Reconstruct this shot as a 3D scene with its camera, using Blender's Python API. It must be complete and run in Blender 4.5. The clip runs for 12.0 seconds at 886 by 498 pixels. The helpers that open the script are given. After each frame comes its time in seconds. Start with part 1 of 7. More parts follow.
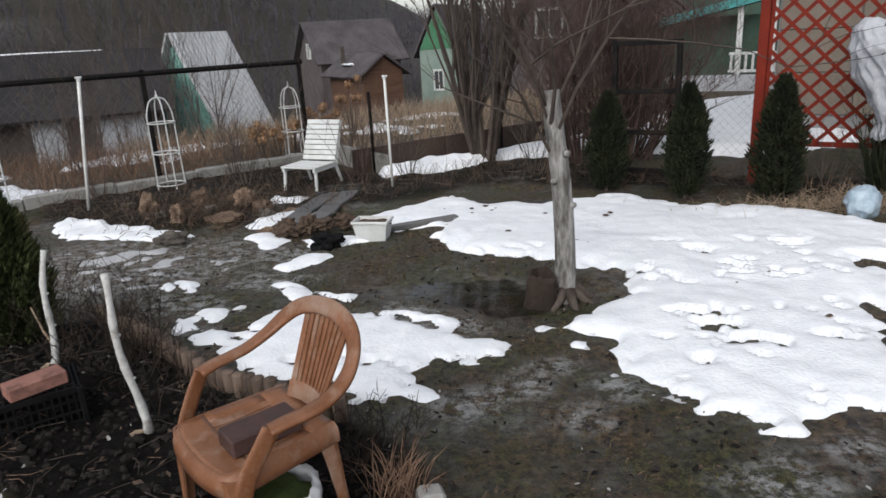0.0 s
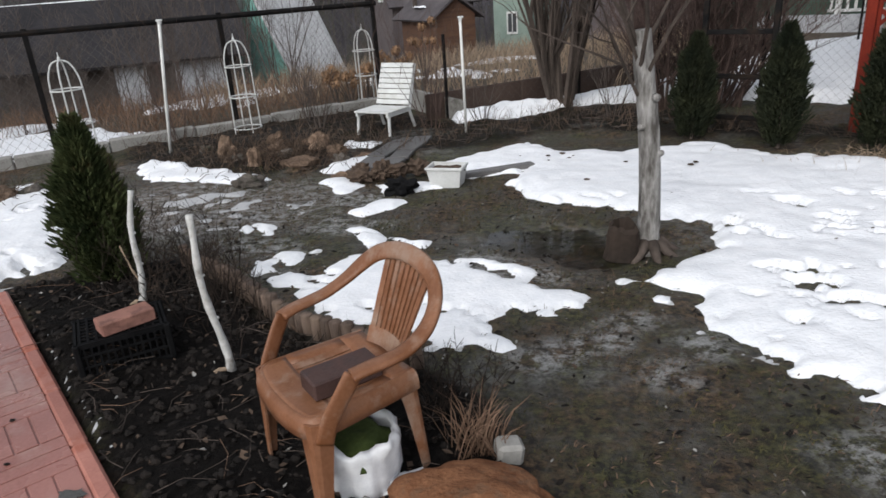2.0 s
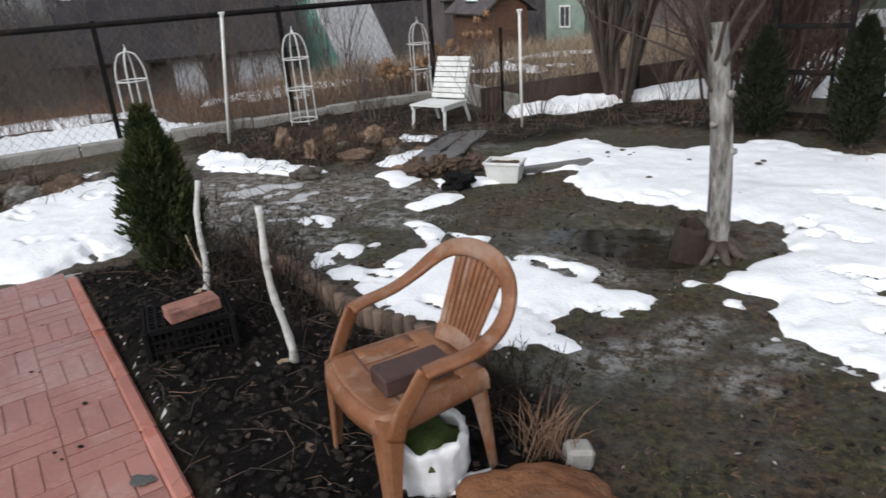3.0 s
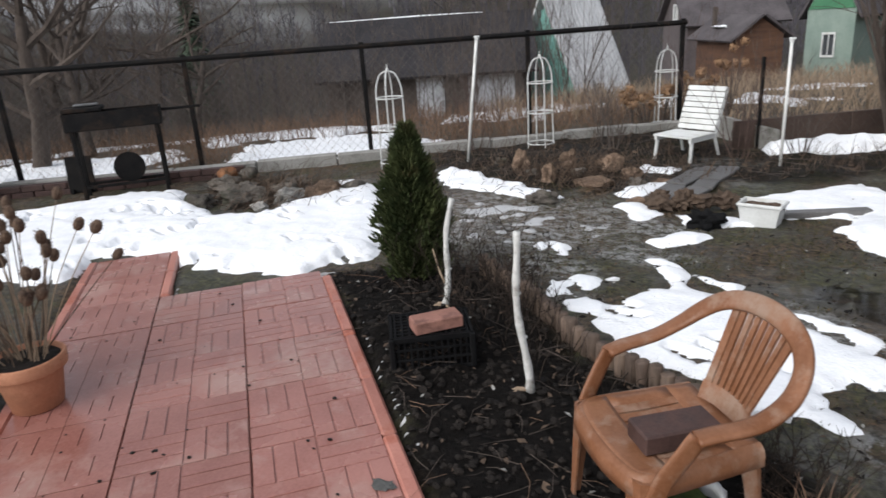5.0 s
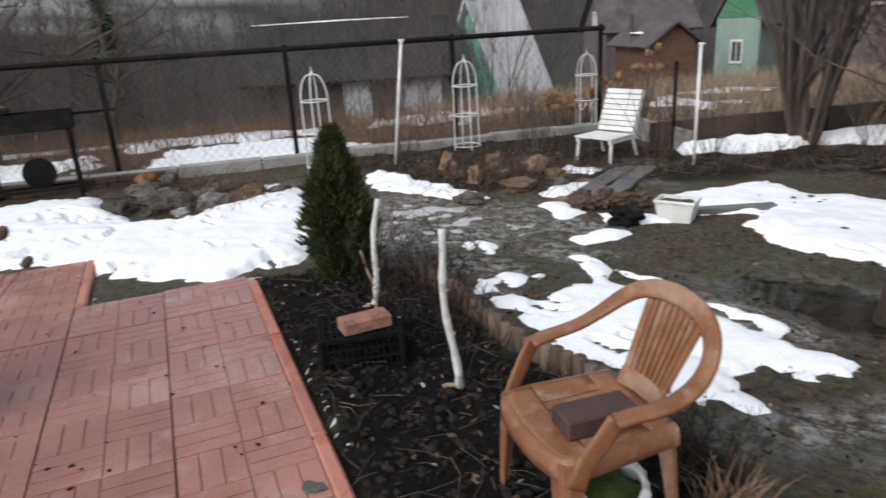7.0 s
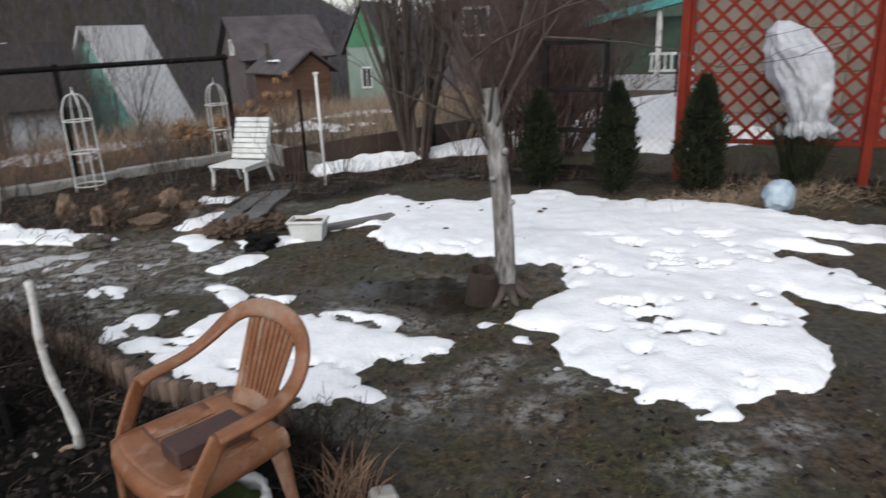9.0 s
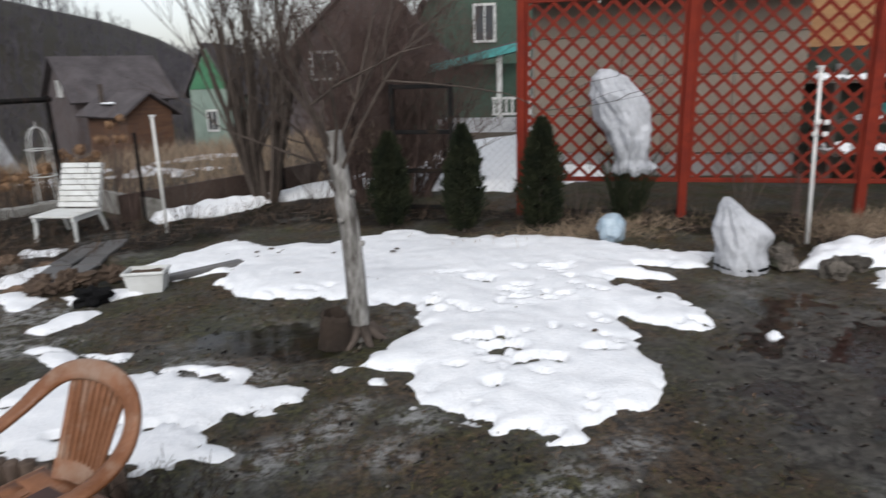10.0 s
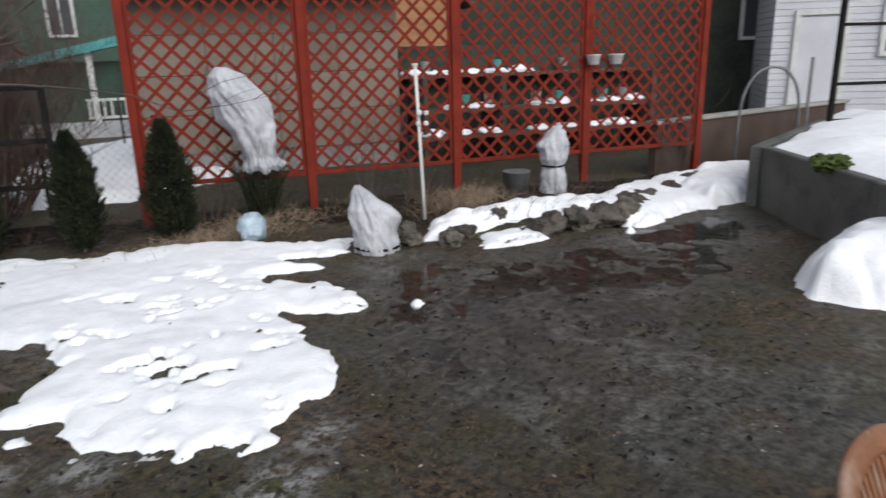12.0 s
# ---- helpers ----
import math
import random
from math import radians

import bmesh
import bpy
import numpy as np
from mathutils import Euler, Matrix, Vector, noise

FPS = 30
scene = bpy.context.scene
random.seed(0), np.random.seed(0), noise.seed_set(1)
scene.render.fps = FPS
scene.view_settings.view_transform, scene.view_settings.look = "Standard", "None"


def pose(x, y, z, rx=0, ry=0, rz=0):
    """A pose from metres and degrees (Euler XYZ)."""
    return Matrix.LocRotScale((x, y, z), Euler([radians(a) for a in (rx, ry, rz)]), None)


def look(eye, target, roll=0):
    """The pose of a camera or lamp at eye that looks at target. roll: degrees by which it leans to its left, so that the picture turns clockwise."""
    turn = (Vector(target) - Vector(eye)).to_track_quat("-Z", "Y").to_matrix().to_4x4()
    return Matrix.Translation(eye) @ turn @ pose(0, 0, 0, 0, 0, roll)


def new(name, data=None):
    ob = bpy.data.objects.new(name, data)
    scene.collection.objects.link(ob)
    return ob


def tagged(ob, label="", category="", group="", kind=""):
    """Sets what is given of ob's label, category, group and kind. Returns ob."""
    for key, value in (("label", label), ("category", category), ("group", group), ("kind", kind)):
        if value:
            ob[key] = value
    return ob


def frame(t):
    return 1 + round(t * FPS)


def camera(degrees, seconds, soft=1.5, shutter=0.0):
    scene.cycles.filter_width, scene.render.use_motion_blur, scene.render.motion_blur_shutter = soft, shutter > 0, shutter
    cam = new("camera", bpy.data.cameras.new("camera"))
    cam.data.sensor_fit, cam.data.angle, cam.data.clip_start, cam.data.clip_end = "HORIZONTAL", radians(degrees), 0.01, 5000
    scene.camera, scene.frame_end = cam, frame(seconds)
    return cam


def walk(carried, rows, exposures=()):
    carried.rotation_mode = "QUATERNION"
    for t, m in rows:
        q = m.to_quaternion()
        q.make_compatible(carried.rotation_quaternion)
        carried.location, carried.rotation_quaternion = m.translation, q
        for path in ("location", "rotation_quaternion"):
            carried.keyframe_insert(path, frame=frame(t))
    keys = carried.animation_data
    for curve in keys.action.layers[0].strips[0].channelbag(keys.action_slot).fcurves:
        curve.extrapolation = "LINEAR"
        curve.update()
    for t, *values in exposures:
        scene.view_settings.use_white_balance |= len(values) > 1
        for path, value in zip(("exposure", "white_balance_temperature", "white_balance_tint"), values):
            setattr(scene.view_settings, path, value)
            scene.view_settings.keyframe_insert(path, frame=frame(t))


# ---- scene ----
cam = camera(66.2, 12.0, shutter=0.5)
PATH = [
    (0, (0.062, -0.134, 1.679), (-0.08, 1.767, 1.074), -3.3),
    (0.5, (0.064, -0.165, 1.677), (-0.144, 1.727, 1.063), -3.3),
    (1, (0.052, -0.129, 1.664), (-0.218, 1.744, 1.015), -3.3),
    (1.5, (0.037, -0.097, 1.65), (-0.253, 1.757, 0.958), -3.1),
    (2, (-0.008, -0.06, 1.652), (-0.347, 1.768, 0.915), -4.1),
    (2.5, (-0.064, -0.049, 1.648), (-0.444, 1.767, 0.902), -4.1),
    (2.7, (-0.083, -0.038, 1.649), (-0.489, 1.771, 0.899), -4.2),
    (4.3, (-0.273, -0.031, 1.666), (-1.132, 1.646, 0.994), -3.6),
    (4.5, (-0.289, -0.027, 1.672), (-1.206, 1.621, 1.009), -3.8),
    (5, (-0.338, -0.02, 1.674), (-1.362, 1.573, 1.03), -4.0),
    (5.5, (-0.352, -0.031, 1.673), (-1.455, 1.501, 1.014), -4.0),
    (6, (-0.354, -0.018, 1.665), (-1.467, 1.498, 0.987), -4.8),
    (6.5, (-0.346, -0.024, 1.664), (-1.38, 1.557, 1.009), -4.2),
    (6.7, (-0.337, -0.03, 1.653), (-1.3, 1.6, 1.009), -3.8),
    (8.3, (-0.08, -0.073, 1.657), (-0.368, 1.785, 0.975), -2.4),
    (8.5, (-0.061, -0.1, 1.676), (-0.244, 1.775, 1.004), -2.2),
    (9, (-0.004, -0.121, 1.68), (0.059, 1.78, 1.059), -2.5),
    (9.5, (0.022, -0.132, 1.668), (0.254, 1.766, 1.082), -3.0),
    (10, (0.047, -0.118, 1.674), (0.526, 1.753, 1.155), -1.6),
    (10.5, (0.034, -0.063, 1.67), (0.803, 1.714, 1.168), -1.5),
    (11, (-0.007, -0.022, 1.662), (1.058, 1.588, 1.138), -1.0),
    (11.5, (-0.042, -0.03, 1.647), (1.191, 1.447, 1.101), -1.8),
    (12, (-0.091, -0.057, 1.683), (1.294, 1.276, 1.129), -1.5),
]
walk(cam, [(t, look(eye, target, roll)) for t, eye, target, roll in PATH], [(0.0, -0.05), (2.7, 0.05), (4.5, 0.25), (6.5, 0.25), (8.5, 0.0), (9.5, -0.07), (12.0, 0.02)])

# ---- light ----
world = bpy.data.worlds.new("overcast_sky")
scene.world = world
world.use_nodes = True
_n, _l = world.node_tree.nodes, world.node_tree.links
_sky = _n.new("ShaderNodeTexSky")
_sky.sky_type, _sky.sun_disc = 'NISHITA', False
_sky.sun_elevation, _sky.sun_rotation = radians(38), radians(200)
_sky.air_density, _sky.dust_density, _sky.ozone_density = 1.0, 2.0, 2.0
_sat = _n.new("ShaderNodeHueSaturation")
_sat.inputs["Saturation"].default_value = 0.30
_l.new(_sky.outputs[0], _sat.inputs["Color"])
_bg = _n["Background"]
_bg.inputs[1].default_value = 0.20
_l.new(_sat.outputs[0], _bg.inputs[0])
sun = new("sun", bpy.data.lights.new("sun", 'SUN'))
sun.data.energy, sun.data.angle, sun.data.color = 1.25, radians(60), (1.0, 0.985, 0.97)
sun.matrix_world = look((-6, -14, 16), (0, 4, 0))


# ---- small geometry kit ----
class Geo:
    def __init__(self):
        self.v, self.f = [], []

    def add(self, vs, fs):
        o = len(self.v)
        self.v += [tuple(p) for p in vs]
        self.f += [tuple(i + o for i in q) for q in fs]
        return self

    def tube(self, pts, rs, n=6, cap=True):
        pts = [Vector(p) for p in pts]
        if isinstance(rs, (int, float)):
            rs = [rs] * len(pts)
        vs, fs = [], []
        d0 = (pts[1] - pts[0]).normalized()
        ref = Vector((0, 0, 1)) if abs(d0.z) < 0.9 else Vector((1, 0, 0))
        side = d0.cross(ref).normalized()
        for i, p in enumerate(pts):
            d = (pts[min(i + 1, len(pts) - 1)] - pts[max(i - 1, 0)])
            if d.length < 1e-9:
                d = d0
            d.normalize()
            side = (side - d * side.dot(d))
            if side.length < 1e-6:
                side = d.orthogonal()
            side.normalize()
            b = d.cross(side)
            for k in range(n):
                a = 2 * math.pi * k / n
                vs.append(p + (side * math.cos(a) + b * math.sin(a)) * rs[i])
        for i in range(len(pts) - 1):
            for k in range(n):
                fs.append((i * n + k, i * n + (k + 1) % n, (i + 1) * n + (k + 1) % n, (i + 1) * n + k))
        if cap:
            fs.append(tuple(range(n))[::-1])
            fs.append(tuple((len(pts) - 1) * n + k for k in range(n)))
        return self.add(vs, fs)

    def ring(self, c, r, w, n=20, k=6, m=None):
        m = m or Matrix.Identity(4)
        vs, fs = [], []
        for i in range(n):
            a = 2 * math.pi * i / n
            for j in range(k):
                b = 2 * math.pi * j / k
                q = r + w * math.cos(b)
                vs.append(Vector(c) + m.to_3x3() @ Vector((q * math.cos(a), q * math.sin(a), w * math.sin(b))))
        for i in range(n):
            for j in range(k):
                fs.append((i * k + j, ((i + 1) % n) * k + j, ((i + 1) % n) * k + (j + 1) % k, i * k + (j + 1) % k))
        return self.add(vs, fs)

    def box(self, c, s, m=None, ch=0.0):
        """A box of full sizes s round c, with its edges chamfered by ch."""
        m = m or Matrix.Identity(4)
        hx, hy, hz = s[0] / 2, s[1] / 2, s[2] / 2
        c = Vector(c)
        if ch <= 0:
            vs = [m @ (c + Vector((x, y, z))) for x in (-hx, hx) for y in (-hy, hy) for z in (-hz, hz)]
            return self.add(vs, [(0, 1, 3, 2), (4, 6, 7, 5), (0, 4, 5, 1), (2, 3, 7, 6), (0, 2, 6, 4), (1, 5, 7, 3)])
        ch = min(ch, hx * 0.9, hy * 0.9, hz * 0.9)
        vs, ix = [], {}
        for sx in (-1, 1):
            for sy in (-1, 1):
                for sz in (-1, 1):
                    for ax in range(3):
                        p = [sx * hx, sy * hy, sz * hz]
                        for o in range(3):
                            if o != ax:
                                p[o] -= math.copysign(ch, p[o])
                        ix[sx, sy, sz, ax] = len(vs)
                        vs.append(m @ (c + Vector(p)))
        fs = []
        for ax in range(3):
            o1, o2 = (ax + 1) % 3, (ax + 2) % 3
            for s0 in (-1, 1):
                q = []
                for a, b in ((-1, -1), (1, -1), (1, 1), (-1, 1)):
                    k = [0, 0, 0]
                    k[ax], k[o1], k[o2] = s0, a, b
                    q.append(ix[k[0], k[1], k[2], ax])
                fs.append(tuple(q if s0 > 0 else q[::-1]))
        for ax in range(3):
            o1, o2 = (ax + 1) % 3, (ax + 2) % 3
            for a in (-1, 1):
                for b in (-1, 1):
                    q = []
                    for s0, fa in ((-1, o1), (1, o1), (1, o2), (-1, o2)):
                        k = [0, 0, 0]
                        k[ax], k[o1], k[o2] = s0, a, b
                        q.append(ix[k[0], k[1], k[2], fa])
                    fs.append(tuple(q if a * b < 0 else q[::-1]))
        for sx in (-1, 1):
            for sy in (-1, 1):
                for sz in (-1, 1):
                    q = [ix[sx, sy, sz, a] for a in range(3)]
                    fs.append(tuple(q if sx * sy * sz > 0 else q[::-1]))
        return self.add(vs, fs)

    def lathe(self, prof, n=20, c=(0, 0, 0), m=None):
        m = m or Matrix.Identity(4)
        vs = [m @ (Vector(c) + Vector((r * math.cos(2 * math.pi * k / n), r * math.sin(2 * math.pi * k / n), z))) for r, z in prof for k in range(n)]
        fs = [(i * n + k, i * n + (k + 1) % n, (i + 1) * n + (k + 1) % n, (i + 1) * n + k) for i in range(len(prof) - 1) for k in range(n)]
        return self.add(vs, fs)

    def blob(self, c, r, seed=0, amp=0.25, freq=1.3, sub=2, m=None, flat=None):
        vs, fs = ico(sub)
        m = m or Matrix.Identity(4)
        out = []
        for p in vs:
            q = Vector(p) * freq + Vector((seed * 7.1, seed * 3.3, seed * 1.7))
            k = 1 + amp * noise.noise(q) * 1.6 + amp * 0.5 * noise.noise(q * 2.7)
            w = Vector((p[0] * r[0] * k, p[1] * r[1] * k, p[2] * r[2] * k))
            if flat is not None:
                w.z = max(w.z, flat)
            out.append(m @ (Vector(c) + w))
        return self.add(out, fs)

    def prism(self, prof, y0, y1, m=None):
        """The outline prof, of (x, z) pairs, drawn out from y0 to y1."""
        m = m or Matrix.Identity(4)
        n = len(prof)
        vs = [m @ Vector((x, y, z)) for y in (y0, y1) for x, z in prof]
        fs = [(i, (i + 1) % n, n + (i + 1) % n, n + i) for i in range(n)]
        fs += [tuple(range(n))[::-1], tuple(range(n, 2 * n))]
        return self.add(vs, fs)


_icos = {}


def ico(sub):
    if sub not in _icos:
        bm = bmesh.new()
        bmesh.ops.create_icosphere(bm, subdivisions=sub, radius=1)
        bm.verts.index_update()
        _icos[sub] = ([tuple(v.co) for v in bm.verts], [tuple(v.index for v in f.verts) for f in bm.faces])
        bm.free()
    return _icos[sub]


def mesh_of(name, g, material, smooth=False):
    me = bpy.data.meshes.new(name)
    me.from_pydata(g.v, [], g.f)
    me.materials.append(material)
    if smooth:
        me.shade_smooth()
    me.update()
    return me


def part(name, g, material, parent=None, label="", smooth=False, kind=""):
    ob = new(name, mesh_of(name, g, material, smooth))
    ob.parent = parent
    return tagged(ob, label=label, kind=kind)


def thing(name, m, label, category, group="", kind=""):
    ob = new(name)
    ob.empty_display_size = 0.1
    ob.matrix_basis = m
    return tagged(ob, label, category, group, kind)


def lerp(a, b, t):
    return a + (b - a) * t


def vnoise(x, y, cell, seed):
    """Smooth value noise from 0 to 1 on arrays."""
    rng = np.random.RandomState(seed)
    tab = rng.rand(256, 256)
    fx, fy = np.asarray(x) / cell + 1000.37, np.asarray(y) / cell + 1000.71
    ix, iy = np.floor(fx).astype(int), np.floor(fy).astype(int)
    u, v = fx - ix, fy - iy
    u, v = u * u * (3 - 2 * u), v * v * (3 - 2 * v)
    a, b = tab[ix % 256, iy % 256], tab[(ix + 1) % 256, iy % 256]
    c, d = tab[ix % 256, (iy + 1) % 256], tab[(ix + 1) % 256, (iy + 1) % 256]
    return (a * (1 - u) + b * u) * (1 - v) + (c * (1 - u) + d * u) * v


def inside(poly, x, y):
    """Signed distance to an outline in plan, above 0 within."""
    x, y = np.asarray(x, float), np.asarray(y, float)
    dist = np.full(x.shape, 1e9)
    odd = np.zeros(x.shape, bool)
    for i in range(len(poly)):
        (ax, ay), (bx, by) = poly[i], poly[(i + 1) % len(poly)]
        ex, ey = bx - ax, by - ay
        t = np.clip(((x - ax) * ex + (y - ay) * ey) / (ex * ex + ey * ey), 0, 1)
        dist = np.minimum(dist, np.hypot(x - ax - t * ex, y - ay - t * ey))
        if ay != by:
            odd ^= ((ay > y) != (by > y)) & (x < ex * (y - ay) / ey + ax)
    return np.where(odd, dist, -dist)


def smooth(a, b, t):
    t = np.clip((t - a) / (b - a), 0, 1)
    return t * t * (3 - 2 * t)


# ---- materials ----
def material(name, a, b, scale=8.0, rough=0.7, bump=0.2, fine=60.0, metal=0.0, third=None, vary=0.0, stretch=(1, 1, 1), depth=0.01, spec=0.5):
    """Two colours in large and fine grain, with relief; third: a stain colour; vary: brightness from piece to piece."""
    m = bpy.data.materials.new(name)
    m.use_nodes = True
    n, l = m.node_tree.nodes, m.node_tree.links
    bs = n["Principled BSDF"]
    tc = n.new("ShaderNodeTexCoord")
    mp = n.new("ShaderNodeMapping")
    mp.inputs["Scale"].default_value = stretch
    l.new(tc.outputs["Object"], mp.inputs[0])
    oi = n.new("ShaderNodeObjectInfo")
    off = n.new("ShaderNodeVectorMath")
    off.operation = 'MULTIPLY'
    off.inputs[1].default_value = (13.0, 7.0, 5.0)
    l.new(oi.outputs["Random"], off.inputs[0])
    l.new(off.outputs[0], mp.inputs["Location"])
    big, small = n.new("ShaderNodeTexNoise"), n.new("ShaderNodeTexNoise")
    for t, s, d in ((big, scale, 5), (small, fine, 6)):
        t.inputs["Scale"].default_value, t.inputs["Detail"].default_value = s, d
        l.new(mp.outputs[0], t.inputs["Vector"])
    add = n.new("ShaderNodeMath")
    add.operation = 'MULTIPLY_ADD'
    add.inputs[1].default_value, = (0.5,)
    l.new(small.outputs[0], add.inputs[0])
    l.new(big.outputs[0], add.inputs[2])
    rp = n.new("ShaderNodeValToRGB")
    rp.color_ramp.elements[0].position, rp.color_ramp.elements[1].position = 0.55, 0.95
    rp.color_ramp.elements[0].color, rp.color_ramp.elements[1].color = (*a, 1), (*b, 1)
    l.new(add.outputs[0], rp.inputs[0])
    col = rp.outputs[0]
    if third:
        st = n.new("ShaderNodeTexNoise")
        st.inputs["Scale"].default_value, st.inputs["Detail"].default_value = scale * 0.6, 8
        st.inputs["Roughness"].default_value = 0.7
        l.new(mp.outputs[0], st.inputs["Vector"])
        r2 = n.new("ShaderNodeValToRGB")
        r2.color_ramp.elements[0].position, r2.color_ramp.elements[1].position = 0.52, 0.66
        l.new(st.outputs[0], r2.inputs[0])
        mx = n.new("ShaderNodeMixRGB")
        mx.inputs[2].default_value = (*third, 1)
        l.new(r2.outputs[0], mx.inputs[0])
        l.new(col, mx.inputs[1])
        col = mx.outputs[0]
    if vary:
        hv = n.new("ShaderNodeHueSaturation")
        mr = n.new("ShaderNodeMapRange")
        mr.inputs[3].default_value, mr.inputs[4].default_value = 1 - vary, 1 + vary
        l.new(oi.outputs["Random"], mr.inputs[0])
        l.new(mr.outputs[0], hv.inputs["Value"])
        l.new(col, hv.inputs["Color"])
        col = hv.outputs[0]
    l.new(col, bs.inputs["Base Color"])
    bs.inputs["Metallic"].default_value = metal
    bs.inputs["Specular IOR Level"].default_value = 0.15 if rough > 0.8 else spec * 0.6
    rr = n.new("ShaderNodeMapRange")
    rr.inputs[1].default_value, rr.inputs[2].default_value = 0.3, 0.7
    rr.inputs[3].default_value, rr.inputs[4].default_value = max(rough - 0.15, 0.02), min(rough + 0.12, 1)
    l.new(big.outputs[0], rr.inputs[0])
    l.new(rr.outputs[0], bs.inputs["Roughness"])
    if bump:
        bp = n.new("ShaderNodeBump")
        bp.inputs["Strength"].default_value, bp.inputs["Distance"].default_value = bump, depth
        l.new(add.outputs[0], bp.inputs["Height"])
        l.new(bp.outputs[0], bs.inputs["Normal"])
    return m


M_PLASTIC = material("orange_plastic", (0.155, 0.062, 0.027), (0.235, 0.108, 0.058), 7, 0.45, 0.12, 70, third=(0.28, 0.19, 0.14))
M_SLAB = material("red_slab", (0.225, 0.090, 0.072), (0.315, 0.142, 0.117), 3, 0.26, 0.3, 70, third=(0.33, 0.195, 0.165), vary=0.10, depth=0.004, spec=0.9)
M_KERB_RED = material("red_kerb", (0.31, 0.12, 0.092), (0.41, 0.185, 0.145), 6, 0.5, 0.3, 70, third=(0.30, 0.09, 0.055), vary=0.1, depth=0.004)
M_BRICK = material("brick", (0.20, 0.095, 0.075), (0.27, 0.135, 0.105), 12, 0.8, 0.4, 90, third=(0.14, 0.07, 0.055), vary=0.15, depth=0.004)
M_DARKBRICK = material("wet_brick", (0.038, 0.022, 0.020), (0.075, 0.042, 0.036), 12, 0.6, 0.4, 90, depth=0.004)
M_SOIL = material("soil_clod", (0.006, 0.005, 0.0045), (0.022, 0.018, 0.0155), 9, 0.85, 0.5, 80)
M_WHITE = material("white_paint", (0.52, 0.53, 0.52), (0.64, 0.65, 0.64), 6, 0.5, 0.1, 60, third=(0.48, 0.48, 0.45))
M_WHITEPOST = material("white_plastic_tube", (0.60, 0.60, 0.58), (0.70, 0.70, 0.68), 6, 0.45, 0.05, 60, third=(0.45, 0.45, 0.42))
M_LIME = material("whitewashed_bark", (0.42, 0.42, 0.40), (0.62, 0.62, 0.60), 14, 0.85, 0.6, 60, third=(0.24, 0.22, 0.20))
M_TRUNK = material("limed_trunk_bark", (0.085, 0.078, 0.070), (0.36, 0.35, 0.335), 18, 0.9, 1.0, 60, third=(0.065, 0.058, 0.052), stretch=(1, 1, 0.28), depth=0.025)
M_BARK = material("bark", (0.05, 0.04, 0.034), (0.10, 0.08, 0.068), 10, 0.9, 0.6, 50, stretch=(1, 1, 0.3))
# paler, bluish copy of the far twig colour, with distance haze painted in
M_HAZEWOOD = material("hazed_wood_twig", (0.105, 0.100, 0.108), (0.175, 0.168, 0.178), 0.3, 0.95, 0.0, 4)
M_TWIG = material("twig", (0.055, 0.045, 0.040), (0.118, 0.097, 0.085), 6, 0.9, 0.0, 30)
M_REDTWIG = material("reddish_twig", (0.055, 0.038, 0.033), (0.110, 0.076, 0.066), 6, 0.9, 0.0, 30)
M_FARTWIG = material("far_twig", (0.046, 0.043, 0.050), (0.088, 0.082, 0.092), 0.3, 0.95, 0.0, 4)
M_STRAW = material("dry_straw", (0.19, 0.14, 0.10), (0.34, 0.26, 0.185), 4, 0.9, 0.0, 30)
M_HEAD = material("dry_flower_head", (0.06, 0.04, 0.03), (0.15, 0.10, 0.07), 20, 0.9, 0.6, 120)
M_TAN = material("dry_hydrangea", (0.19, 0.105, 0.055), (0.36, 0.225, 0.135), 12, 0.9, 0.5, 60)
M_DRYLEAF = material("dry_leaf", (0.042, 0.030, 0.023), (0.12, 0.085, 0.062), 3, 0.85, 0.0, 30)
M_THUJA = material("thuja_foliage", (0.022, 0.034, 0.013), (0.062, 0.075, 0.028), 5, 0.85, 0.0, 30, third=(0.075, 0.062, 0.028))
M_THUJA2 = material("dark_thuja_foliage", (0.010, 0.014, 0.008), (0.030, 0.034, 0.017), 5, 0.95, 0.0, 30)
M_SPRUCE = material("spruce_needles", (0.03, 0.045, 0.032), (0.055, 0.075, 0.05), 1, 0.9, 0.0, 8)
M_GRASS = material("short_grass", (0.032, 0.033, 0.011), (0.115, 0.102, 0.042), 3, 0.9, 0.0, 30)
M_BLACKSTEM = material("wet_dead_stem", (0.014, 0.011, 0.009), (0.046, 0.034, 0.027), 4, 0.85, 0.0, 30)
M_TUFT = material("brown_dry_grass", (0.11, 0.068, 0.045), (0.23, 0.15, 0.105), 4, 0.9, 0.0, 30)
M_BLACK = material("black_plastic", (0.004, 0.004, 0.0045), (0.009, 0.009, 0.0095), 8, 0.7, 0.1, 60, spec=0.15)
M_IRON = material("black_painted_iron", (0.006, 0.006, 0.0065), (0.015, 0.014, 0.0135), 8, 0.75, 0.25, 60, third=(0.026, 0.018, 0.014), spec=0.12)
M_WIRE = material("dark_wire", (0.055, 0.05, 0.046), (0.10, 0.092, 0.085), 5, 0.6, 0.0, 30)
M_CONC = material("concrete", (0.21, 0.205, 0.19), (0.34, 0.33, 0.31), 3, 0.9, 0.4, 50, third=(0.13, 0.125, 0.11))
M_DARKCONC = material("wet_concrete", (0.055, 0.055, 0.052), (0.12, 0.118, 0.11), 2.5, 0.6, 0.4, 50, third=(0.03, 0.032, 0.028))
M_STEP = material("stepping_tile", (0.06, 0.058, 0.058), (0.125, 0.12, 0.117), 4, 0.45, 0.3, 60, vary=0.15)
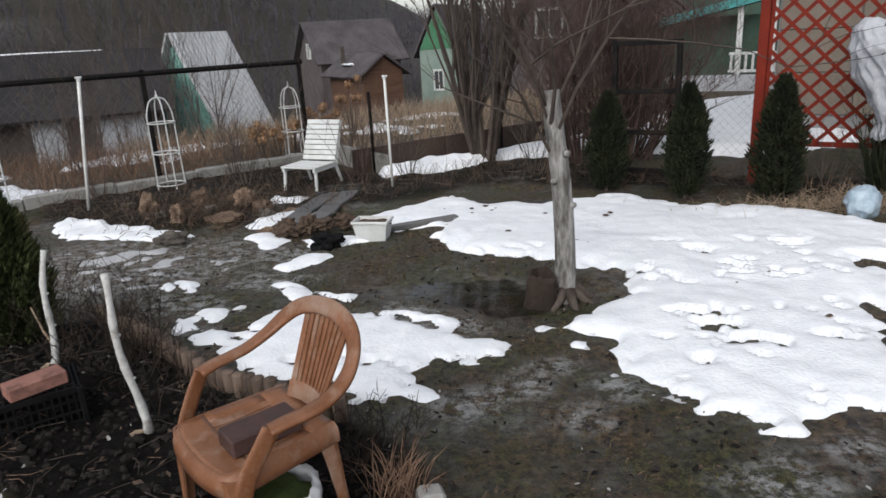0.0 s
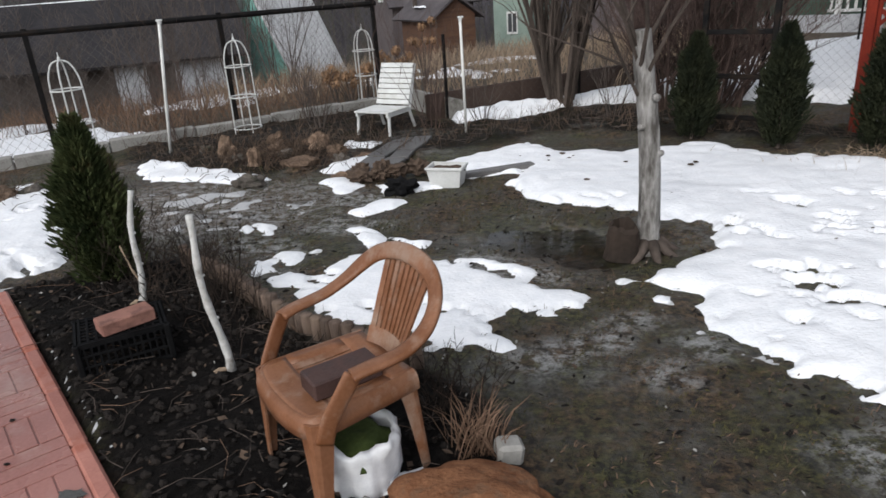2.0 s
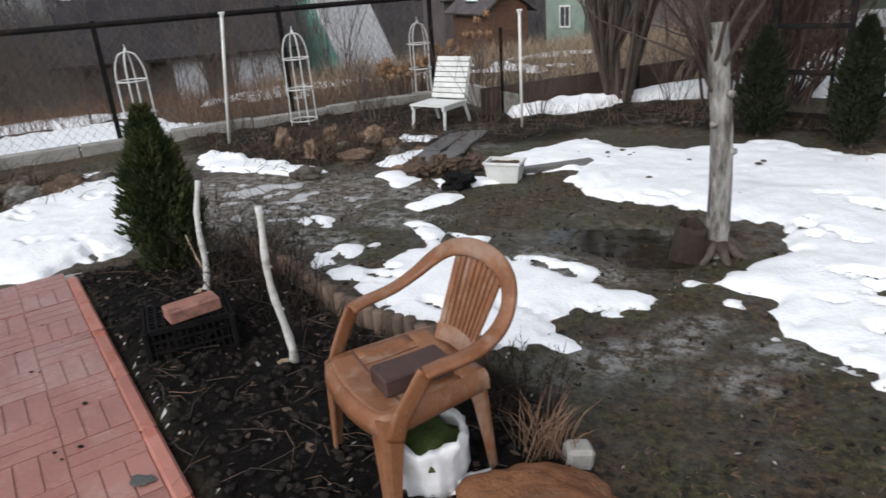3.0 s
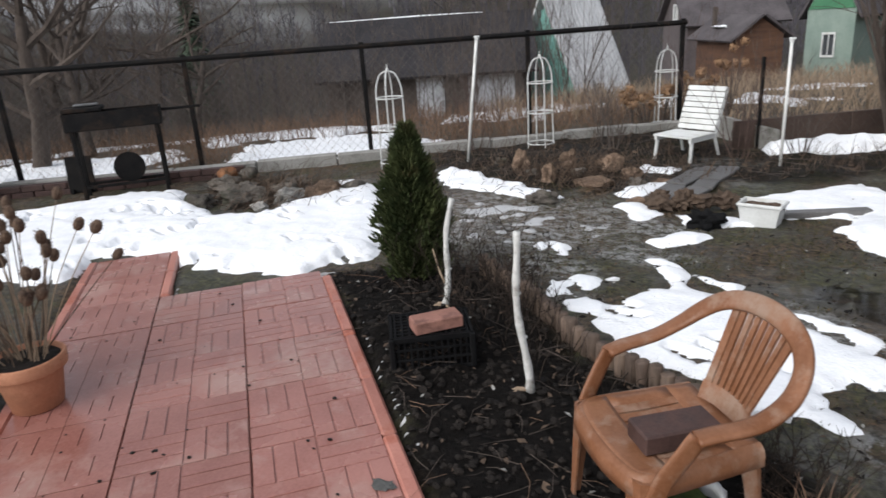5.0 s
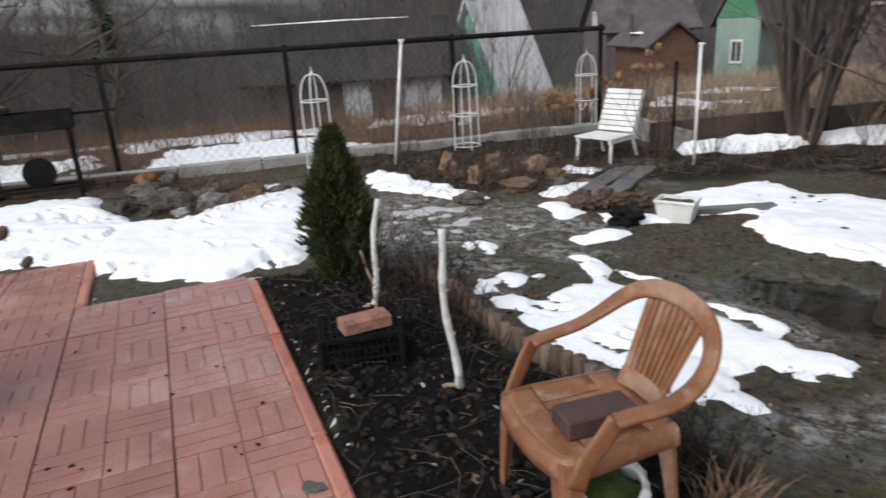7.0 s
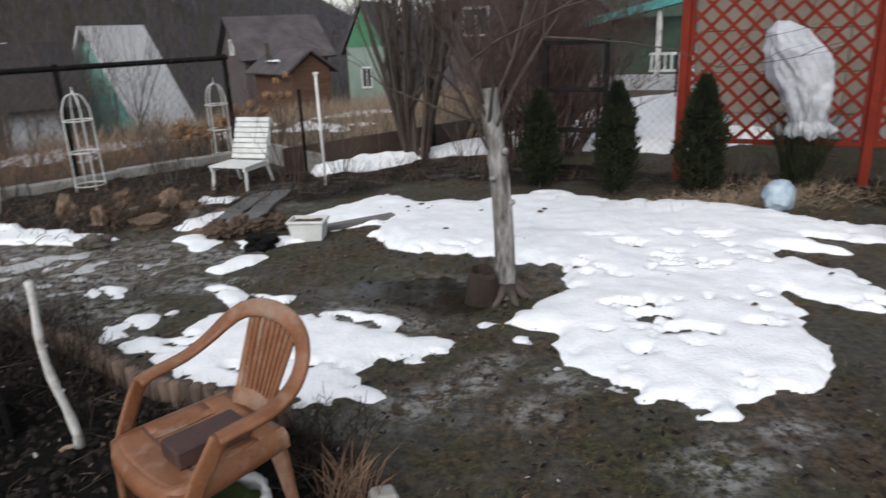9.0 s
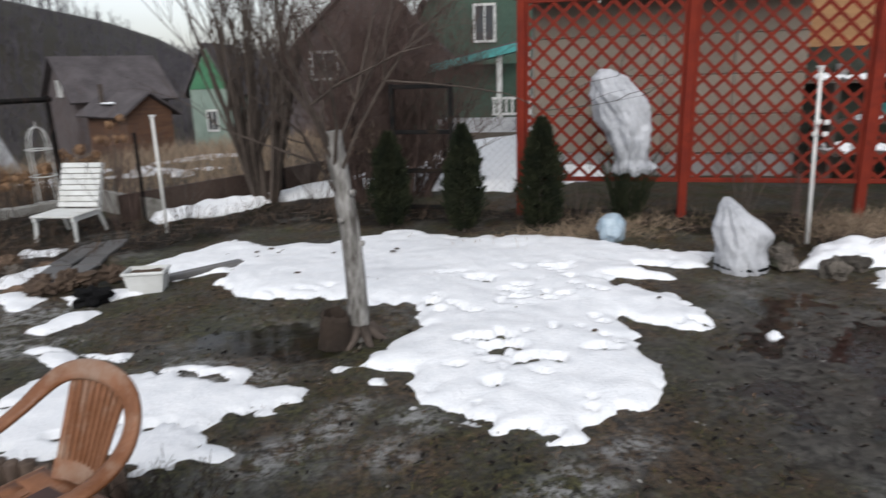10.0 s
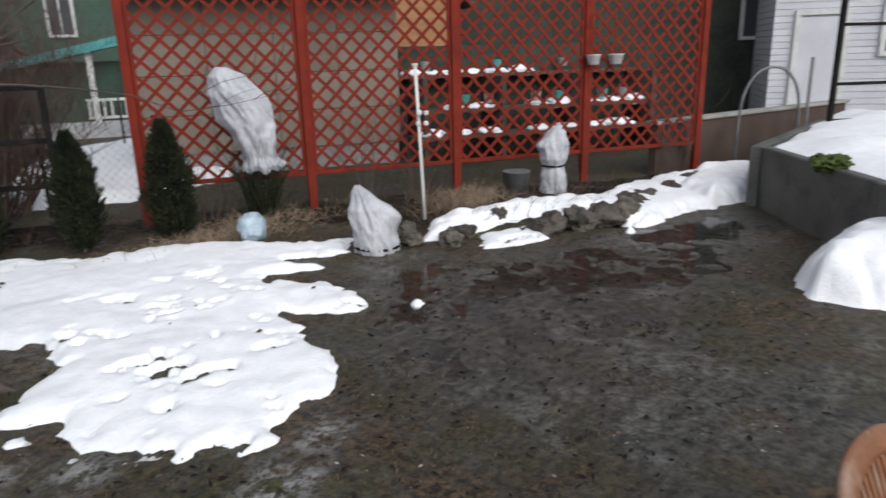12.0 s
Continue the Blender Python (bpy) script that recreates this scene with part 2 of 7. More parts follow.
M_ROCK = material("tan_rock", (0.085, 0.058, 0.04), (0.28, 0.195, 0.14), 6, 0.85, 0.7, 40, third=(0.085, 0.055, 0.038), vary=0.3, depth=0.02)
M_GREYROCK = material("grey_rock", (0.04, 0.036, 0.031), (0.14, 0.122, 0.105), 6, 0.85, 0.7, 40, third=(0.03, 0.033, 0.02), vary=0.25, depth=0.02)
M_ORANGEROCK = material("rusty_boulder", (0.12, 0.048, 0.022), (0.26, 0.125, 0.065), 11, 0.85, 1.0, 70, third=(0.13, 0.08, 0.05), depth=0.012)
M_LOG = material("edging_log", (0.055, 0.038, 0.03), (0.15, 0.108, 0.082), 9, 0.8, 0.5, 60, vary=0.25, stretch=(1, 1, 0.25))
M_REDWOOD = material("red_stained_wood", (0.13, 0.0155, 0.009), (0.19, 0.027, 0.0145), 6, 0.82, 0.25, 60, third=(0.11, 0.017, 0.011), stretch=(1, 1, 1))
M_BROWN = material("brown_sheet", (0.052, 0.034, 0.027), (0.085, 0.058, 0.046), 3, 0.6, 0.2, 40)
M_TERRA = material("terracotta", (0.36, 0.155, 0.085), (0.47, 0.225, 0.135), 5, 0.8, 0.25, 70, third=(0.30, 0.135, 0.08))
M_BAG = material("white_film", (0.62, 0.63, 0.65), (0.76, 0.77, 0.78), 4, 0.4, 0.3, 30, third=(0.52, 0.53, 0.56))
M_FLEECE = material("white_fleece_wrap", (0.34, 0.35, 0.375), (0.50, 0.51, 0.54), 3, 0.75, 0.5, 25, third=(0.27, 0.28, 0.305))
M_BLUEBAG = material("pale_blue_bag", (0.24, 0.32, 0.39), (0.42, 0.50, 0.56), 8, 0.4, 0.3, 40)
M_MOSS = material("green_moss", (0.03, 0.045, 0.012), (0.075, 0.10, 0.03), 8, 0.95, 0.8, 60)
M_REDMETAL = material("red_painted_panel", (0.14, 0.026, 0.021), (0.20, 0.042, 0.032), 4, 0.45, 0.1, 40)
M_GALV = material("galvanised_steel", (0.12, 0.123, 0.125), (0.22, 0.225, 0.23), 5, 0.45, 0.15, 40, metal=0.4, third=(0.16, 0.155, 0.15))
M_ROOFDARK = material("weathered_roof", (0.060, 0.053, 0.056), (0.110, 0.099, 0.103), 1.2, 0.88, 0.3, 12)
M_BARNROOF = material("dark_felt_roof", (0.020, 0.019, 0.021), (0.040, 0.038, 0.041), 1.0, 0.9, 0.3, 10)
M_OLDWALL = material("old_grey_brown_boards", (0.085, 0.072, 0.074), (0.13, 0.112, 0.112), 1.0, 0.85, 0.2, 10)
M_SLATEROOF = material("pale_asbestos_roof", (0.42, 0.43, 0.44), (0.60, 0.60, 0.61), 0.8, 0.8, 0.3, 9, third=(0.32, 0.32, 0.33))
M_TURQ = material("turquoise_boards", (0.15, 0.35, 0.31), (0.23, 0.46, 0.41), 1.5, 0.75, 0.2, 10, third=(0.12, 0.27, 0.24))
M_TEAL = material("teal_trim", (0.045, 0.21, 0.21), (0.07, 0.29, 0.28), 2, 0.6, 0.1, 12)
M_GREENWALL = material("green_boards", (0.035, 0.066, 0.05), (0.06, 0.10, 0.076), 1.5, 0.8, 0.2, 10)
M_BRIGHTGREEN = material("bright_green_boards", (0.045, 0.15, 0.08), (0.075, 0.21, 0.115), 1.5, 0.8, 0.2, 10)
M_PALEGREEN = material("pale_green_wall", (0.17, 0.23, 0.20), (0.24, 0.30, 0.26), 1.5, 0.8, 0.2, 10)
M_LOGWALL = material("log_cabin_wall", (0.075, 0.040, 0.027), (0.135, 0.072, 0.045), 2, 0.8, 0.3, 12, stretch=(0.3, 0.3, 3))
M_GREYWALL = material("grey_wall", (0.20, 0.20, 0.20), (0.30, 0.30, 0.295), 1.0, 0.85, 0.2, 10, third=(0.15, 0.145, 0.14))
M_PALEWALL = material("pale_grey_shed", (0.33, 0.34, 0.36), (0.45, 0.46, 0.48), 1.0, 0.8, 0.2, 10)
M_BEIGE = material("beige_panel", (0.165, 0.142, 0.117), (0.225, 0.197, 0.165), 2, 0.85, 0.25, 25, third=(0.20, 0.17, 0.14), vary=0.08)
M_ORANGEWOOD = material("new_orange_wood", (0.24, 0.12, 0.050), (0.33, 0.18, 0.082), 2, 0.6, 0.15, 20, stretch=(0.4, 0.4, 3))
M_DARKWOOD = material("dark_board", (0.045, 0.035, 0.03), (0.085, 0.068, 0.058), 3, 0.8, 0.3, 30, vary=0.15)
M_SIDING = material("white_siding", (0.50, 0.51, 0.55), (0.58, 0.59, 0.63), 2, 0.5, 0.05, 20)
M_ALGAE = material("algae_green_wall", (0.026, 0.031, 0.025), (0.050, 0.056, 0.045), 1.5, 0.85, 0.2, 12)


def glass_material():
    m = bpy.data.materials.new("window_glass")
    m.use_nodes = True
    b = m.node_tree.nodes["Principled BSDF"]
    b.inputs["Base Color"].default_value = (0.06, 0.065, 0.07, 1)
    b.inputs["Roughness"].default_value = 0.05
    return m


M_PANE = glass_material()


def water_material():
    m = bpy.data.materials.new("meltwater")
    m.use_nodes = True
    n, l = m.node_tree.nodes, m.node_tree.links
    n.remove(n["Principled BSDF"])
    tr, gl, mx, fr, bp, nz, tc = [n.new("ShaderNode" + k) for k in ("BsdfTransparent", "BsdfGlossy", "MixShader", "Fresnel", "Bump", "TexNoise", "TexCoord")]
    tr.inputs[0].default_value = (0.98, 0.975, 0.96, 1)
    gl.inputs["Roughness"].default_value = 0.08
    fr.inputs[0].default_value = 1.33
    nz.inputs["Scale"].default_value = 9
    bp.inputs["Strength"].default_value, bp.inputs["Distance"].default_value = 0.12, 0.01
    l.new(tc.outputs["Object"], nz.inputs["Vector"])
    l.new(nz.outputs[0], bp.inputs["Height"])
    l.new(bp.outputs[0], gl.inputs["Normal"])
    l.new(bp.outputs[0], fr.inputs["Normal"])
    l.new(fr.outputs[0], mx.inputs[0])
    l.new(tr.outputs[0], mx.inputs[1])
    l.new(gl.outputs[0], mx.inputs[2])
    l.new(mx.outputs[0], n["Material Output"].inputs[0])
    return m


M_WATER = water_material()


def snow_material():
    m = material("wet_snow", (0.78, 0.80, 0.83), (0.88, 0.89, 0.91), 9, 0.6, 0.5, 45, depth=0.02)
    n, l = m.node_tree.nodes, m.node_tree.links
    bs = n["Principled BSDF"]
    src = bs.inputs["Base Color"].links[0].from_socket
    at = n.new("ShaderNodeAttribute")
    at.attribute_name = "thin"
    mx = n.new("ShaderNodeMixRGB")
    mx.inputs[2].default_value = (0.36, 0.36, 0.36, 1)
    l.new(at.outputs["Fac"], mx.inputs[0])
    l.new(src, mx.inputs[1])
    l.new(mx.outputs[0], bs.inputs["Base Color"])
    return m


M_SNOW = snow_material()
M_CUP = material("white_enamel", (0.72, 0.73, 0.74), (0.80, 0.81, 0.82), 6, 0.4, 0.05, 60)
M_SNOWCAP = material("snow_cap", (0.80, 0.82, 0.85), (0.88, 0.89, 0.91), 3, 0.6, 0.35, 28, depth=0.02)


def ground_material():
    """Mud, with soil, lawn, straw and wet zones given by the sheet's own attributes."""
    m = bpy.data.materials.new("garden_ground")
    m.use_nodes = True
    n, l = m.node_tree.nodes, m.node_tree.links
    bs = n["Principled BSDF"]
    tc = n.new("ShaderNodeTexCoord")

    def nz(scale, detail=6, rough=0.6):
        t = n.new("ShaderNodeTexNoise")
        t.inputs["Scale"].default_value, t.inputs["Detail"].default_value, t.inputs["Roughness"].default_value = scale, detail, rough
        l.new(tc.outputs["Object"], t.inputs["Vector"])
        return t.outputs[0]

    def ramp(src, p0, p1, c0, c1):
        r = n.new("ShaderNodeValToRGB")
        r.color_ramp.elements[0].position, r.color_ramp.elements[1].position = p0, p1
        r.color_ramp.elements[0].color, r.color_ramp.elements[1].color = (*c0, 1), (*c1, 1)
        l.new(src, r.inputs[0])
        return r.outputs[0]

    def mix(f, a, b):
        x = n.new("ShaderNodeMixRGB")
        l.new(f, x.inputs[0]), l.new(a, x.inputs[1]), l.new(b, x.inputs[2])
        return x.outputs[0]

    def attr(k):
        a = n.new("ShaderNodeAttribute")
        a.attribute_name = k
        return a.outputs["Fac"]

    def times(a, b):
        x = n.new("ShaderNodeMath")
        x.operation = 'MULTIPLY'
        l.new(a, x.inputs[0]), l.new(b, x.inputs[1])
        return x.outputs[0]

    mid, fine, big = nz(7), nz(30, 9, 0.75), nz(1.3)
    mud = ramp(nz(15, 10, 0.8), 0.42, 0.62, (0.018, 0.017, 0.0155), (0.135, 0.128, 0.112))
    moss = ramp(nz(24, 9, 0.8), 0.44, 0.60, (0.007, 0.0075, 0.0035), (0.105, 0.100, 0.040))
    dead = ramp(nz(20, 9, 0.8), 0.44, 0.60, (0.010, 0.006, 0.004), (0.150, 0.098, 0.054))
    lawn = mix(ramp(nz(1.5, 6, 0.65), 0.43, 0.57, (0, 0, 0), (1, 1, 1)), dead, moss)
    soil = ramp(fine, 0.35, 0.72, (0.0025, 0.0022, 0.002), (0.017, 0.0142, 0.0125))
    straw = ramp(fine, 0.35, 0.7, (0.055, 0.041, 0.029), (0.20, 0.15, 0.105))
    c = mix(times(attr("lawn"), ramp(nz(3.5, 10, 0.8), 0.36, 0.54, (0, 0, 0), (1, 1, 1))), mud, lawn)
    c = mix(times(attr("straw"), ramp(nz(6, 8, 0.7), 0.40, 0.56, (0, 0, 0), (1, 1, 1))), c, straw)
    c = mix(attr("soil"), c, soil)
    c = mix(times(attr("slush"), ramp(nz(11, 10, 0.8), 0.46, 0.56, (0, 0, 0), (1, 1, 1))), c, ramp(fine, 0.35, 0.7, (0.24, 0.24, 0.235), (0.50, 0.50, 0.49)))
    # far snow patches, their white also standing in for haze
    c = mix(attr("snow_haze"), c, ramp(mid, 0.3, 0.7, (0.66, 0.68, 0.71), (0.80, 0.82, 0.85)))
    l.new(c, bs.inputs["Base Color"])
    sp = n.new("ShaderNodeMapRange")
    sp.inputs[3].default_value, sp.inputs[4].default_value = 0.35, 0.08
    l.new(attr("soil"), sp.inputs[0])
    l.new(sp.outputs[0], bs.inputs["Specular IOR Level"])
    rr = n.new("ShaderNodeMapRange")
    rr.inputs[3].default_value, rr.inputs[4].default_value = 0.8, 0.36
    l.new(attr("wet"), rr.inputs[0])
    l.new(rr.outputs[0], bs.inputs["Roughness"])
    bp = n.new("ShaderNodeBump")
    bp.inputs["Strength"].default_value, bp.inputs["Distance"].default_value = 1.0, 0.03
    l.new(fine, bp.inputs["Height"])
    l.new(bp.outputs[0], bs.inputs["Normal"])
    return m


M_GROUND = ground_material()

# ---- plan ----
FENCE_A, FENCE_B = Vector((-7.48, 5.59, 0)), Vector((-2.6, 9.8, 0))
FDIR = (FENCE_B - FENCE_A).normalized()
FNOR = Vector((-FDIR.y, FDIR.x, 0))
SOIL = [(-3.50, 3.36), (-2.6, 3.85), (-2.1, 3.5), (-1.79, 3.26), (-1.4, 2.9), (-0.75, 2.6), (-0.35, 2.35), (-0.15, 1.9), (-0.1, 0.9), (-0.75, 0.9)]
BACKBED = [(-4.9, 6.6), (-4.2, 6.25), (-3.3, 6.0), (-2.3, 5.9), (-1.4, 6.6), (-0.2, 7.3), (1.3, 7.15), (2.6, 6.5), (3.6, 5.9), (4.2, 5.0), (5.0, 4.1), (6.0, 3.5), (8.3, 3.2), (9.2, 3.8), (4.6, 6.5), (2.4, 7.7), (0.5, 9.0), (-1.7, 8.3), (-2.6, 9.6), (-5.2, 7.4)]
SNOW_MAIN = [(-1.2, 6.1), (-0.92, 6.4), (-0.69, 6.6), (-0.34, 7.0), (0.02, 6.55), (0.69, 6.5), (1.39, 6.7), (1.85, 6.25), (2.35, 6.1), (2.8, 5.95), (3.02, 5.6), (3.5, 5.1), (3.88, 4.9), (3.5, 4.64), (2.92, 4.88), (3.06, 4.4), (2.82, 4.43), (2.53, 4.5), (2.58, 4.32), (2.86, 4.03), (2.8, 3.46), (2.63, 3.38), (2.24, 3.74), (2.23, 3.45), (2.08, 3.27), (2.08, 2.93), (1.83, 2.63), (1.47, 2.6), (1.31, 2.44), (1.15, 2.49), (0.96, 2.66), (0.78, 2.8), (0.69, 3.0), (0.74, 3.34), (0.59, 3.45), (0.33, 3.51), (0.63, 3.7), (0.82, 3.86), (0.97, 4.25), (0.93, 4.54), (0.68, 4.62), (0.53, 4.78), (-0.12, 5.03), (-0.45, 5.49), (-0.3, 5.95), (-0.8, 5.75)]
SNOW_MID = [(-2.0, 3.91), (-1.65, 3.96), (-1.7, 3.72), (-1.5, 3.64), (-1.27, 4.02), (-1.17, 4.07), (-0.74, 3.79), (-0.47, 3.88), (-0.27, 3.75), (-0.15, 3.47), (0.11, 3.41), (0.24, 3.18), (0.03, 3.1), (-0.15, 3.19), (-0.3, 3.12), (-0.31, 2.91), (-0.17, 2.78), (-0.26, 2.68), (-0.64, 2.77), (-0.84, 2.9), (-1.18, 3.02), (-1.44, 3.2), (-1.69, 3.46)]
SNOW_LEFT = [(-9.0, 2.6), (-8.04, 3.2), (-7.28, 4.37), (-6.76, 4.75), (-6.08, 4.42), (-5.64, 4.1), (-5.12, 4.3), (-5.21, 4.7), (-5.11, 5.02), (-5.5, 5.45), (-5.14, 5.75), (-4.63, 5.6), (-3.99, 4.76), (-3.45, 4.07), (-3.3, 3.75), (-3.6, 3.52), (-3.67, 3.32), (-4.01, 3.2), (-4.59, 3.05), (-5.21, 3.14), (-5.57, 2.87), (-5.3, 2.46), (-5.92, 2.13), (-7.5, 1.5)]
SNOW_STRIP = [(-4.5, 6.45), (-4.3, 6.55), (-3.52, 6.12), (-2.67, 5.85), (-3.02, 5.68), (-3.47, 5.76), (-3.98, 5.78)]
SNOW_ROCK = [(-2.35, 5.9), (-1.95, 6.05), (-1.9, 6.5), (-2.15, 6.45), (-2.2, 6.1)]
SNOW_BITS = [[(-2.39, 4.43), (-2.28, 4.6), (-2.1, 4.49), (-2.07, 4.31), (-2.3, 4.33)], [(-1.53, 4.43), (-1.39, 4.49), (-1.21, 4.26), (-1.19, 4.1), (-1.31, 4.15)], [(-1.18, 4.28), (-0.88, 4.17), (-0.9, 4.05), (-1.09, 4.15)], [(-2.16, 5.62), (-2.01, 5.84), (-1.66, 5.51), (-1.84, 5.27)], [(-1.64, 4.82), (-1.43, 5.17), (-1.22, 5.09), (-1.31, 4.88), (-1.5, 4.72)], [(-1.62, 5.55), (-1.2, 5.62), (-0.95, 5.5), (-1.2, 5.3), (-1.5, 5.3)], [(2.97, 3.25), (3.1, 3.26), (3.08, 3.14), (2.97, 3.13)], [(-2.35, 7.15), (-1.95, 7.1), (-1.98, 6.85), (-2.3, 6.85)], [(0.46, 3.36), (0.58, 3.36), (0.56, 3.26), (0.47, 3.26)], [(4.35, 3.72), (4.7, 4.02), (5.2, 3.9), (4.99, 3.47), (4.65, 3.5)]]
SLUSH = [[(0.15, 2.95), (0.25, 3.09), (0.42, 3.13), (0.48, 3.06), (0.32, 2.98), (0.28, 2.78), (0.18, 2.74)], [(-0.25, 2.72), (0.1, 2.9), (0.2, 2.75), (-0.1, 2.55)], [(0.55, 2.9), (0.7, 2.95), (0.75, 2.75), (0.6, 2.7)], [(0.9, 2.1), (1.2, 2.25), (1.3, 2.05), (1.05, 1.9)], [(0.35, 2.6), (0.5, 2.66), (0.55, 2.5), (0.38, 2.48)], [(1.35, 2.3), (1.6, 2.4), (1.65, 2.28), (1.45, 2.18)], [(-2.5, 4.2), (-1.9, 4.2), (-1.7, 3.95), (-2.2, 3.9)], [(-1.8, 4.75), (-1.3, 4.6), (-1.5, 4.35), (-1.9, 4.4)], [(-1.9, 5.4), (-1.3, 5.25), (-1.4, 4.95), (-1.9, 5.0)], [(-0.6, 4.0), (0.1, 3.6), (-0.1, 3.45), (-0.7, 3.8)]]
SNOW_RIGHT = [(4.2, 4.32), (4.72, 4.72), (5.84, 4.5), (6.4, 4.0), (7.5, 4.0), (8.9, 3.75), (9.6, 3.6), (8.8, 3.0), (7.65, 2.58), (6.97, 2.85), (5.69, 3.03), (6.08, 3.42), (5.42, 3.65), (5.6, 3.95), (5.1, 4.1), (4.56, 4.2)]
SNOW_HEAP = [(4.76, 1.18), (4.98, 1.33), (5.5, 1.38), (6.1, 1.35), (6.6, 0.6), (6.2, -0.3), (5.4, -0.2), (4.95, 0.6)]
SNOW_BACK = [(-1.35, 8.3), (-0.2, 9.15), (0.9, 10.0), (2.8, 11.3), (2.9, 10.2), (1.6, 9.3), (0.3, 8.9), (-0.6, 8.2), (-1.2, 8.0)]
SNOW_YARD = [(1.7, 9.3), (2.6, 10.9), (3.4, 13.5), (7.0, 15.5), (9.0, 12.0), (4.6, 8.9), (3.2, 8.5)]
SNOW_SLOPE = [(-7.4, 5.95), (-5.9, 6.95), (-5.3, 7.7), (-6.6, 8.7), (-8.4, 7.3)]
SNOW_SLOPE2 = [(-9.8, 4.0), (-8.3, 5.3), (-9.2, 6.4), (-11.2, 5.0)]
SNOW_CORNER = [(7.0, 2.78), (7.4, 3.4), (8.8, 3.7), (9.7, 3.0), (7.75, 2.6)]
FLOOD = [(1.9, 1.9), (2.2, 2.9), (2.6, 3.4), (3.1, 4.2), (3.7, 4.3), (4.5, 3.5), (5.5, 3.2), (7.3, 2.6), (7.2, 2.3), (5.9, 1.85), (4.6, 1.65), (3.4, 1.5)]
PUDDLE = [(-0.95, 4.35), (-0.41, 4.6), (0.18, 4.6), (0.6, 4.4), (0.72, 4.05), (0.45, 3.65), (0.01, 3.62), (-0.3, 3.85), (-0.7, 4.0)]
PAVE_O, PAVE_U = Vector((-3.56, 3.34, 0)), Vector((0.745, -0.667, 0))
PAVE_W = Vector((-0.667, -0.745, 0))


def pave_xy(u, w):
    return (PAVE_O + PAVE_U * u + PAVE_W * w)


def beyond(x, y):
    return (x - FENCE_A.x) * FNOR.x + (y - FENCE_A.y) * FNOR.y


def land(x, y):
    """The lie of the land: level garden, falling away behind the fence, rising to the far slope."""
    x, y = np.asarray(x, float), np.asarray(y, float)
    s = beyond(x, y)
    west = 1 - smooth(-4, 9, x - 0.12 * y)
    r = np.hypot(x, y)
    z = -west * 3.4 * smooth(1.0, 22, s)
    z = z + smooth(45, 190, r) * (3.2 + 22 * (1 - smooth(-75, -15, x))) + smooth(150, 420, r) * (3 + 20 * (1 - smooth(-160, -40, x)))
    return z + (vnoise(x, y, 9, 3) - 0.5) * 0.7 * smooth(1.5, 12, np.maximum(s, r - 16))


def ground_z(x, y):
    x, y = np.asarray(x, float), np.asarray(y, float)
    near = 1 - smooth(9, 14, np.hypot(x, y - 3))
    soil = smooth(-0.04, 0.06, inside(SOIL, x, y))
    bed = smooth(-0.1, 0.15, inside(BACKBED, x, y))
    z = land(x, y) + near * ((vnoise(x, y, 0.5, 5) - 0.5) * 0.024 + (vnoise(x, y, 0.13, 6) - 0.5) * 0.014)
    z = z + soil * (0.02 + (vnoise(x, y, 0.10, 7) - 0.5) * 0.05 + (vnoise(x, y, 0.05, 8) - 0.5) * 0.022)
    z = z + bed * (0.03 + (vnoise(x, y, 0.16, 9) - 0.5) * 0.06)
    wet = np.maximum(smooth(-0.1, 0.5, inside(FLOOD, x, y)), smooth(-0.1, 0.25, inside(PUDDLE, x, y)))
    z = z - wet * 0.022 + wet * ((vnoise(x, y, 0.07, 15) - 0.5) * 0.022 + (vnoise(x, y, 0.28, 16) - 0.5) * 0.03)
    u = (x - PAVE_O.x) * PAVE_U.x + (y - PAVE_O.y) * PAVE_U.y
    w = (x - PAVE_O.x) * PAVE_W.x + (y - PAVE_O.y) * PAVE_W.y
    paved = smooth(-0.06, 0.02, np.minimum(np.minimum(u + 1.05, 6.3 - u), np.minimum(w + 0.07, 1.70 - w))) * np.where((u < 0) & (w < 1.0), 0, 1)
    return np.where(paved > 0, np.minimum(z, z * (1 - paved) - 0.05 * paved), z)


def gz(x, y):
    return float(ground_z(np.array([x]), np.array([y]))[0])


def axis(lo, hi, step, far_lo, far_hi):
    a = list(np.arange(lo, hi + 1e-6, step))
    d, p = step, hi
    while p < far_hi:
        d *= 1.13
        p += d
        a.append(p)
    d, p = step, lo
    while p > far_lo:
        d *= 1.13
        p -= d
        a.insert(0, p)
    return np.array(a)


def sheet(name, X, Y, Z, keep, mat, attrs):
    """A height field over the grid X, Y; keep: which cells stay."""
    ny, nx = X.shape
    idx = np.arange(nx * ny).reshape(ny, nx)
    quads = np.stack([idx[:-1, :-1], idx[:-1, 1:], idx[1:, 1:], idx[1:, :-1]], -1)[keep]
    used = np.unique(quads)
    remap = np.zeros(nx * ny, int)
    remap[used] = np.arange(len(used))
    V = np.stack([X.ravel(), Y.ravel(), Z.ravel()], -1)[used]
    me = bpy.data.meshes.new(name)
    me.from_pydata(V.tolist(), [], remap[quads].tolist())
    me.materials.append(mat)
    me.shade_smooth()
    for k, a in attrs.items():
        at = me.attributes.new(k, 'FLOAT', 'POINT')
        at.data.foreach_set("value", a.ravel()[used].astype(np.float32))
    return new(name, me)


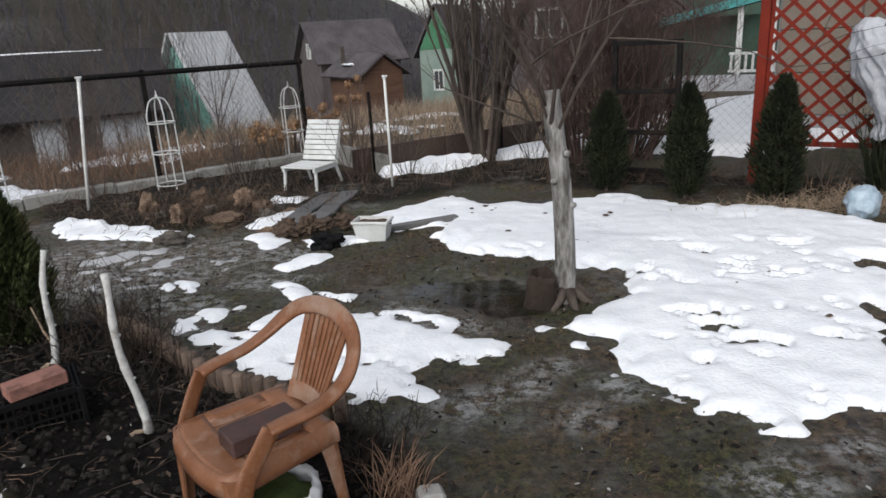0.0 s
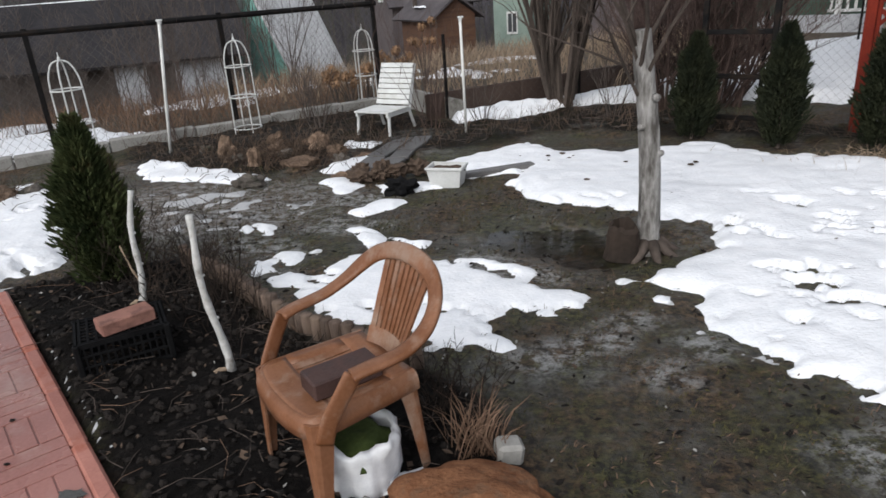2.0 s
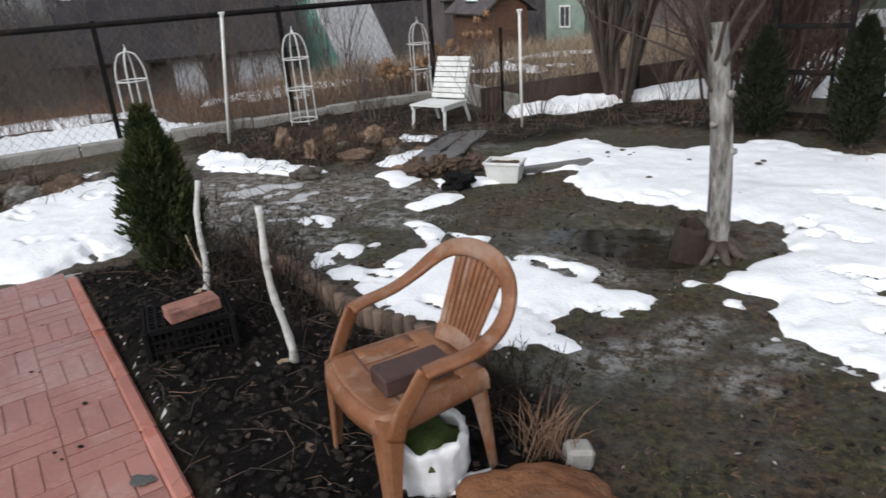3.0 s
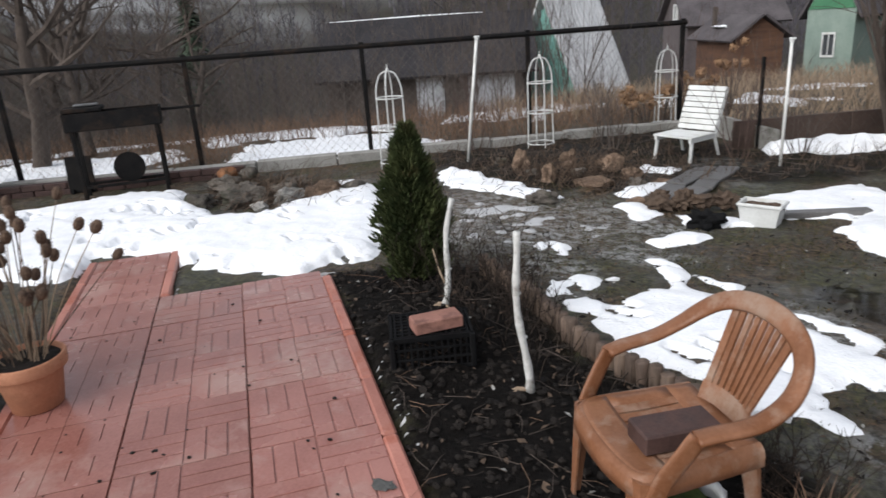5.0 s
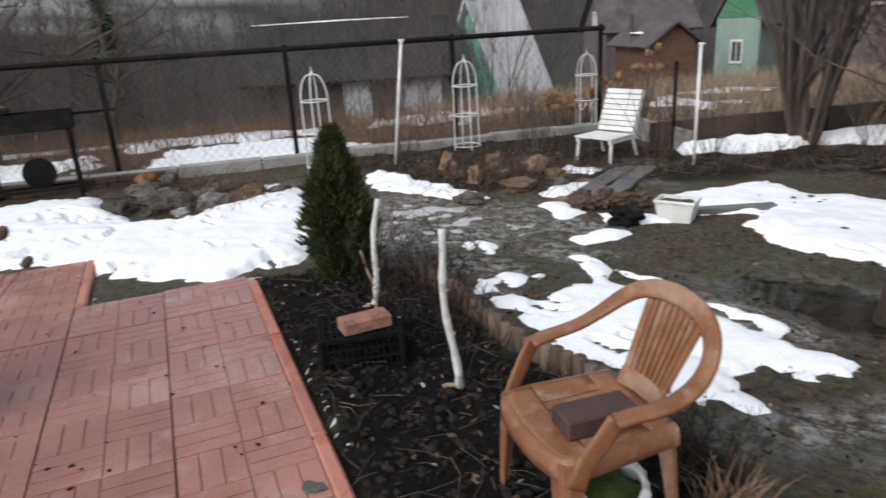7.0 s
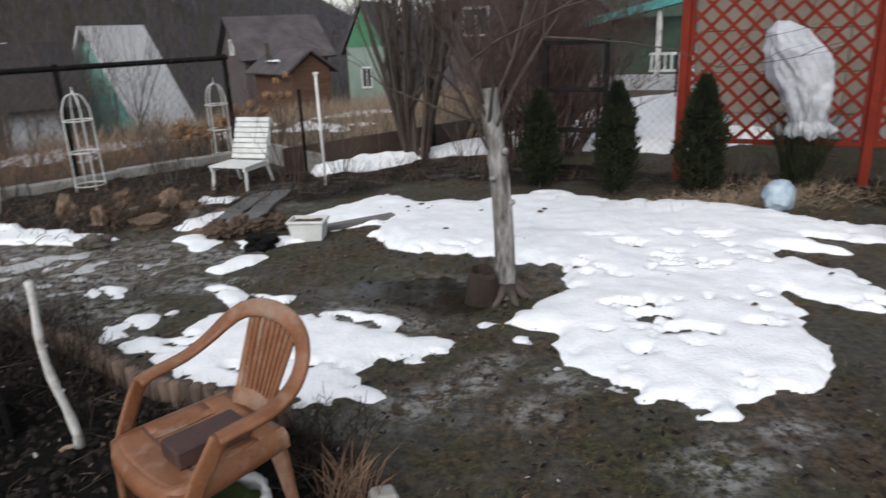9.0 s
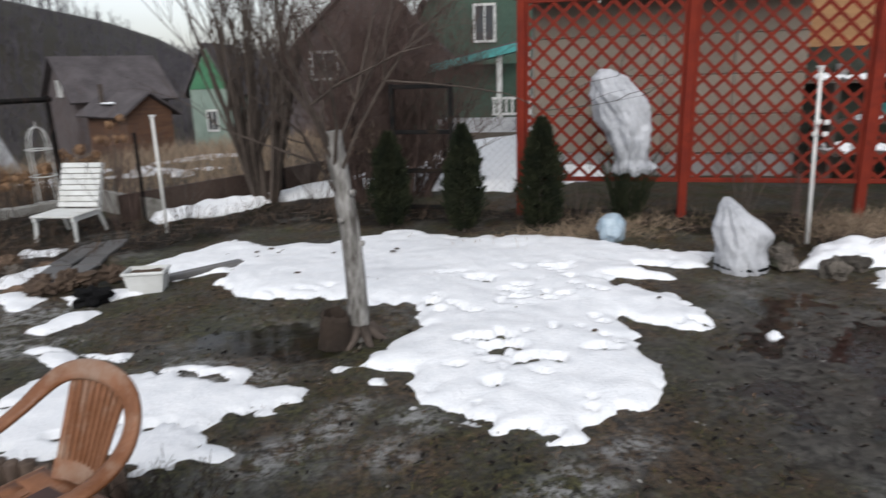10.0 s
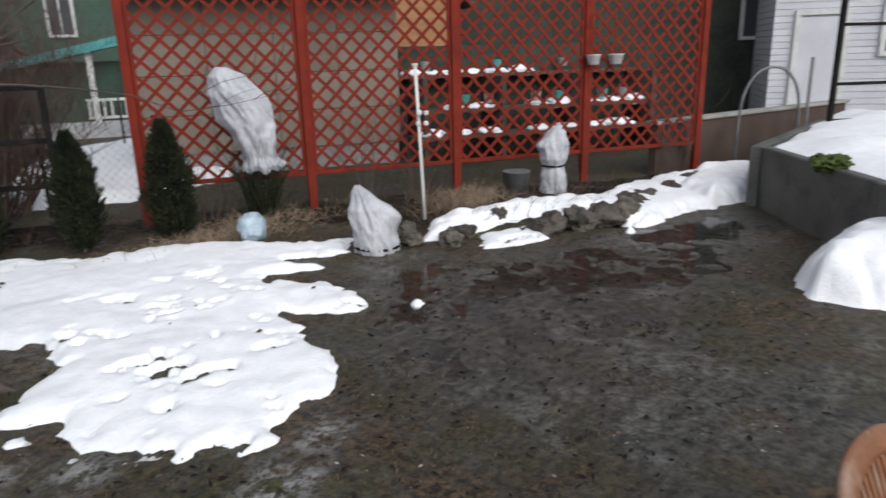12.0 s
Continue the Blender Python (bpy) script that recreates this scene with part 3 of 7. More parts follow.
# ---- ground ----
gx, gy = axis(-9.5, 8.5, 0.05, -420, 420), axis(0.4, 9.6, 0.05, -120, 480)
X, Y = np.meshgrid(gx, gy)
Z = ground_z(X, Y)
far_r = np.hypot(X, Y)
soil_a = np.maximum(smooth(-0.05, 0.08, inside(SOIL, X, Y) + (vnoise(X, Y, 0.2, 11) - 0.5) * 0.12), 0.8 * smooth(-0.1, 0.2, inside(BACKBED, X, Y) + (vnoise(X, Y, 0.4, 12) - 0.5) * 0.4))
wet_a = np.maximum(smooth(-0.4, 0.3, inside(FLOOD, X, Y)), smooth(-0.3, 0.2, inside(PUDDLE, X, Y)))
wet_a = np.maximum(wet_a, 0.35 * (far_r < 8)) * (1 - 0.85 * soil_a)
lawn_a = smooth(0.12, 0.42, vnoise(X, Y, 0.9, 13) * 0.6 + vnoise(X, Y, 0.25, 14) * 0.4) * (1 - 0.8 * smooth(-0.2, 0.4, inside(FLOOD, X, Y)))
straw_a = smooth(0.3, 1.2, beyond(X, Y)) * 0.9 + smooth(0.15, 0.8, 1.3 - np.hypot((X + 2.9) / 1.2, (Y - 5.0) / 0.75)) * 1.0
straw_a = np.maximum(straw_a, smooth(9.5, 11.5, Y) * 0.8) * (1 - smooth(22, 50, far_r))
soil_a = np.maximum(soil_a, 0.55 * smooth(25, 50, far_r))
slush_a = 0.75 * smooth(0.1, 0.8, 1.25 - np.hypot((X + 2.9) / 1.5, (Y - 5.0) / 1.0)) + 0.25 * smooth(0.62, 0.74, vnoise(X, Y, 0.5, 63) * 0.6 + vnoise(X, Y, 0.2, 64) * 0.4) * (far_r < 8)
for poly in SLUSH:
    slush_a = np.maximum(slush_a, smooth(-0.12, 0.08, inside(poly, X, Y)))
slush_a = np.clip(slush_a, 0, 1) * (1 - smooth(-0.05, 0.02, inside(SOIL, X, Y)))
# snow patches on the western slope, strengthened with distance as painted haze
snow_haze_a = smooth(0.46, 0.58, vnoise(X, Y, 7, 17) * 0.6 + vnoise(X, Y, 2.6, 18) * 0.4) * smooth(70, 130, far_r) * 0.55 * smooth(0.6, 1.0, -X / np.maximum(Y, 1.0))
keep = np.ones((X.shape[0] - 1, X.shape[1] - 1), bool)
ground = sheet("ground", X, Y, Z, keep, M_GROUND, {"soil": soil_a, "wet": wet_a, "lawn": lawn_a, "snow_haze": snow_haze_a, "slush": slush_a, "straw": np.clip(straw_a, 0, 1)})
tagged(ground, "wet muddy lawn, dark soil and dry grass", "ground", kind="structure")

# ---- snow ----
def snow_depth(x, y):
    wob = (vnoise(x, y, 0.45, 21) - 0.5) * 0.06 + (vnoise(x, y, 0.17, 22) - 0.5) * 0.11 + (vnoise(x, y, 0.075, 23) - 0.5) * 0.10 + 0.004
    best = np.full(np.shape(x), -9.0)
    for poly, deep, k in ((SNOW_MAIN, 0.045, 1.0), (SNOW_MID, 0.026, 1.15), (SNOW_LEFT, 0.075, 1.0), (SNOW_STRIP, 0.04, 0.8), (SNOW_ROCK, 0.035, 1.1), (SNOW_RIGHT, 0.12, 0.7), (SNOW_HEAP, 0.45, 0.6), (SNOW_BACK, 0.14, 0.5), (SNOW_YARD, 0.15, 1.0), (SNOW_SLOPE, 0.05, 2.6), (SNOW_SLOPE2, 0.05, 2.6), (SNOW_CORNER, 0.24, 0.6)):
        d = inside(poly, x, y) + wob * k 
        ramp = 0.10 if deep < 0.3 else 0.16
        best = np.maximum(best, np.where(d > 0, deep * (1 - np.exp(-d / ramp)) + 0.012 * smooth(0, 0.04, d), d * 0.6))
    for poly in SNOW_BITS:
        d = inside(poly, x, y) + wob * 0.45
        best = np.maximum(best, np.where(d > 0, 0.03 * (1 - np.exp(-d / 0.06)) + 0.012 * smooth(0, 0.04, d), d * 0.6))
    u, v = x * 0.89 - y * 0.45, (x * 0.45 + y * 0.89) * 1.7
    hole = smooth(0.70, 0.80, vnoise(u, v, 0.30, 24) * 0.62 + vnoise(u, v, 0.08, 25) * 0.38) * (1 - smooth(4.7, 5.2, y))
    best = best - hole * 0.080 * (best < 0.09)
    thaw = smooth(0.1, 0.8, 1.2 - np.hypot((x + 2.9) / 1.3, (y - 5.0) / 0.85)) * smooth(0.52, 0.66, vnoise(x, y, 0.26, 26) * 0.4 + vnoise(x, y, 0.1, 27) * 0.6)
    best = np.maximum(best, 0.024 * thaw - 0.014)
    s = beyond(x, y)
    slope = smooth(0.55, 0.66, vnoise(x, y, 1.7, 28) * 0.7 + vnoise(x, y, 0.4, 29) * 0.3) * smooth(0.3, 0.8, s) * (1 - smooth(-1.5, 0.5, x))
    return np.maximum(best, 0.10 * slope - 0.03)


sx, sy = np.arange(-12.0, 9.2, 0.025), np.concatenate([np.arange(-0.3, 7.6, 0.025), np.arange(7.6, 15.6, 0.06)])
X, Y = np.meshgrid(sx, sy)
D = snow_depth(X, Y)
rough_top = (vnoise(X, Y, 0.6, 31) - 0.5) * 0.030 + (vnoise(X, Y, 0.12, 32) - 0.5) * 0.007 + (vnoise(X, Y, 0.28, 33) - 0.5) * 0.007
D = D + rough_top * smooth(0.01, 0.07, D)
Z = ground_z(X, Y) + D
ok = D > -0.015
keep = ok[:-1, :-1] | ok[1:, :-1] | ok[:-1, 1:] | ok[1:, 1:]
T = D.copy()
for sh in ((0, 2), (0, -2), (2, 0), (-2, 0), (1, 1), (-1, -1), (1, -1), (-1, 1)):
    T = np.maximum(T, np.roll(D, sh, (0, 1)))
thin = 1 - smooth(0.008, 0.020, T)
snow = sheet("snow", X, Y, Z, keep, M_SNOW, {"thin": thin * 0.9})
tagged(snow, "melting white snow patches on the ground", "snow", kind="structure")


def pool(name, poly, z, label):
    lo, hi = np.min(poly, 0) - 0.3, np.max(poly, 0) + 0.3
    x, y = np.meshgrid(np.arange(lo[0], hi[0], 0.04), np.arange(lo[1], hi[1], 0.04))
    d = inside(poly, x, y) + (vnoise(x, y, 0.5, 41) - 0.5) * 0.5
    k = d > 0
    k = k[:-1, :-1] & k[1:, :-1] & k[:-1, 1:] & k[1:, 1:]
    ob = sheet(name, x, y, np.full(x.shape, z), k, M_WATER, {})
    return tagged(ob, label, "puddle", kind="structure")


pool("water", FLOOD, -0.019, "shallow brown meltwater standing on the lawn")
pool("water", PUDDLE, -0.017, "grey puddle on the lawn round a tree")

RNG = random.Random(11)


def U(a, b):
    return RNG.uniform(a, b)


def at(x, y, rz=0, z=None, rx=0, ry=0):
    return pose(x, y, gz(x, y) if z is None else z, rx, ry, rz)


def heading(d):
    return math.degrees(math.atan2(d[1], d[0]))


# ---- plastic garden chairs ----
def smooth_path(pts, n=8):
    """A Catmull-Rom line through pts."""
    pts = [Vector(p) for p in pts]
    out = []
    for i in range(len(pts) - 1):
        p0, p1, p2, p3 = pts[max(i - 1, 0)], pts[i], pts[i + 1], pts[min(i + 2, len(pts) - 1)]
        for k in range(n):
            t = k / n
            out.append(0.5 * (2 * p1 + (p2 - p0) * t + (2 * p0 - 5 * p1 + 4 * p2 - p3) * t * t + (3 * p1 - p0 - 3 * p2 + p3) * t ** 3))
    return out + [pts[-1]]


def band(g, pts, halfw, halft, ups):
    """A flat-oval bar along pts: half width along ups x direction, half thickness along ups."""
    n = 10
    vs, fs = [], []
    for i, p in enumerate(pts):
        d = (pts[min(i + 1, len(pts) - 1)] - pts[max(i - 1, 0)]).normalized()
        u = ups[i] - d * ups[i].dot(d)
        u.normalize()
        s = d.cross(u)
        for k in range(n):
            a = 2 * math.pi * k / n
            ca, sa = math.cos(a), math.sin(a)
            vs.append(p + s * (halfw * math.copysign(abs(ca) ** 0.6, ca)) + u * (halft * math.copysign(abs(sa) ** 0.6, sa)))
    for i in range(len(pts) - 1):
        for k in range(n):
            fs.append((i * n + k, i * n + (k + 1) % n, (i + 1) * n + (k + 1) % n, (i + 1) * n + k))
    fs += [tuple(range(n))[::-1], tuple((len(pts) - 1) * n + k for k in range(n))]
    g.add(vs, fs)


def plastic_chair(m, label):
    c = thing("garden_chair", m, label, "chair", "plastic garden chairs")

    # seat: a dished board with long slots
    def seat_z(u, v):
        return 0.418 - 0.022 * math.cos(u * math.pi / 2) * math.cos(v * 1.2) + 0.004 * v

    def seat_p(u, v, dz):
        half = lerp(0.245, 0.205, (v + 1) / 2)
        sq = 1 - 0.10 * max(0, -v) ** 6 * abs(u) ** 6
        return Vector((u * half * sq, v * 0.225 * sq - 0.018 * (1 - u * u) * max(0, -v) ** 3, seat_z(u, v) + dz))

    def shell(rows, n, k):
        """A thin board from two layers of (n + 1) x (k + 1) points."""
        o, fs = (n + 1) * (k + 1), []
        for i in range(n):
            for j in range(k):
                a = i * (k + 1) + j
                fs.append((a, a + 1, a + k + 2, a + k + 1))
                fs.append((o + a, o + a + k + 1, o + a + k + 2, o + a + 1))
            a, b = i * (k + 1), i * (k + 1) + k
            fs.append((a, a + k + 1, o + a + k + 1, o + a))
            fs.append((b, o + b, o + b + k + 1, b + k + 1))
        for j in range(k):
            a, b = j, n * (k + 1) + j
            fs.append((a, o + a, o + a + 1, a + 1))
            fs.append((b, b + 1, o + b + 1, o + b))
        return rows, fs

    def strip(g, u0, u1, v0, v1, n=5, k=2):
        g.add(*shell([seat_p(lerp(u0, u1, j / k), lerp(v0, v1, i / n), dz) for dz in (0, -0.012) for i in range(n + 1) for j in range(k + 1)], n, k))

    g = Geo()
    strip(g, -1, 1, -1, -0.5, 6, 14)
    strip(g, -1, 1, 0.55, 1, 3, 14)
    strip(g, -1, -0.72, -0.5, 0.55, 5, 2)
    strip(g, 0.72, 1, -0.5, 0.55, 5, 2)
    part("seat", g, M_PLASTIC, c, smooth=True)
    for i in range(7):
        g = Geo()
        u = -0.63 + 0.21 * i
        strip(g, u - 0.085, u + 0.085, -0.5, 0.55, 5, 1)
        part("seat_slat", g, M_PLASTIC, c)
    # rolled edge that runs round the front and both sides
    g = Geo()
    edge = [(1, 1), (1, 0.5), (1, 0), (1, -0.5), (1, -0.8), (0.97, -0.97), (0.8, -1), (0.4, -1), (0, -1), (-0.4, -1), (-0.8, -1), (-0.97, -0.97), (-1, -0.8), (-1, -0.5), (-1, 0), (-1, 0.5), (-1, 1)]
    loop = smooth_path([seat_p(u, v, 0) for u, v in edge], 3)
    prof = [(-0.02, -0.006), (0.0, 0.0008), (0.014, -0.004), (0.025, -0.016), (0.030, -0.034), (0.032, -0.066), (0.025, -0.067), (0.021, -0.034), (0.010, -0.014), (-0.02, -0.012)]
    vs, fs, n = [], [], len(prof)
    for i, p in enumerate(loop):
        d = (loop[min(i + 1, len(loop) - 1)] - loop[max(i - 1, 0)]).normalized()
        o = Vector((-d.y, d.x, 0)).normalized()
        if o.dot(Vector((p.x, p.y + 0.02, 0))) < 0:
            o = -o
        vs += [p + o * a + Vector((0, 0, b)) for a, b in prof]
    for i in range(len(loop) - 1):
        fs += [(i * n + k, i * n + (k + 1) % n, (i + 1) * n + (k + 1) % n, (i + 1) * n + k) for k in range(n)]
    fs += [tuple(range(n)), tuple((len(loop) - 1) * n + k for k in range(n))[::-1]]
    g.add(vs, fs)
    part("seat_rim", g, M_PLASTIC, c, smooth=True)
    # one broad bar runs from arm over the crown to the other arm
    g = Geo()
    half = [Vector(p) for p in ((-0.300, -0.075, 0.546), (-0.311, -0.01, 0.556), (-0.318, 0.07, 0.561), (-0.318, 0.15, 0.574), (-0.305, 0.235, 0.610), (-0.272, 0.300, 0.660), (-0.218, 0.342, 0.704), (-0.143, 0.368, 0.733), (-0.05, 0.380, 0.747))]
    full = smooth_path(half + [Vector((-p.x, p.y, p.z)) for p in half[::-1]], 5)
    ups = []
    for p in full:
        t = float(smooth(0.57, 0.70, p.z))
        ups.append(Vector((-p.x * 1.4 * t * (1 - 0.6 * t), -0.95 * t, 1.0 - 0.30 * t)).normalized())
    band(g, full, 0.036, 0.013, ups)
    part("arm_rail", g, M_PLASTIC, c, smooth=True)

    # back: foot panel and nine fanned slats
    def back_p(u, t):
        w = lerp(0.105, 0.150, max(t, 0.0) ** 0.9)
        return Vector((u * w, 0.200 + 0.165 * t + 0.022 * (1 - u * u) * (1 - 0.5 * t), 0.40 + 0.333 * t - 0.012 * u * u * t))

    def back_strip(u0, u1, t0, t1, n, k, name):
        g = Geo()
        g.add(*shell([back_p(lerp(u0, u1, j / k), lerp(t0, t1, i / n)) + Vector((0, dy, 0)) for dy in (0, 0.012) for i in range(n + 1) for j in range(k + 1)], n, k))
        part(name, g, M_PLASTIC, c)

    back_strip(-1.12, 1.12, -0.06, 0.22, 3, 8, "back_panel")
    for i in range(9):
        u = -0.96 + 0.24 * i
        wide = 0.110 if i in (0, 8) else 0.077
        back_strip(u - wide, u + wide, 0.22, 0.99, 6, 1, "back_slat")

    # legs: angle section with a rounded outer corner, splayed, tapering to the foot
    def leg(sx, sy, top, foot, w0, w1):
        g = Geo()
        vs, fs, n = [], [], 0
        for i in range(6):
            t = i / 5
            p, w = top.lerp(foot, t), lerp(w0, w1, t ** 0.7)
            r = w * 0.35
            out = [(w, 0), (r, 0), (r * 0.3, r * 0.3), (0, r), (0, w)]
            sec = out + [(a + 0.009 * (a < w * 0.9), b + 0.009 * (b < w * 0.9)) for a, b in out[::-1]]
            n = len(sec)
            vs += [p + Vector((-sx * a, -sy * b, 0)) for a, b in sec]
        for i in range(5):
            fs += [(i * n + k, i * n + (k + 1) % n, i * n + n + (k + 1) % n, i * n + n + k) for k in range(n)]
        fs += [tuple(range(n)), tuple(5 * n + k for k in range(n))[::-1]]
        g.add(vs, fs)
        part("leg", g, M_PLASTIC, c)

    for sx in (-1, 1):
        leg(sx, -1, Vector((sx * 0.266, -0.240, 0.400)), Vector((sx * 0.272, -0.246, 0.0)), 0.105, 0.040)
        leg(sx, 1, Vector((sx * 0.236, 0.225, 0.400)), Vector((sx * 0.244, 0.252, 0.0)), 0.095, 0.038)
        # arm support that runs down into the front leg
        g = Geo()
        sup = smooth_path([Vector((sx * 0.300, -0.068, 0.548)), Vector((sx * 0.292, -0.110, 0.490)), Vector((sx * 0.276, -0.165, 0.405)), Vector((sx * 0.272, -0.195, 0.330))], 4)
        band(g, sup, 0.034, 0.010, [Vector((sx, -0.2, 0)).normalized()] * len(sup))
        part("arm_support", g, M_PLASTIC, c, smooth=True)
    return c


SLIM = Matrix.Diagonal((0.9, 0.9, 1, 1))
CHAIR = at(-0.778, 1.888, -45.6, 0.0) @ SLIM
plastic_chair(CHAIR, "weathered orange-brown plastic garden armchair with slatted back on dark soil")
plastic_chair(at(1.59, -0.13, -4, 0.0) @ SLIM, "orange-brown plastic garden armchair on the wet lawn")


def brick(m, mat, label):
    g = Geo()
    g.box((0, 0, 0.033), (0.25, 0.12, 0.065), ch=0.006)
    ob = part("brick", g, mat)
    ob.matrix_basis = m
    return tagged(ob, label, "brick", "loose bricks")


brick(pose(-0.735, 1.825, 0.408, 0, 0, 43), M_DARKBRICK, "dark wet brick lying on the chair seat")


# ---- black crate with a brick on it ----
def crate(m):
    c = thing("plastic_crate", m, "black plastic crate turned upside down on the soil", "crate")
    L, W, H = 0.40, 0.30, 0.19
    for i in range(11):
        part("base_bar", Geo().box((-L / 2 + 0.02 + i * 0.036, 0, H - 0.005), (0.010, W - 0.02, 0.010)), M_BLACK, c)
    for j in range(8):
        part("base_bar", Geo().box((0, -W / 2 + 0.02 + j * 0.037, H - 0.006), (L - 0.02, 0.010, 0.008)), M_BLACK, c)
    for sx, sy in ((0, -1), (0, 1), (-1, 0), (1, 0)):
        ln = L if sy else W
        m2 = Matrix.Translation((sx * L / 2, sy * W / 2, 0)) @ pose(0, 0, 0, 0, 0, 0 if sy else 90)
        for z in (0.012, 0.07, 0.125, H - 0.012):
            part("side_rail", Geo().box((0, 0, z), (ln, 0.012, 0.024 if z in (0.012, H - 0.012) else 0.012), m2), M_BLACK, c)
        k = int(ln / 0.03)
        for i in range(k + 1):
            part("side_bar", Geo().box((-ln / 2 + ln * i / k, 0, H / 2), (0.009, 0.010, H - 0.02), m2), M_BLACK, c)
    for sx in (-1, 1):
        for sy in (-1, 1):
            g = Geo()
            g.box((sx * L / 2, sy * W / 2, H / 2), (0.03, 0.03, H), ch=0.006)
            part("corner_post", g, M_BLACK, c)


CRATE = at(-2.135, 2.60, 37, 0.01)
crate(CRATE)
brick(CRATE @ pose(0.03, -0.06, 0.192, 0, 0, 14), M_BRICK, "reddish brick lying on the black crate")


# ---- whitewashed stakes (cut saplings) ----
def sapling(m, h, bend, label, side=None):
    c = thing("whitewashed_sapling", m, label, "sapling", "whitewashed saplings")
    g = Geo()
    pts, rs = [], []
    for i in range(12):
        t = i / 11
        pts.append((bend[0] * t + 0.012 * math.sin(7 * t + h * 9), bend[1] * t + 0.01 * math.cos(5 * t), -0.02 + h * t))
        rs.append(lerp(0.019, 0.0145, t) * (1 + 0.14 * math.sin(23 * t + h * 5)) + (0.012 if i == 0 else 0))
    g.tube(pts, rs, 9)
    for i in (4, 7):
        p = Vector(pts[i])
        g.tube([p, p + Vector((0.02, 0.01, 0.008))], [0.011, 0.006], 6)
    part("trunk", g, M_LIME, c, smooth=True)
    if side:
        g = Geo()
        g.tube([pts[2], Vector(pts[2]) + Vector(side) * 0.5 + Vector((0, 0, 0.03)), Vector(pts[2]) + Vector(side) + Vector((0, 0, 0.12))], [0.009, 0.007, 0.004], 6)
        part("side_shoot", g, M_STRAW, c, smooth=True)
    g = Geo()
    for k in range(4):
        a = U(0, 6.28)
        g.tube([(0, 0, 0.0), (0.05 * math.cos(a), 0.05 * math.sin(a), 0.0), (0.10 * math.cos(a), 0.10 * math.sin(a), -0.03)], [0.012, 0.007, 0.003], 5)
    part("root_flare", g, M_STRAW, c)


sapling(at(-2.38, 3.13), 0.67, (0.06, 0.05), "whitewashed cut sapling trunk with a short side shoot in the soil", (-0.12, 0.05, 0.10))
sapling(at(-1.53, 2.47), 0.79, (-0.03, -0.03), "whitewashed cut sapling trunk leaning in the soil")


# ---- log edging of the bed ----
EDGE = smooth_path([Vector((-2.45, 3.76, 0)), Vector((-2.1, 3.50, 0)), Vector((-1.79, 3.26, 0)), Vector((-1.5, 3.0, 0)), Vector((-1.25, 2.82, 0)), Vector((-0.95, 2.69, 0)), Vector((-0.6, 2.54, 0))], 8)
edging = thing("bed_edging", pose(0, 0, 0), "brown half-log palisade edging between soil bed and snow", "edging")


def along(pts, step):
    out, acc = [], 0.0
    for a, b in zip(pts, pts[1:]):
        ln = (b - a).length
        while acc <= ln:
            out.append((a.lerp(b, acc / ln), (b - a).normalized()))
            acc += step
        acc -= ln
    return out


g = Geo()
g.tube([(0, 0, -0.06), (0, 0, 0.137), (0, 0, 0.142)], [0.033, 0.033, 0.029], 9)
log_mesh = mesh_of("log", g, M_LOG, True)
for p, d in along(EDGE, 0.066):
    ob = new("log", log_mesh)
    ob.parent = edging
    ob.matrix_basis = pose(p.x, p.y, U(-0.01, 0.015), U(-3, 3), U(-3, 3), U(0, 360))

# ---- bag with a pot under the chair, boulder, block ----
bag = thing("plastic_bag", at(-0.70, 1.81, 20, 0.0), "crumpled white plastic bag round a mossy pot under the chair", "bag")
g = Geo()
n = 56
prof = [(0.115, 0.0), (0.135, 0.03), (0.14, 0.10), (0.15, 0.17), (0.155, 0.215), (0.14, 0.235), (0.128, 0.19)]
for i, (r, z) in enumerate(prof):
    for k in range(n):
        a = 2 * math.pi * k / n
        w = 0.92 + 0.13 * noise.noise(Vector((3 * math.cos(a), 3 * math.sin(a), z * 14))) * 1.6 + 0.08 * abs(noise.noise(Vector((7 * math.cos(a), 7 * math.sin(a), z * 22))))
        g.v.append((r * w * math.cos(a), r * w * math.sin(a), z + (0.035 * noise.noise(Vector((2.2 * math.cos(a), 2.2 * math.sin(a), 5))) if i > 3 else 0)))
for i in range(len(prof) - 1):
    for k in range(n):
        g.f.append((i * n + k, i * n + (k + 1) % n, (i + 1) * n + (k + 1) % n, (i + 1) * n + k))
part("film", g, M_BAG, bag, smooth=True)
g = Geo()
g.blob((0, 0, 0.16), (0.125, 0.125, 0.06), 3, 0.2, 2.0, 3)
part("moss_top", g, M_MOSS, bag, "dark mossy soil", smooth=True)
g = Geo()
g.blob((0.13, -0.09, 0.03), (0.075, 0.05, 0.04), 9, 0.5, 2.2, 3)
part("loose_fold", g, M_BAG, bag, smooth=True)

g = Geo()
g.blob((0, 0, 0.02), (0.28, 0.20, 0.11), 4, 0.12, 1.8, 5)
ob = part("boulder", g, M_ORANGEROCK, smooth=True)
ob.matrix_basis = pose(-0.29, 1.66, 0.02, 0, 0, -4)
tagged(ob, "rounded rusty-brown boulder at the edge of the lawn", "boulder")
g = Geo()
g.box((0, 0, 0.045), (0.10, 0.09, 0.09), ch=0.015)
ob = part("stone_block", g, M_CONC)
ob.matrix_basis = pose(-0.20, 1.96, 0.0, 0, 8, 20)
tagged(ob, "small pale broken stone block in dry grass", "stone")


# ---- paving ----
paving = thing("paving", pose(PAVE_O.x, PAVE_O.y, 0, 0, 0, heading(PAVE_U)), "wet red concrete paving slabs with moulded brick pattern", "paving", kind="structure")


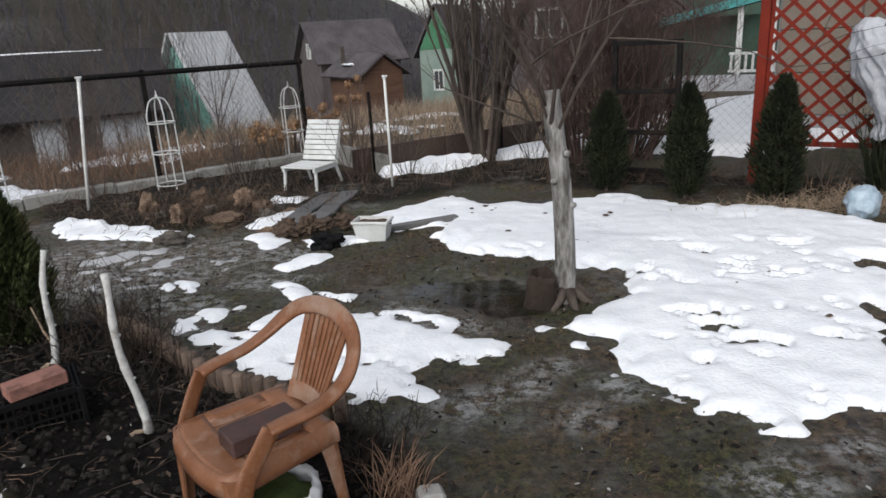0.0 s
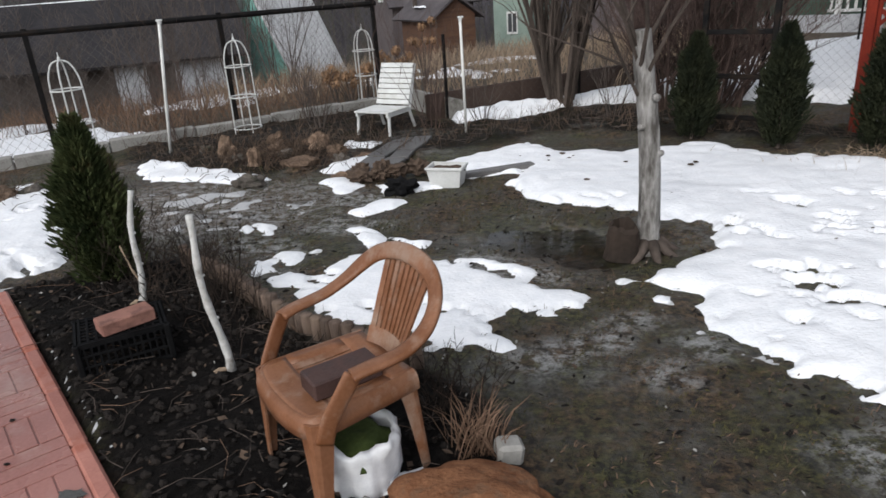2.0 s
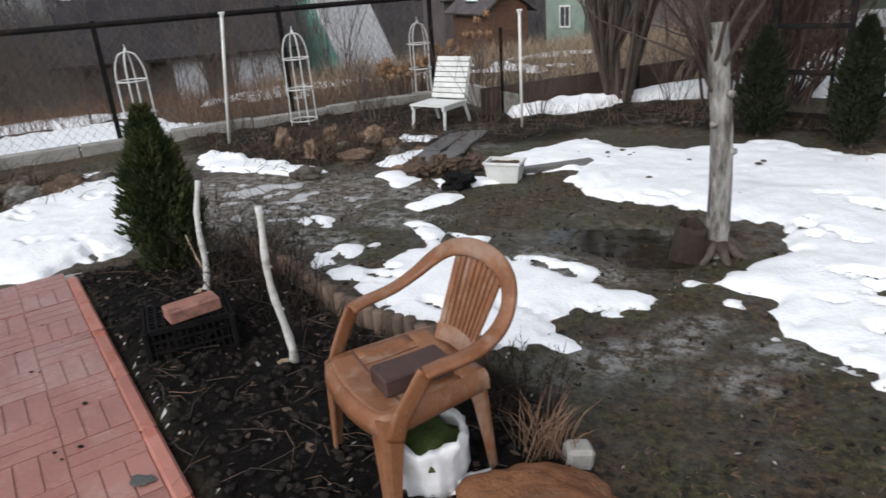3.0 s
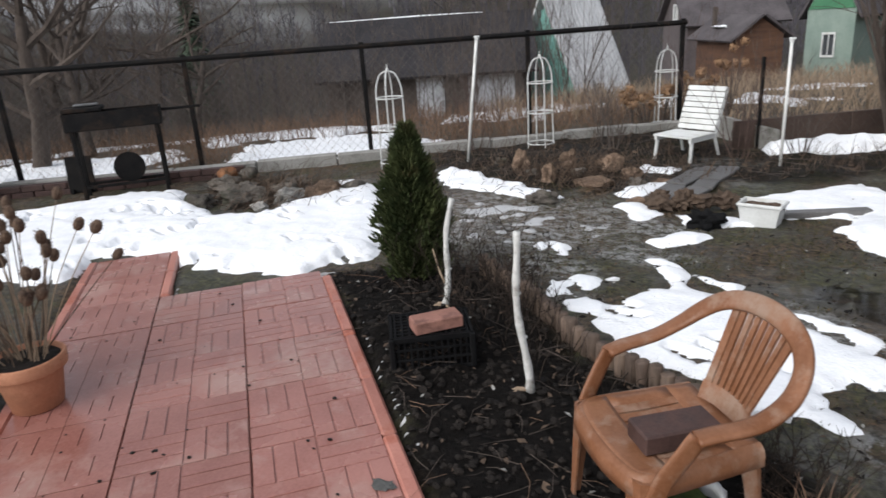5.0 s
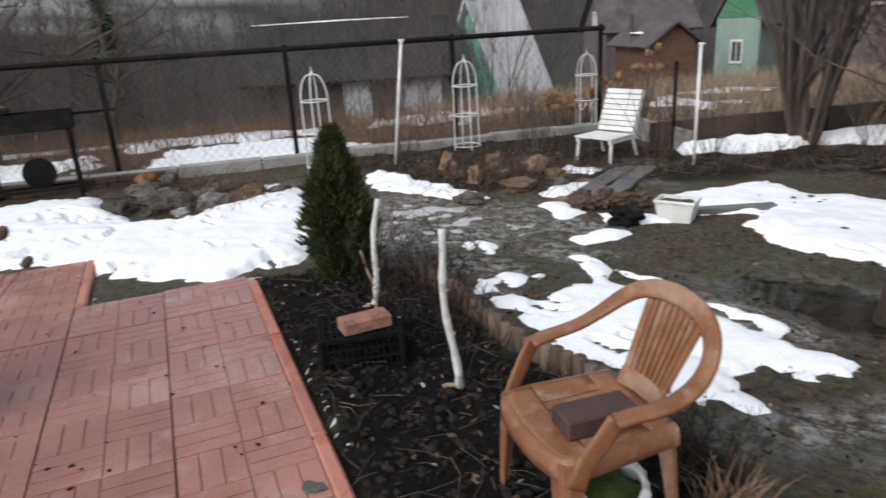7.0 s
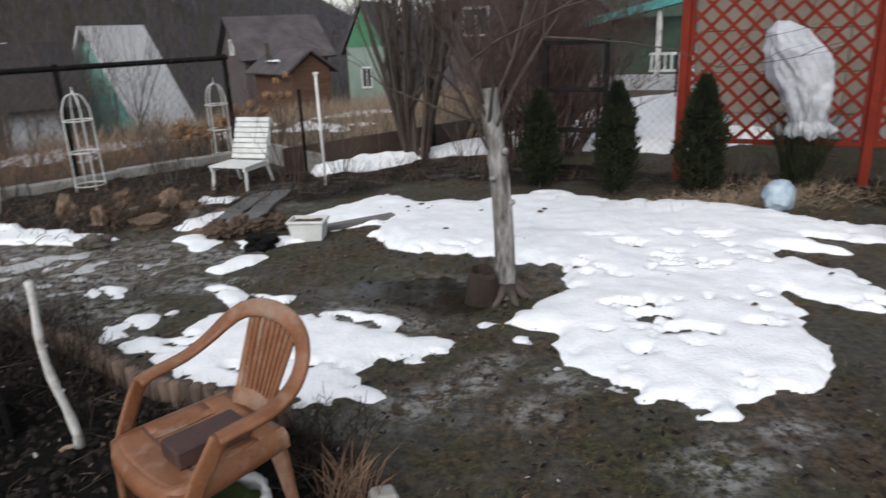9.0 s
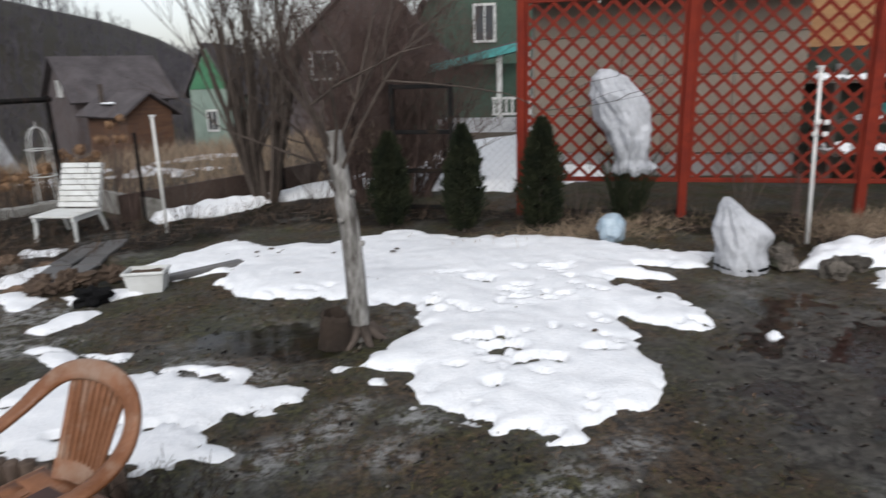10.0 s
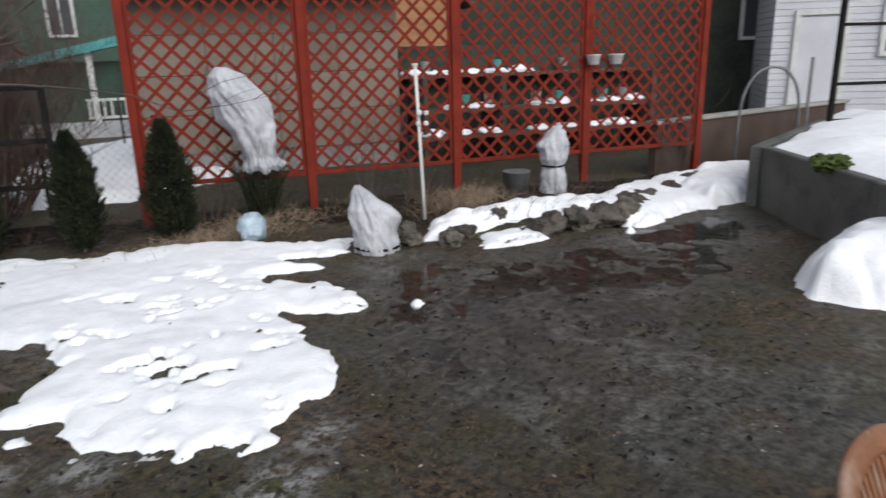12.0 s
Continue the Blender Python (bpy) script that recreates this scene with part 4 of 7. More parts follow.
def groove_slab(cuts, size=0.511, h=0.05, ch=0.0025):
    """A slab whose top is split into raised fields (x0, y0, x1, y1), with shallow grooves between them."""
    g = Geo()
    g.box((0, 0, h / 2 - 0.003), (size, size, h - 0.006), ch=0.003)
    for x0, y0, x1, y1 in cuts:
        g.box(((x0 + x1) / 2, (y0 + y1) / 2, h - 0.005), (x1 - x0, y1 - y0, 0.010), ch=ch)
    return g


def parquet(flip):
    cuts, q, e = [], 0.255, 0.0030
    for i in (0, 1):
        for j in (0, 1):
            ox, oy = -q + i * q, -q + j * q
            for k in range(3):
                a, b = k * q / 3, (k + 1) * q / 3
                if (i + j + flip) % 2:
                    cuts.append((ox + a + e, oy + 0.001, ox + b - e, oy + q - 0.001))
                else:
                    cuts.append((ox + 0.001, oy + a + e, ox + q - 0.001, oy + b - e))
    return cuts


def dashes():
    """Two halves with a pair of short strokes in each quarter."""
    cuts, q, e = [], 0.255, 0.0025
    for j in (0, 1):
        y0, y1 = -q + j * q + e / 2, -q + (j + 1) * q - e / 2
        for i in (0, 1):
            x0 = -q + i * q
            xa, xb = x0 + 0.05, x0 + 0.19
            cuts += [(x0, y0, xa, y1), (xb, y0, x0 + q, y1)]
            t = (y1 - y0) / 3
            cuts += [(xa, y0 + k * t + (e if k else 0), xb, y0 + (k + 1) * t - (e if k < 2 else 0)) for k in range(3)]
    return cuts


slab_a = mesh_of("slab", groove_slab(parquet(0)), M_SLAB)
slab_c = mesh_of("slab", groove_slab(dashes(), ch=0.0), M_SLAB)
g = Geo()
g.box((0, 0, 0.02), (0.509, 0.068, 0.08), ch=0.012)
kerb_mesh = mesh_of("kerb", g, M_KERB_RED)


def lay(me, name, u, w, wide=1.0, dz=0.0):
    ob = new(name, me)
    ob.parent = paving
    ob.matrix_basis = pose(u, -w, dz + U(-0.003, 0.003), U(-0.3, 0.3), U(-0.3, 0.3), U(-0.3, 0.3)) @ Matrix.Diagonal((1, wide, 1, 1))


for i in range(12):
    u = 0.258 + 0.515 * i
    lay(kerb_mesh, "kerb", u + 0.11, -0.036, 1, -0.036)
    for j in range(2):
        lay(slab_a, "slab", u, 0.266 + 0.54 * j, 1.053, -0.03)
for i in range(16):
    u = -0.772 + 0.515 * i
    lay(slab_c, "slab", u, 1.349, 1.056, -0.03)
    lay(kerb_mesh, "kerb", u, 1.658, 1, -0.036)
    if i < 2:
        lay(kerb_mesh, "kerb", u, 1.043, 1, -0.036)
ob = part("cement_smear", Geo().blob((0, 0, 0), (0.045, 0.028, 0.003), 77, 0.6, 2.2, 3), M_DARKCONC)
ob.matrix_basis = pose(-1.74, 1.63, 0.0225)
tagged(ob, "grey dried cement smear on a red slab", "cement smear")

# crumbs and leaf bits on the slabs
g = Geo()
for k in range(70):
    p = pave_xy(U(0.1, 3.4), U(0.12, 1.7))
    r = U(0.004, 0.014)
    g.blob((p.x, p.y, 0.022), (r, r * U(0.5, 1), r * 0.35), k, 0.4, 1.5, 1, pose(0, 0, 0))
tagged(part("soil_crumbs", g, M_SOIL), "dark crumbs of soil and leaf on the paving", "soil crumbs", kind="stuff")


# ---- terracotta pot with teasels ----
pot = thing("plant_pot", pose(-3.62, 1.36, 0.022), "large terracotta pot on the paving", "pot")
g = Geo()
g.lathe([(0.0, 0.0), (0.105, 0.0), (0.115, 0.008), (0.148, 0.19), (0.152, 0.195), (0.168, 0.197), (0.172, 0.205), (0.176, 0.258), (0.170, 0.265), (0.158, 0.262), (0.150, 0.235), (0.0, 0.235)], 32)
part("body", g, M_TERRA, pot, smooth=True)
g = Geo()
g.blob((0, 0, 0.235), (0.148, 0.148, 0.02), 5, 0.3, 3, 3)
part("soil", g, M_SOIL, pot, "dark potting soil")
teasel = thing("teasel_plant", pose(-3.62, 1.36, 0.262), "dry brown teasel stems with bristly seed heads in a pot", "dried plant")
for k in range(44):
    a, r0 = U(0, 6.283), U(0, 0.09)
    lean, h = U(0.02, 0.30) * (1.6 if k % 5 == 0 else 1), U(0.34, 0.74)
    a2 = a + U(-0.5, 0.5)
    b = Vector((r0 * math.cos(a), r0 * math.sin(a), -0.03))
    tip = b + Vector((lean * math.cos(a2), lean * math.sin(a2), h))
    mid = b.lerp(tip, 0.5) + Vector((U(-0.02, 0.02), U(-0.02, 0.02), 0.02))
    g = Geo()
    pts = smooth_path([b, mid, tip], 4)
    g.tube(pts, [lerp(0.0035, 0.002, i / (len(pts) - 1)) for i in range(len(pts))], 5)
    st = part("stem", g, M_STRAW if k % 2 else M_DRYLEAF, teasel)
    g = Geo()
    d = (tip - mid).normalized()
    mm = Matrix.Translation(tip) @ d.to_track_quat('Z', 'Y').to_matrix().to_4x4()
    g.lathe([(0.0, -0.005), (0.015, 0.0), (0.023, 0.018), (0.024, 0.036), (0.017, 0.055), (0.0, 0.066)], 9, m=mm)
    for q in range(26):
        z, aa = U(0.0, 0.06), U(0, 6.28)
        g.tube([mm @ Vector((0.019 * math.cos(aa), 0.019 * math.sin(aa), z)), mm @ Vector((0.031 * math.cos(aa), 0.031 * math.sin(aa), z + 0.008))], [0.0016, 0.0004], 3, False)
    part("seed_head", g, M_HEAD, st)


# ---- red wash stand, bucket and stone beside the pot ----
stand = thing("wash_stand", pose(-4.0, 1.10, 0.0, 0, 0, 20), "red painted metal garden cupboard with white edge strip", "cupboard")
g = Geo()
g.box((-0.12, -0.1, 0.79), (0.55, 0.42, 0.50), pose(0, 0, 0, 0, 0, 0), ch=0.012)
part("red_panel", g, M_REDMETAL, stand)
g = Geo()
g.box((0.165, 0.10, 0.62), (0.014, 0.03, 0.86), ch=0.003)
part("edge_strip", g, M_WHITE, stand, "white edge strip")
for sx in (-0.36, -0.30):
    g = Geo()
    g.box((sx, -0.1, 0.27), (0.04, 0.36, 0.55), ch=0.005)
    part("leg", g, M_REDMETAL, stand)
g = Geo()
g.lathe([(0.0, 0.0), (0.17, 0.0), (0.175, 0.01), (0.19, 0.36), (0.197, 0.37), (0.19, 0.38), (0.18, 0.37), (0.165, 0.02), (0, 0.02)], 28)
ob = part("bucket", g, M_GALV, smooth=True)
ob.matrix_basis = pose(-3.98, 1.14, 0.0, 0, 3, 0)
tagged(ob, "old grey galvanised bucket on the ground", "bucket")
g = Geo()
g.blob((0, 0, 0.06), (0.12, 0.09, 0.08), 14, 0.2, 1.4, 3)
ob = part("stone", g, M_CONC, smooth=True)
ob.matrix_basis = pose(-3.62, 0.82, 0.0)
tagged(ob, "pale grey rounded stone beside the paving", "stone")


# ---- thujas ----
def thuja_mesh(h, w, seed, mat, n=2600, blunt=1.35):
    rng = random.Random(seed)
    g = Geo()
    for k in range(n):
        t = rng.random() ** 0.8
        z = 0.04 + t * (h - 0.04)
        a = rng.uniform(0, 6.283)
        prof = (min(1, 0.6 + 1.6 * t) if t < 0.25 else (1 - ((t - 0.25) / 0.75) ** blunt)) * w + 0.008
        prof *= 1 + 0.6 * noise.noise(Vector((math.cos(a) * 2.2, math.sin(a) * 2.2, z * 6 + seed * 5))) + 0.4 * noise.noise(Vector((math.cos(a) * 6, math.sin(a) * 6, z * 17 + seed * 5)))
        r = prof * (rng.random() ** 0.35)
        p = Vector((r * math.cos(a), r * math.sin(a), z))
        out = Vector((math.cos(a), math.sin(a), rng.uniform(0.6, 1.9))).normalized()
        side = out.cross(Vector((rng.uniform(-1, 1), rng.uniform(-1, 1), rng.uniform(-1, 1)))).normalized()
        ln, wd = rng.uniform(0.03, 0.075), rng.uniform(0.006, 0.014)
        o = len(g.v)
        g.v += [tuple(p - out * ln * 0.3), tuple(p + side * wd), tuple(p + out * ln), tuple(p - side * wd), tuple(p + side.cross(out) * wd * 0.8 + out * ln * 0.3)]
        g.f += [(o, o + 1, o + 4), (o + 1, o + 2, o + 4), (o + 2, o + 3, o + 4), (o + 3, o, o + 4)]
    return g


def thuja(m, h, w, seed, mat, label, n=2600, blunt=1.35):
    t = thing("thuja", m, label, "conifer", "young thujas")
    g = Geo()
    g.tube([(0, 0, -0.05), (0, 0, h * 0.5), (0, 0, h * 0.9)], [0.02, 0.014, 0.004], 7)
    part("trunk", g, M_BARK, t)
    part("crown", thuja_mesh(h, w, seed, mat, n, blunt), mat, t)
    return t


thuja(at(-2.82, 3.50), 1.03, 0.205, 1, M_THUJA, "young green thuja with yellowish foliage in the soil bed", 9000, 1.9)
thuja(at(1.30, 7.0), 1.0, 0.175, 2, M_THUJA2, "dark green young thuja behind the snow", 6500, 2.6)
thuja(at(1.97, 6.5), 1.08, 0.172, 3, M_THUJA2, "dark green young thuja behind the snow", 6500, 2.6)
thuja(at(2.76, 6.33), 1.12, 0.195, 4, M_THUJA2, "dark green young thuja behind the snow", 6500, 2.6)


# ---- bare woody plants ----
def twigs(g, base, d, ln, r, depth, rng, spread=0.5, n=3, wob=0.12, sides=4, up=0.25):
    """One bare branch with side branches."""
    p, pts, rs = Vector(base), [Vector(base)], [r]
    d = Vector(d).normalized()
    steps = 4
    for i in range(steps):
        d = (d + Vector((rng.uniform(-wob, wob), rng.uniform(-wob, wob), rng.uniform(-wob, wob) + up * 0.12))).normalized()
        p = p + d * ln / steps
        pts.append(p.copy())
        rs.append(r * (1 - 0.72 * (i + 1) / steps))
    g.tube(pts, rs, sides if depth > 0 else 3, False)
    if depth <= 0:
        return
    for k in range(n):
        i = rng.randint(1, steps)
        a = Vector((rng.uniform(-1, 1), rng.uniform(-1, 1), rng.uniform(-0.4, 1))).normalized()
        nd = (d * (1 - spread) + a * spread + Vector((0, 0, up))).normalized()
        twigs(g, pts[i], nd, ln * rng.uniform(0.45, 0.75), max(rs[i] * 0.7, 0.0022), depth - 1, rng, spread, n, wob, sides, up)


def bush(name, m, label, stems, h, r, depth, seed, mat, spread=0.45, n=3, lean=0.35, category="shrub", group="bare shrubs", foot=0.12):
    rng = random.Random(seed)
    b = thing(name, m, label, category, group)
    for k in range(stems):
        g = Geo()
        a = rng.uniform(0, 6.283)
        q = rng.uniform(0, foot)
        le = rng.uniform(0.05, lean)
        twigs(g, (q * math.cos(a), q * math.sin(a), -0.04), (le * math.cos(a), le * math.sin(a), 1), h * rng.uniform(0.7, 1.0), r * rng.uniform(0.6, 1), depth, rng, spread, n)
        part("branch", g, mat, b)
    return b


# the limed lawn tree
tree = thing("lawn_tree", at(0.54, 4.0, 0, 0), "leaning old tree trunk with flaking whitewash standing in a puddle", "tree")
g = Geo()
pts = [(0.0, 0.0, -0.1), (0.0, 0, 0.0), (-0.01, 0, 0.12), (-0.015, 0, 0.4), (-0.035, 0, 0.75), (-0.07, 0, 1.05), (-0.10, 0, 1.32)]
pts = smooth_path([Vector(p) for p in pts], 4)
rs = [lerp(0.074, 0.054, i / (len(pts) - 1)) * (1 + 0.10 * noise.noise(Vector((i * 0.6, 0, 3)))) + (0.03 if i < 3 else 0) for i in range(len(pts))]
g.tube(pts, rs, 16)
for z, a in ((0.62, 0.4), (0.95, -1.2), (0.78, 2.5)):
    c = Vector((-0.03, 0, z))
    o = Vector((math.cos(a), -abs(math.sin(a)), 0))
    g.tube([c + o * 0.05, c + o * 0.085 + Vector((0, 0, 0.01))], [0.028, 0.014], 8)
part("trunk", g, M_TRUNK, tree, smooth=True)
rng = random.Random(5)
for k in range(8):
    g = Geo()
    a = rng.uniform(0, 6.283)
    twigs(g, (-0.09 + 0.03 * math.cos(a), 0.03 * math.sin(a), rng.uniform(0.95, 1.3)), (0.55 * math.cos(a), 0.55 * math.sin(a), 0.9), rng.uniform(0.7, 1.3), rng.uniform(0.009, 0.017), 3, rng, 0.55, 3, 0.25, 4, 0.1)
    part("branch", g, M_BARK, tree)
g = Geo()
for k in range(8):
    a = k * 0.785 + 0.2
    g.tube([(0.05 * math.cos(a), 0.05 * math.sin(a), 0.07), (0.12 * math.cos(a), 0.12 * math.sin(a), 0.015), (0.22 * math.cos(a), 0.22 * math.sin(a), -0.03)], [0.04, 0.03, 0.012], 7)
part("root_flare", g, M_BARK, tree, "dark wet roots", smooth=True)
stump = thing("tree_stump", pose(0.37, 3.95, -0.02, 4, 0, 30) @ Matrix.Diagonal((1.15, 1.15, 1.3, 1)), "dark rotten little tree stump beside the trunk", "stump")
g = Geo()
vs, n = [], 18
for z, r in ((0, 0.10), (0.06, 0.085), (0.15, 0.078), (0.17, 0.06), (0.11, 0.045), (0.09, 0.0)):
    for k in range(n):
        a = 6.283 * k / n
        w = 1 + 0.22 * noise.noise(Vector((3 * math.cos(a), 3 * math.sin(a), z * 3)))
        g.v.append((r * w * math.cos(a), r * w * math.sin(a), z + (0.04 * noise.noise(Vector((4 * math.cos(a), 4 * math.sin(a), 9))) if 0.1 < z else 0)))
for i in range(5):
    for k in range(n):
        g.f.append((i * n + k, i * n + (k + 1) % n, (i + 1) * n + (k + 1) % n, (i + 1) * n + k))
part("wood", g, M_BLACKSTEM, stump)

# large many-stemmed shrub behind the snow and the red-twigged one behind the frame
bush("shrub", at(0.0, 8.85), "large bare many-stemmed brown shrub", 17, 2.8, 0.05, 4, 21, M_BARK, 0.38, 3, 0.22, "shrub", "large shrubs", 0.22)
bush("shrub", at(1.85, 8.75), "dense bare reddish shrub behind a black frame", 34, 1.75, 0.024, 4, 22, M_REDTWIG, 0.6, 4, 0.7, "shrub", "large shrubs", 0.35)
bush("shrub", at(1.25, 8.5), "dense bare reddish shrub behind a black frame", 24, 1.7, 0.022, 4, 23, M_REDTWIG, 0.6, 4, 0.6, "shrub", "large shrubs", 0.3)


# ---- white lounger ----
def lounger(m):
    c = thing("garden_lounger", m, "white wooden slatted garden seat with reclined back", "garden seat")
    W = 0.49
    for i in range(5):
        g = Geo()
        g.box((0, -0.20 + i * 0.083, 0.27), (W, 0.074, 0.022), ch=0.004)
        part("seat_slat", g, M_WHITE, c)
    ax, b0 = radians(68), Vector((0, 0.19, 0.275))
    bd = Vector((0, math.cos(ax), math.sin(ax)))
    for i in range(8):
        g = Geo()
        p = b0 + bd * (0.045 + i * 0.062)
        g.box((0, 0, 0), (W - 0.02, 0.054, 0.02), Matrix.Translation(p) @ pose(0, 0, 0, 68), ch=0.004)
        part("back_slat", g, M_WHITE, c)
    for sx in (-1, 1):
        g = Geo()
        g.box((sx * W * 0.44, 0, 0.24), (0.035, 0.46, 0.05), ch=0.005)
        part("side_rail", g, M_WHITE, c)
        g = Geo()
        g.tube([Vector((sx * W * 0.45, 0.215, 0.20)), Vector((sx * W * 0.45, 0.215, 0.27)) + bd * 0.50 + Vector((0, 0.012, 0))], 0.014, 6)
        part("back_post", g, M_WHITE, c)
        for y, dy in ((-0.19, -0.03), (0.21, 0.10)):
            g = Geo()
            g.tube([(sx * W * 0.44, y, 0.25), (sx * W * 0.46, y + dy, 0.0)], [0.02, 0.017], 6)
            part("leg", g, M_WHITE, c)


lounger(at(-2.04, 7.70, -22, 0.02))


# ---- white posts and obelisks ----
def white_post(m, h, r, lean, label, brackets=False):
    c = thing("white_post", m, label, "post", "white posts")
    g = Geo()
    g.tube([(0, 0, -0.05), (lean[0] * 0.5, lean[1] * 0.5, h * 0.5), (lean[0], lean[1], h)], r, 8)
    part("tube", g, M_WHITEPOST, c, smooth=True)
    g = Geo()
    for k in range(3):
        a = k * 2.09
        g.box((lean[0] + 0.02 * math.cos(a), lean[1] + 0.02 * math.sin(a), h + 0.005), (0.03, 0.014, 0.02), pose(0, 0, 0), ch=0.003)
    g.tube([(lean[0], lean[1], h - 0.03), (lean[0], lean[1], h + 0.012)], r * 1.35, 8)
    part("cap", g, M_WHITE, c)
    if brackets:
        for z, n in ((h - 0.46, 3), (h - 0.56, 2)):
            for k in range(n):
                a = k * 2.1 + z * 3
                g = Geo()
                g.box((0.045 * math.cos(a), 0.045 * math.sin(a), z), (0.05, 0.035, 0.045), ch=0.01)
                part("bracket", g, M_WHITE, c)


white_post(at(-4.31, 6.83), 1.40, 0.017, (0.21, -0.02), "slim white tube post leaning beside the kerb")
white_post(at(-1.06, 7.59), 1.25, 0.015, (0.0, 0.0), "slim white tube post behind the snow")
white_post(at(4.72, 4.82), 1.55, 0.016, (0.05, 0.12), "slim white tube post with clipped brackets", True)


def obelisk(m, h, lean=(0, 0)):
    c = thing("garden_obelisk", m, "white metal garden obelisk plant support with rings", "plant support", "white obelisks")
    R = 0.158
    for k in range(4):
        g = Geo()
        a = k * math.pi / 2 + 0.4
        q = Vector((math.cos(a), math.sin(a), 0))
        pts = [q * (R + 0.01) + Vector((0, 0, -0.02)), q * R + Vector((0, 0, h * 0.4)), q * (R - 0.004) + Vector((0, 0, h * 0.72)), q * (R - 0.022) + Vector((0, 0, h * 0.83)), q * (R * 0.58) + Vector((0, 0, h * 0.915)), q * (R * 0.25) + Vector((0, 0, h * 0.942)), q * 0.004 + Vector((0, 0, h * 0.948))]
        pts = smooth_path(pts, 4)
        g.tube(pts, 0.0085, 6)
        part("leg", g, M_WHITE, c, smooth=True)
    for z, r in ((0.08, R + 0.009), (0.40, R), (0.70, R - 0.003)):
        g = Geo()
        g.ring((0, 0, h * z), r, 0.0085, 24, 6)
        part("ring", g, M_WHITE, c, smooth=True)
    g = Geo()
    g.lathe([(0.0, 0.0), (0.012, 0.01), (0.016, 0.03), (0.006, 0.05), (0.004, 0.085), (0, 0.09)], 8, (0, 0, h * 0.94))
    part("finial", g, M_WHITE, c)


obelisk(at(-5.08, 6.44, 0, 0.0), 1.20)
obelisk(at(-3.84, 7.89, 20, 0.0), 1.20)
obelisk(at(-2.78, 9.75, 50, -0.02), 1.14)


# ---- chain-link fence on its kerb ----
FANG = heading(FDIR)
F_LEN = (FENCE_B - FENCE_A).length


def chain_link(g, length, h, pitch, r, m, z0=0.06):
    """Crossing wires over a length x h bay, clipped to its rectangle."""
    k = -h
    while k < length:
        for s in (0, 1):
            x0, x1 = max(k, 0), min(k + h, length)
            if x1 - x0 > 0.02:
                a = (x0, 0.002 if s else -0.002, z0 + (x0 - k if not s else h - (x0 - k)))
                b = (x1, 0.002 if s else -0.002, z0 + (x1 - k if not s else h - (x1 - k)))
                g.tube([m @ Vector(a), m @ Vector(b)], r, 3, False)
        k += pitch


def fence_run(start, direction, bays, bay, h, label, pitch=0.085, post_r=0.025, rail=True, wire=0.0015, zf=None):
    rz = heading(direction)
    f = thing("chain_link_fence", pose(start[0], start[1], 0, 0, 0, rz), label, "fence", "wire fences")
    for i in range(bays + 1):
        g = Geo()
        g.box((i * bay, 0, h / 2 - 0.08), (post_r * 2.3, post_r * 1.8, h + 0.22), ch=0.004)
        part("post", g, M_IRON, f)
    if rail:
        g = Geo()
        g.tube([(-0.05, 0, h - 0.02), (bays * bay + 0.05, 0, h - 0.02)], 0.034, 8)
        part("top_rail", g, M_IRON, f)
        g = Geo()
        g.tube([(-0.05, 0, 0.06), (bays * bay + 0.05, 0, 0.06)], 0.016, 6)
        part("bottom_rail", g, M_IRON, f)
    for i in range(bays):
        g = Geo()
        chain_link(g, bay, h - 0.1, pitch, wire, Matrix.Translation((i * bay, 0, 0)))
        part("wire_mesh", g, M_WIRE, f)
    return f


BAY = F_LEN / 3
fs = FENCE_A - FDIR * BAY * 3
fence_run(fs, FDIR, 6, BAY, 1.42, "black chain-link fence with tubular top rail along the kerb", 0.11)
fence_run((-1.4, 8.45), (0.79, 0.61), 4, 2.1, 1.0, "thin dark wire fence behind the brown border", 0.12, 0.016, False, 0.001)
fence_run((1.2, 8.9), (0.86, -0.42), 2, 1.2, 1.05, "thin wire fence with grey posts beside the snowy yard", 0.10, 0.018, False, 0.001)

kerb = thing("fence_kerb", pose(FENCE_A.x, FENCE_A.y, 0, 0, 0, FANG), "pale concrete kerb of cast blocks under the fence", "kerb", kind="structure")
g = Geo()
g.box((0, 0, 0.03), (0.99, 0.14, 0.22), ch=0.015)
kb = mesh_of("kerb_block", g, M_CONC)
for i in range(-6, 7):
    ob = new("kerb_block", kb)
    ob.parent = kerb
    ob.matrix_basis = pose(i * 1.0 + 0.2, -0.22, U(-0.015, 0.015), U(-1, 1), 0, U(-0.6, 0.6))

# brown border sheet behind the beds
bo = thing("brown_border", pose(-1.66, 8.36, 0, 0, 0, 38), "dark brown sheet border edging the neighbouring plot", "border")
for i in range(5):
    g = Geo()
    g.box((0.72 + i * 1.45, 0, 0.15), (1.44, 0.03, 0.36), ch=0.006)
    part("panel", g, M_BROWN, bo)
g = Geo()
g.box((0, 0, 0.12), (1.9, 0.05, 0.3), ch=0.006)
ob = part("concrete_edge", g, M_CONC)
ob.matrix_basis = pose(-1.75, 8.95, 0, 0, 0, -52)
tagged(ob, "low concrete edge between the plots", "edging")

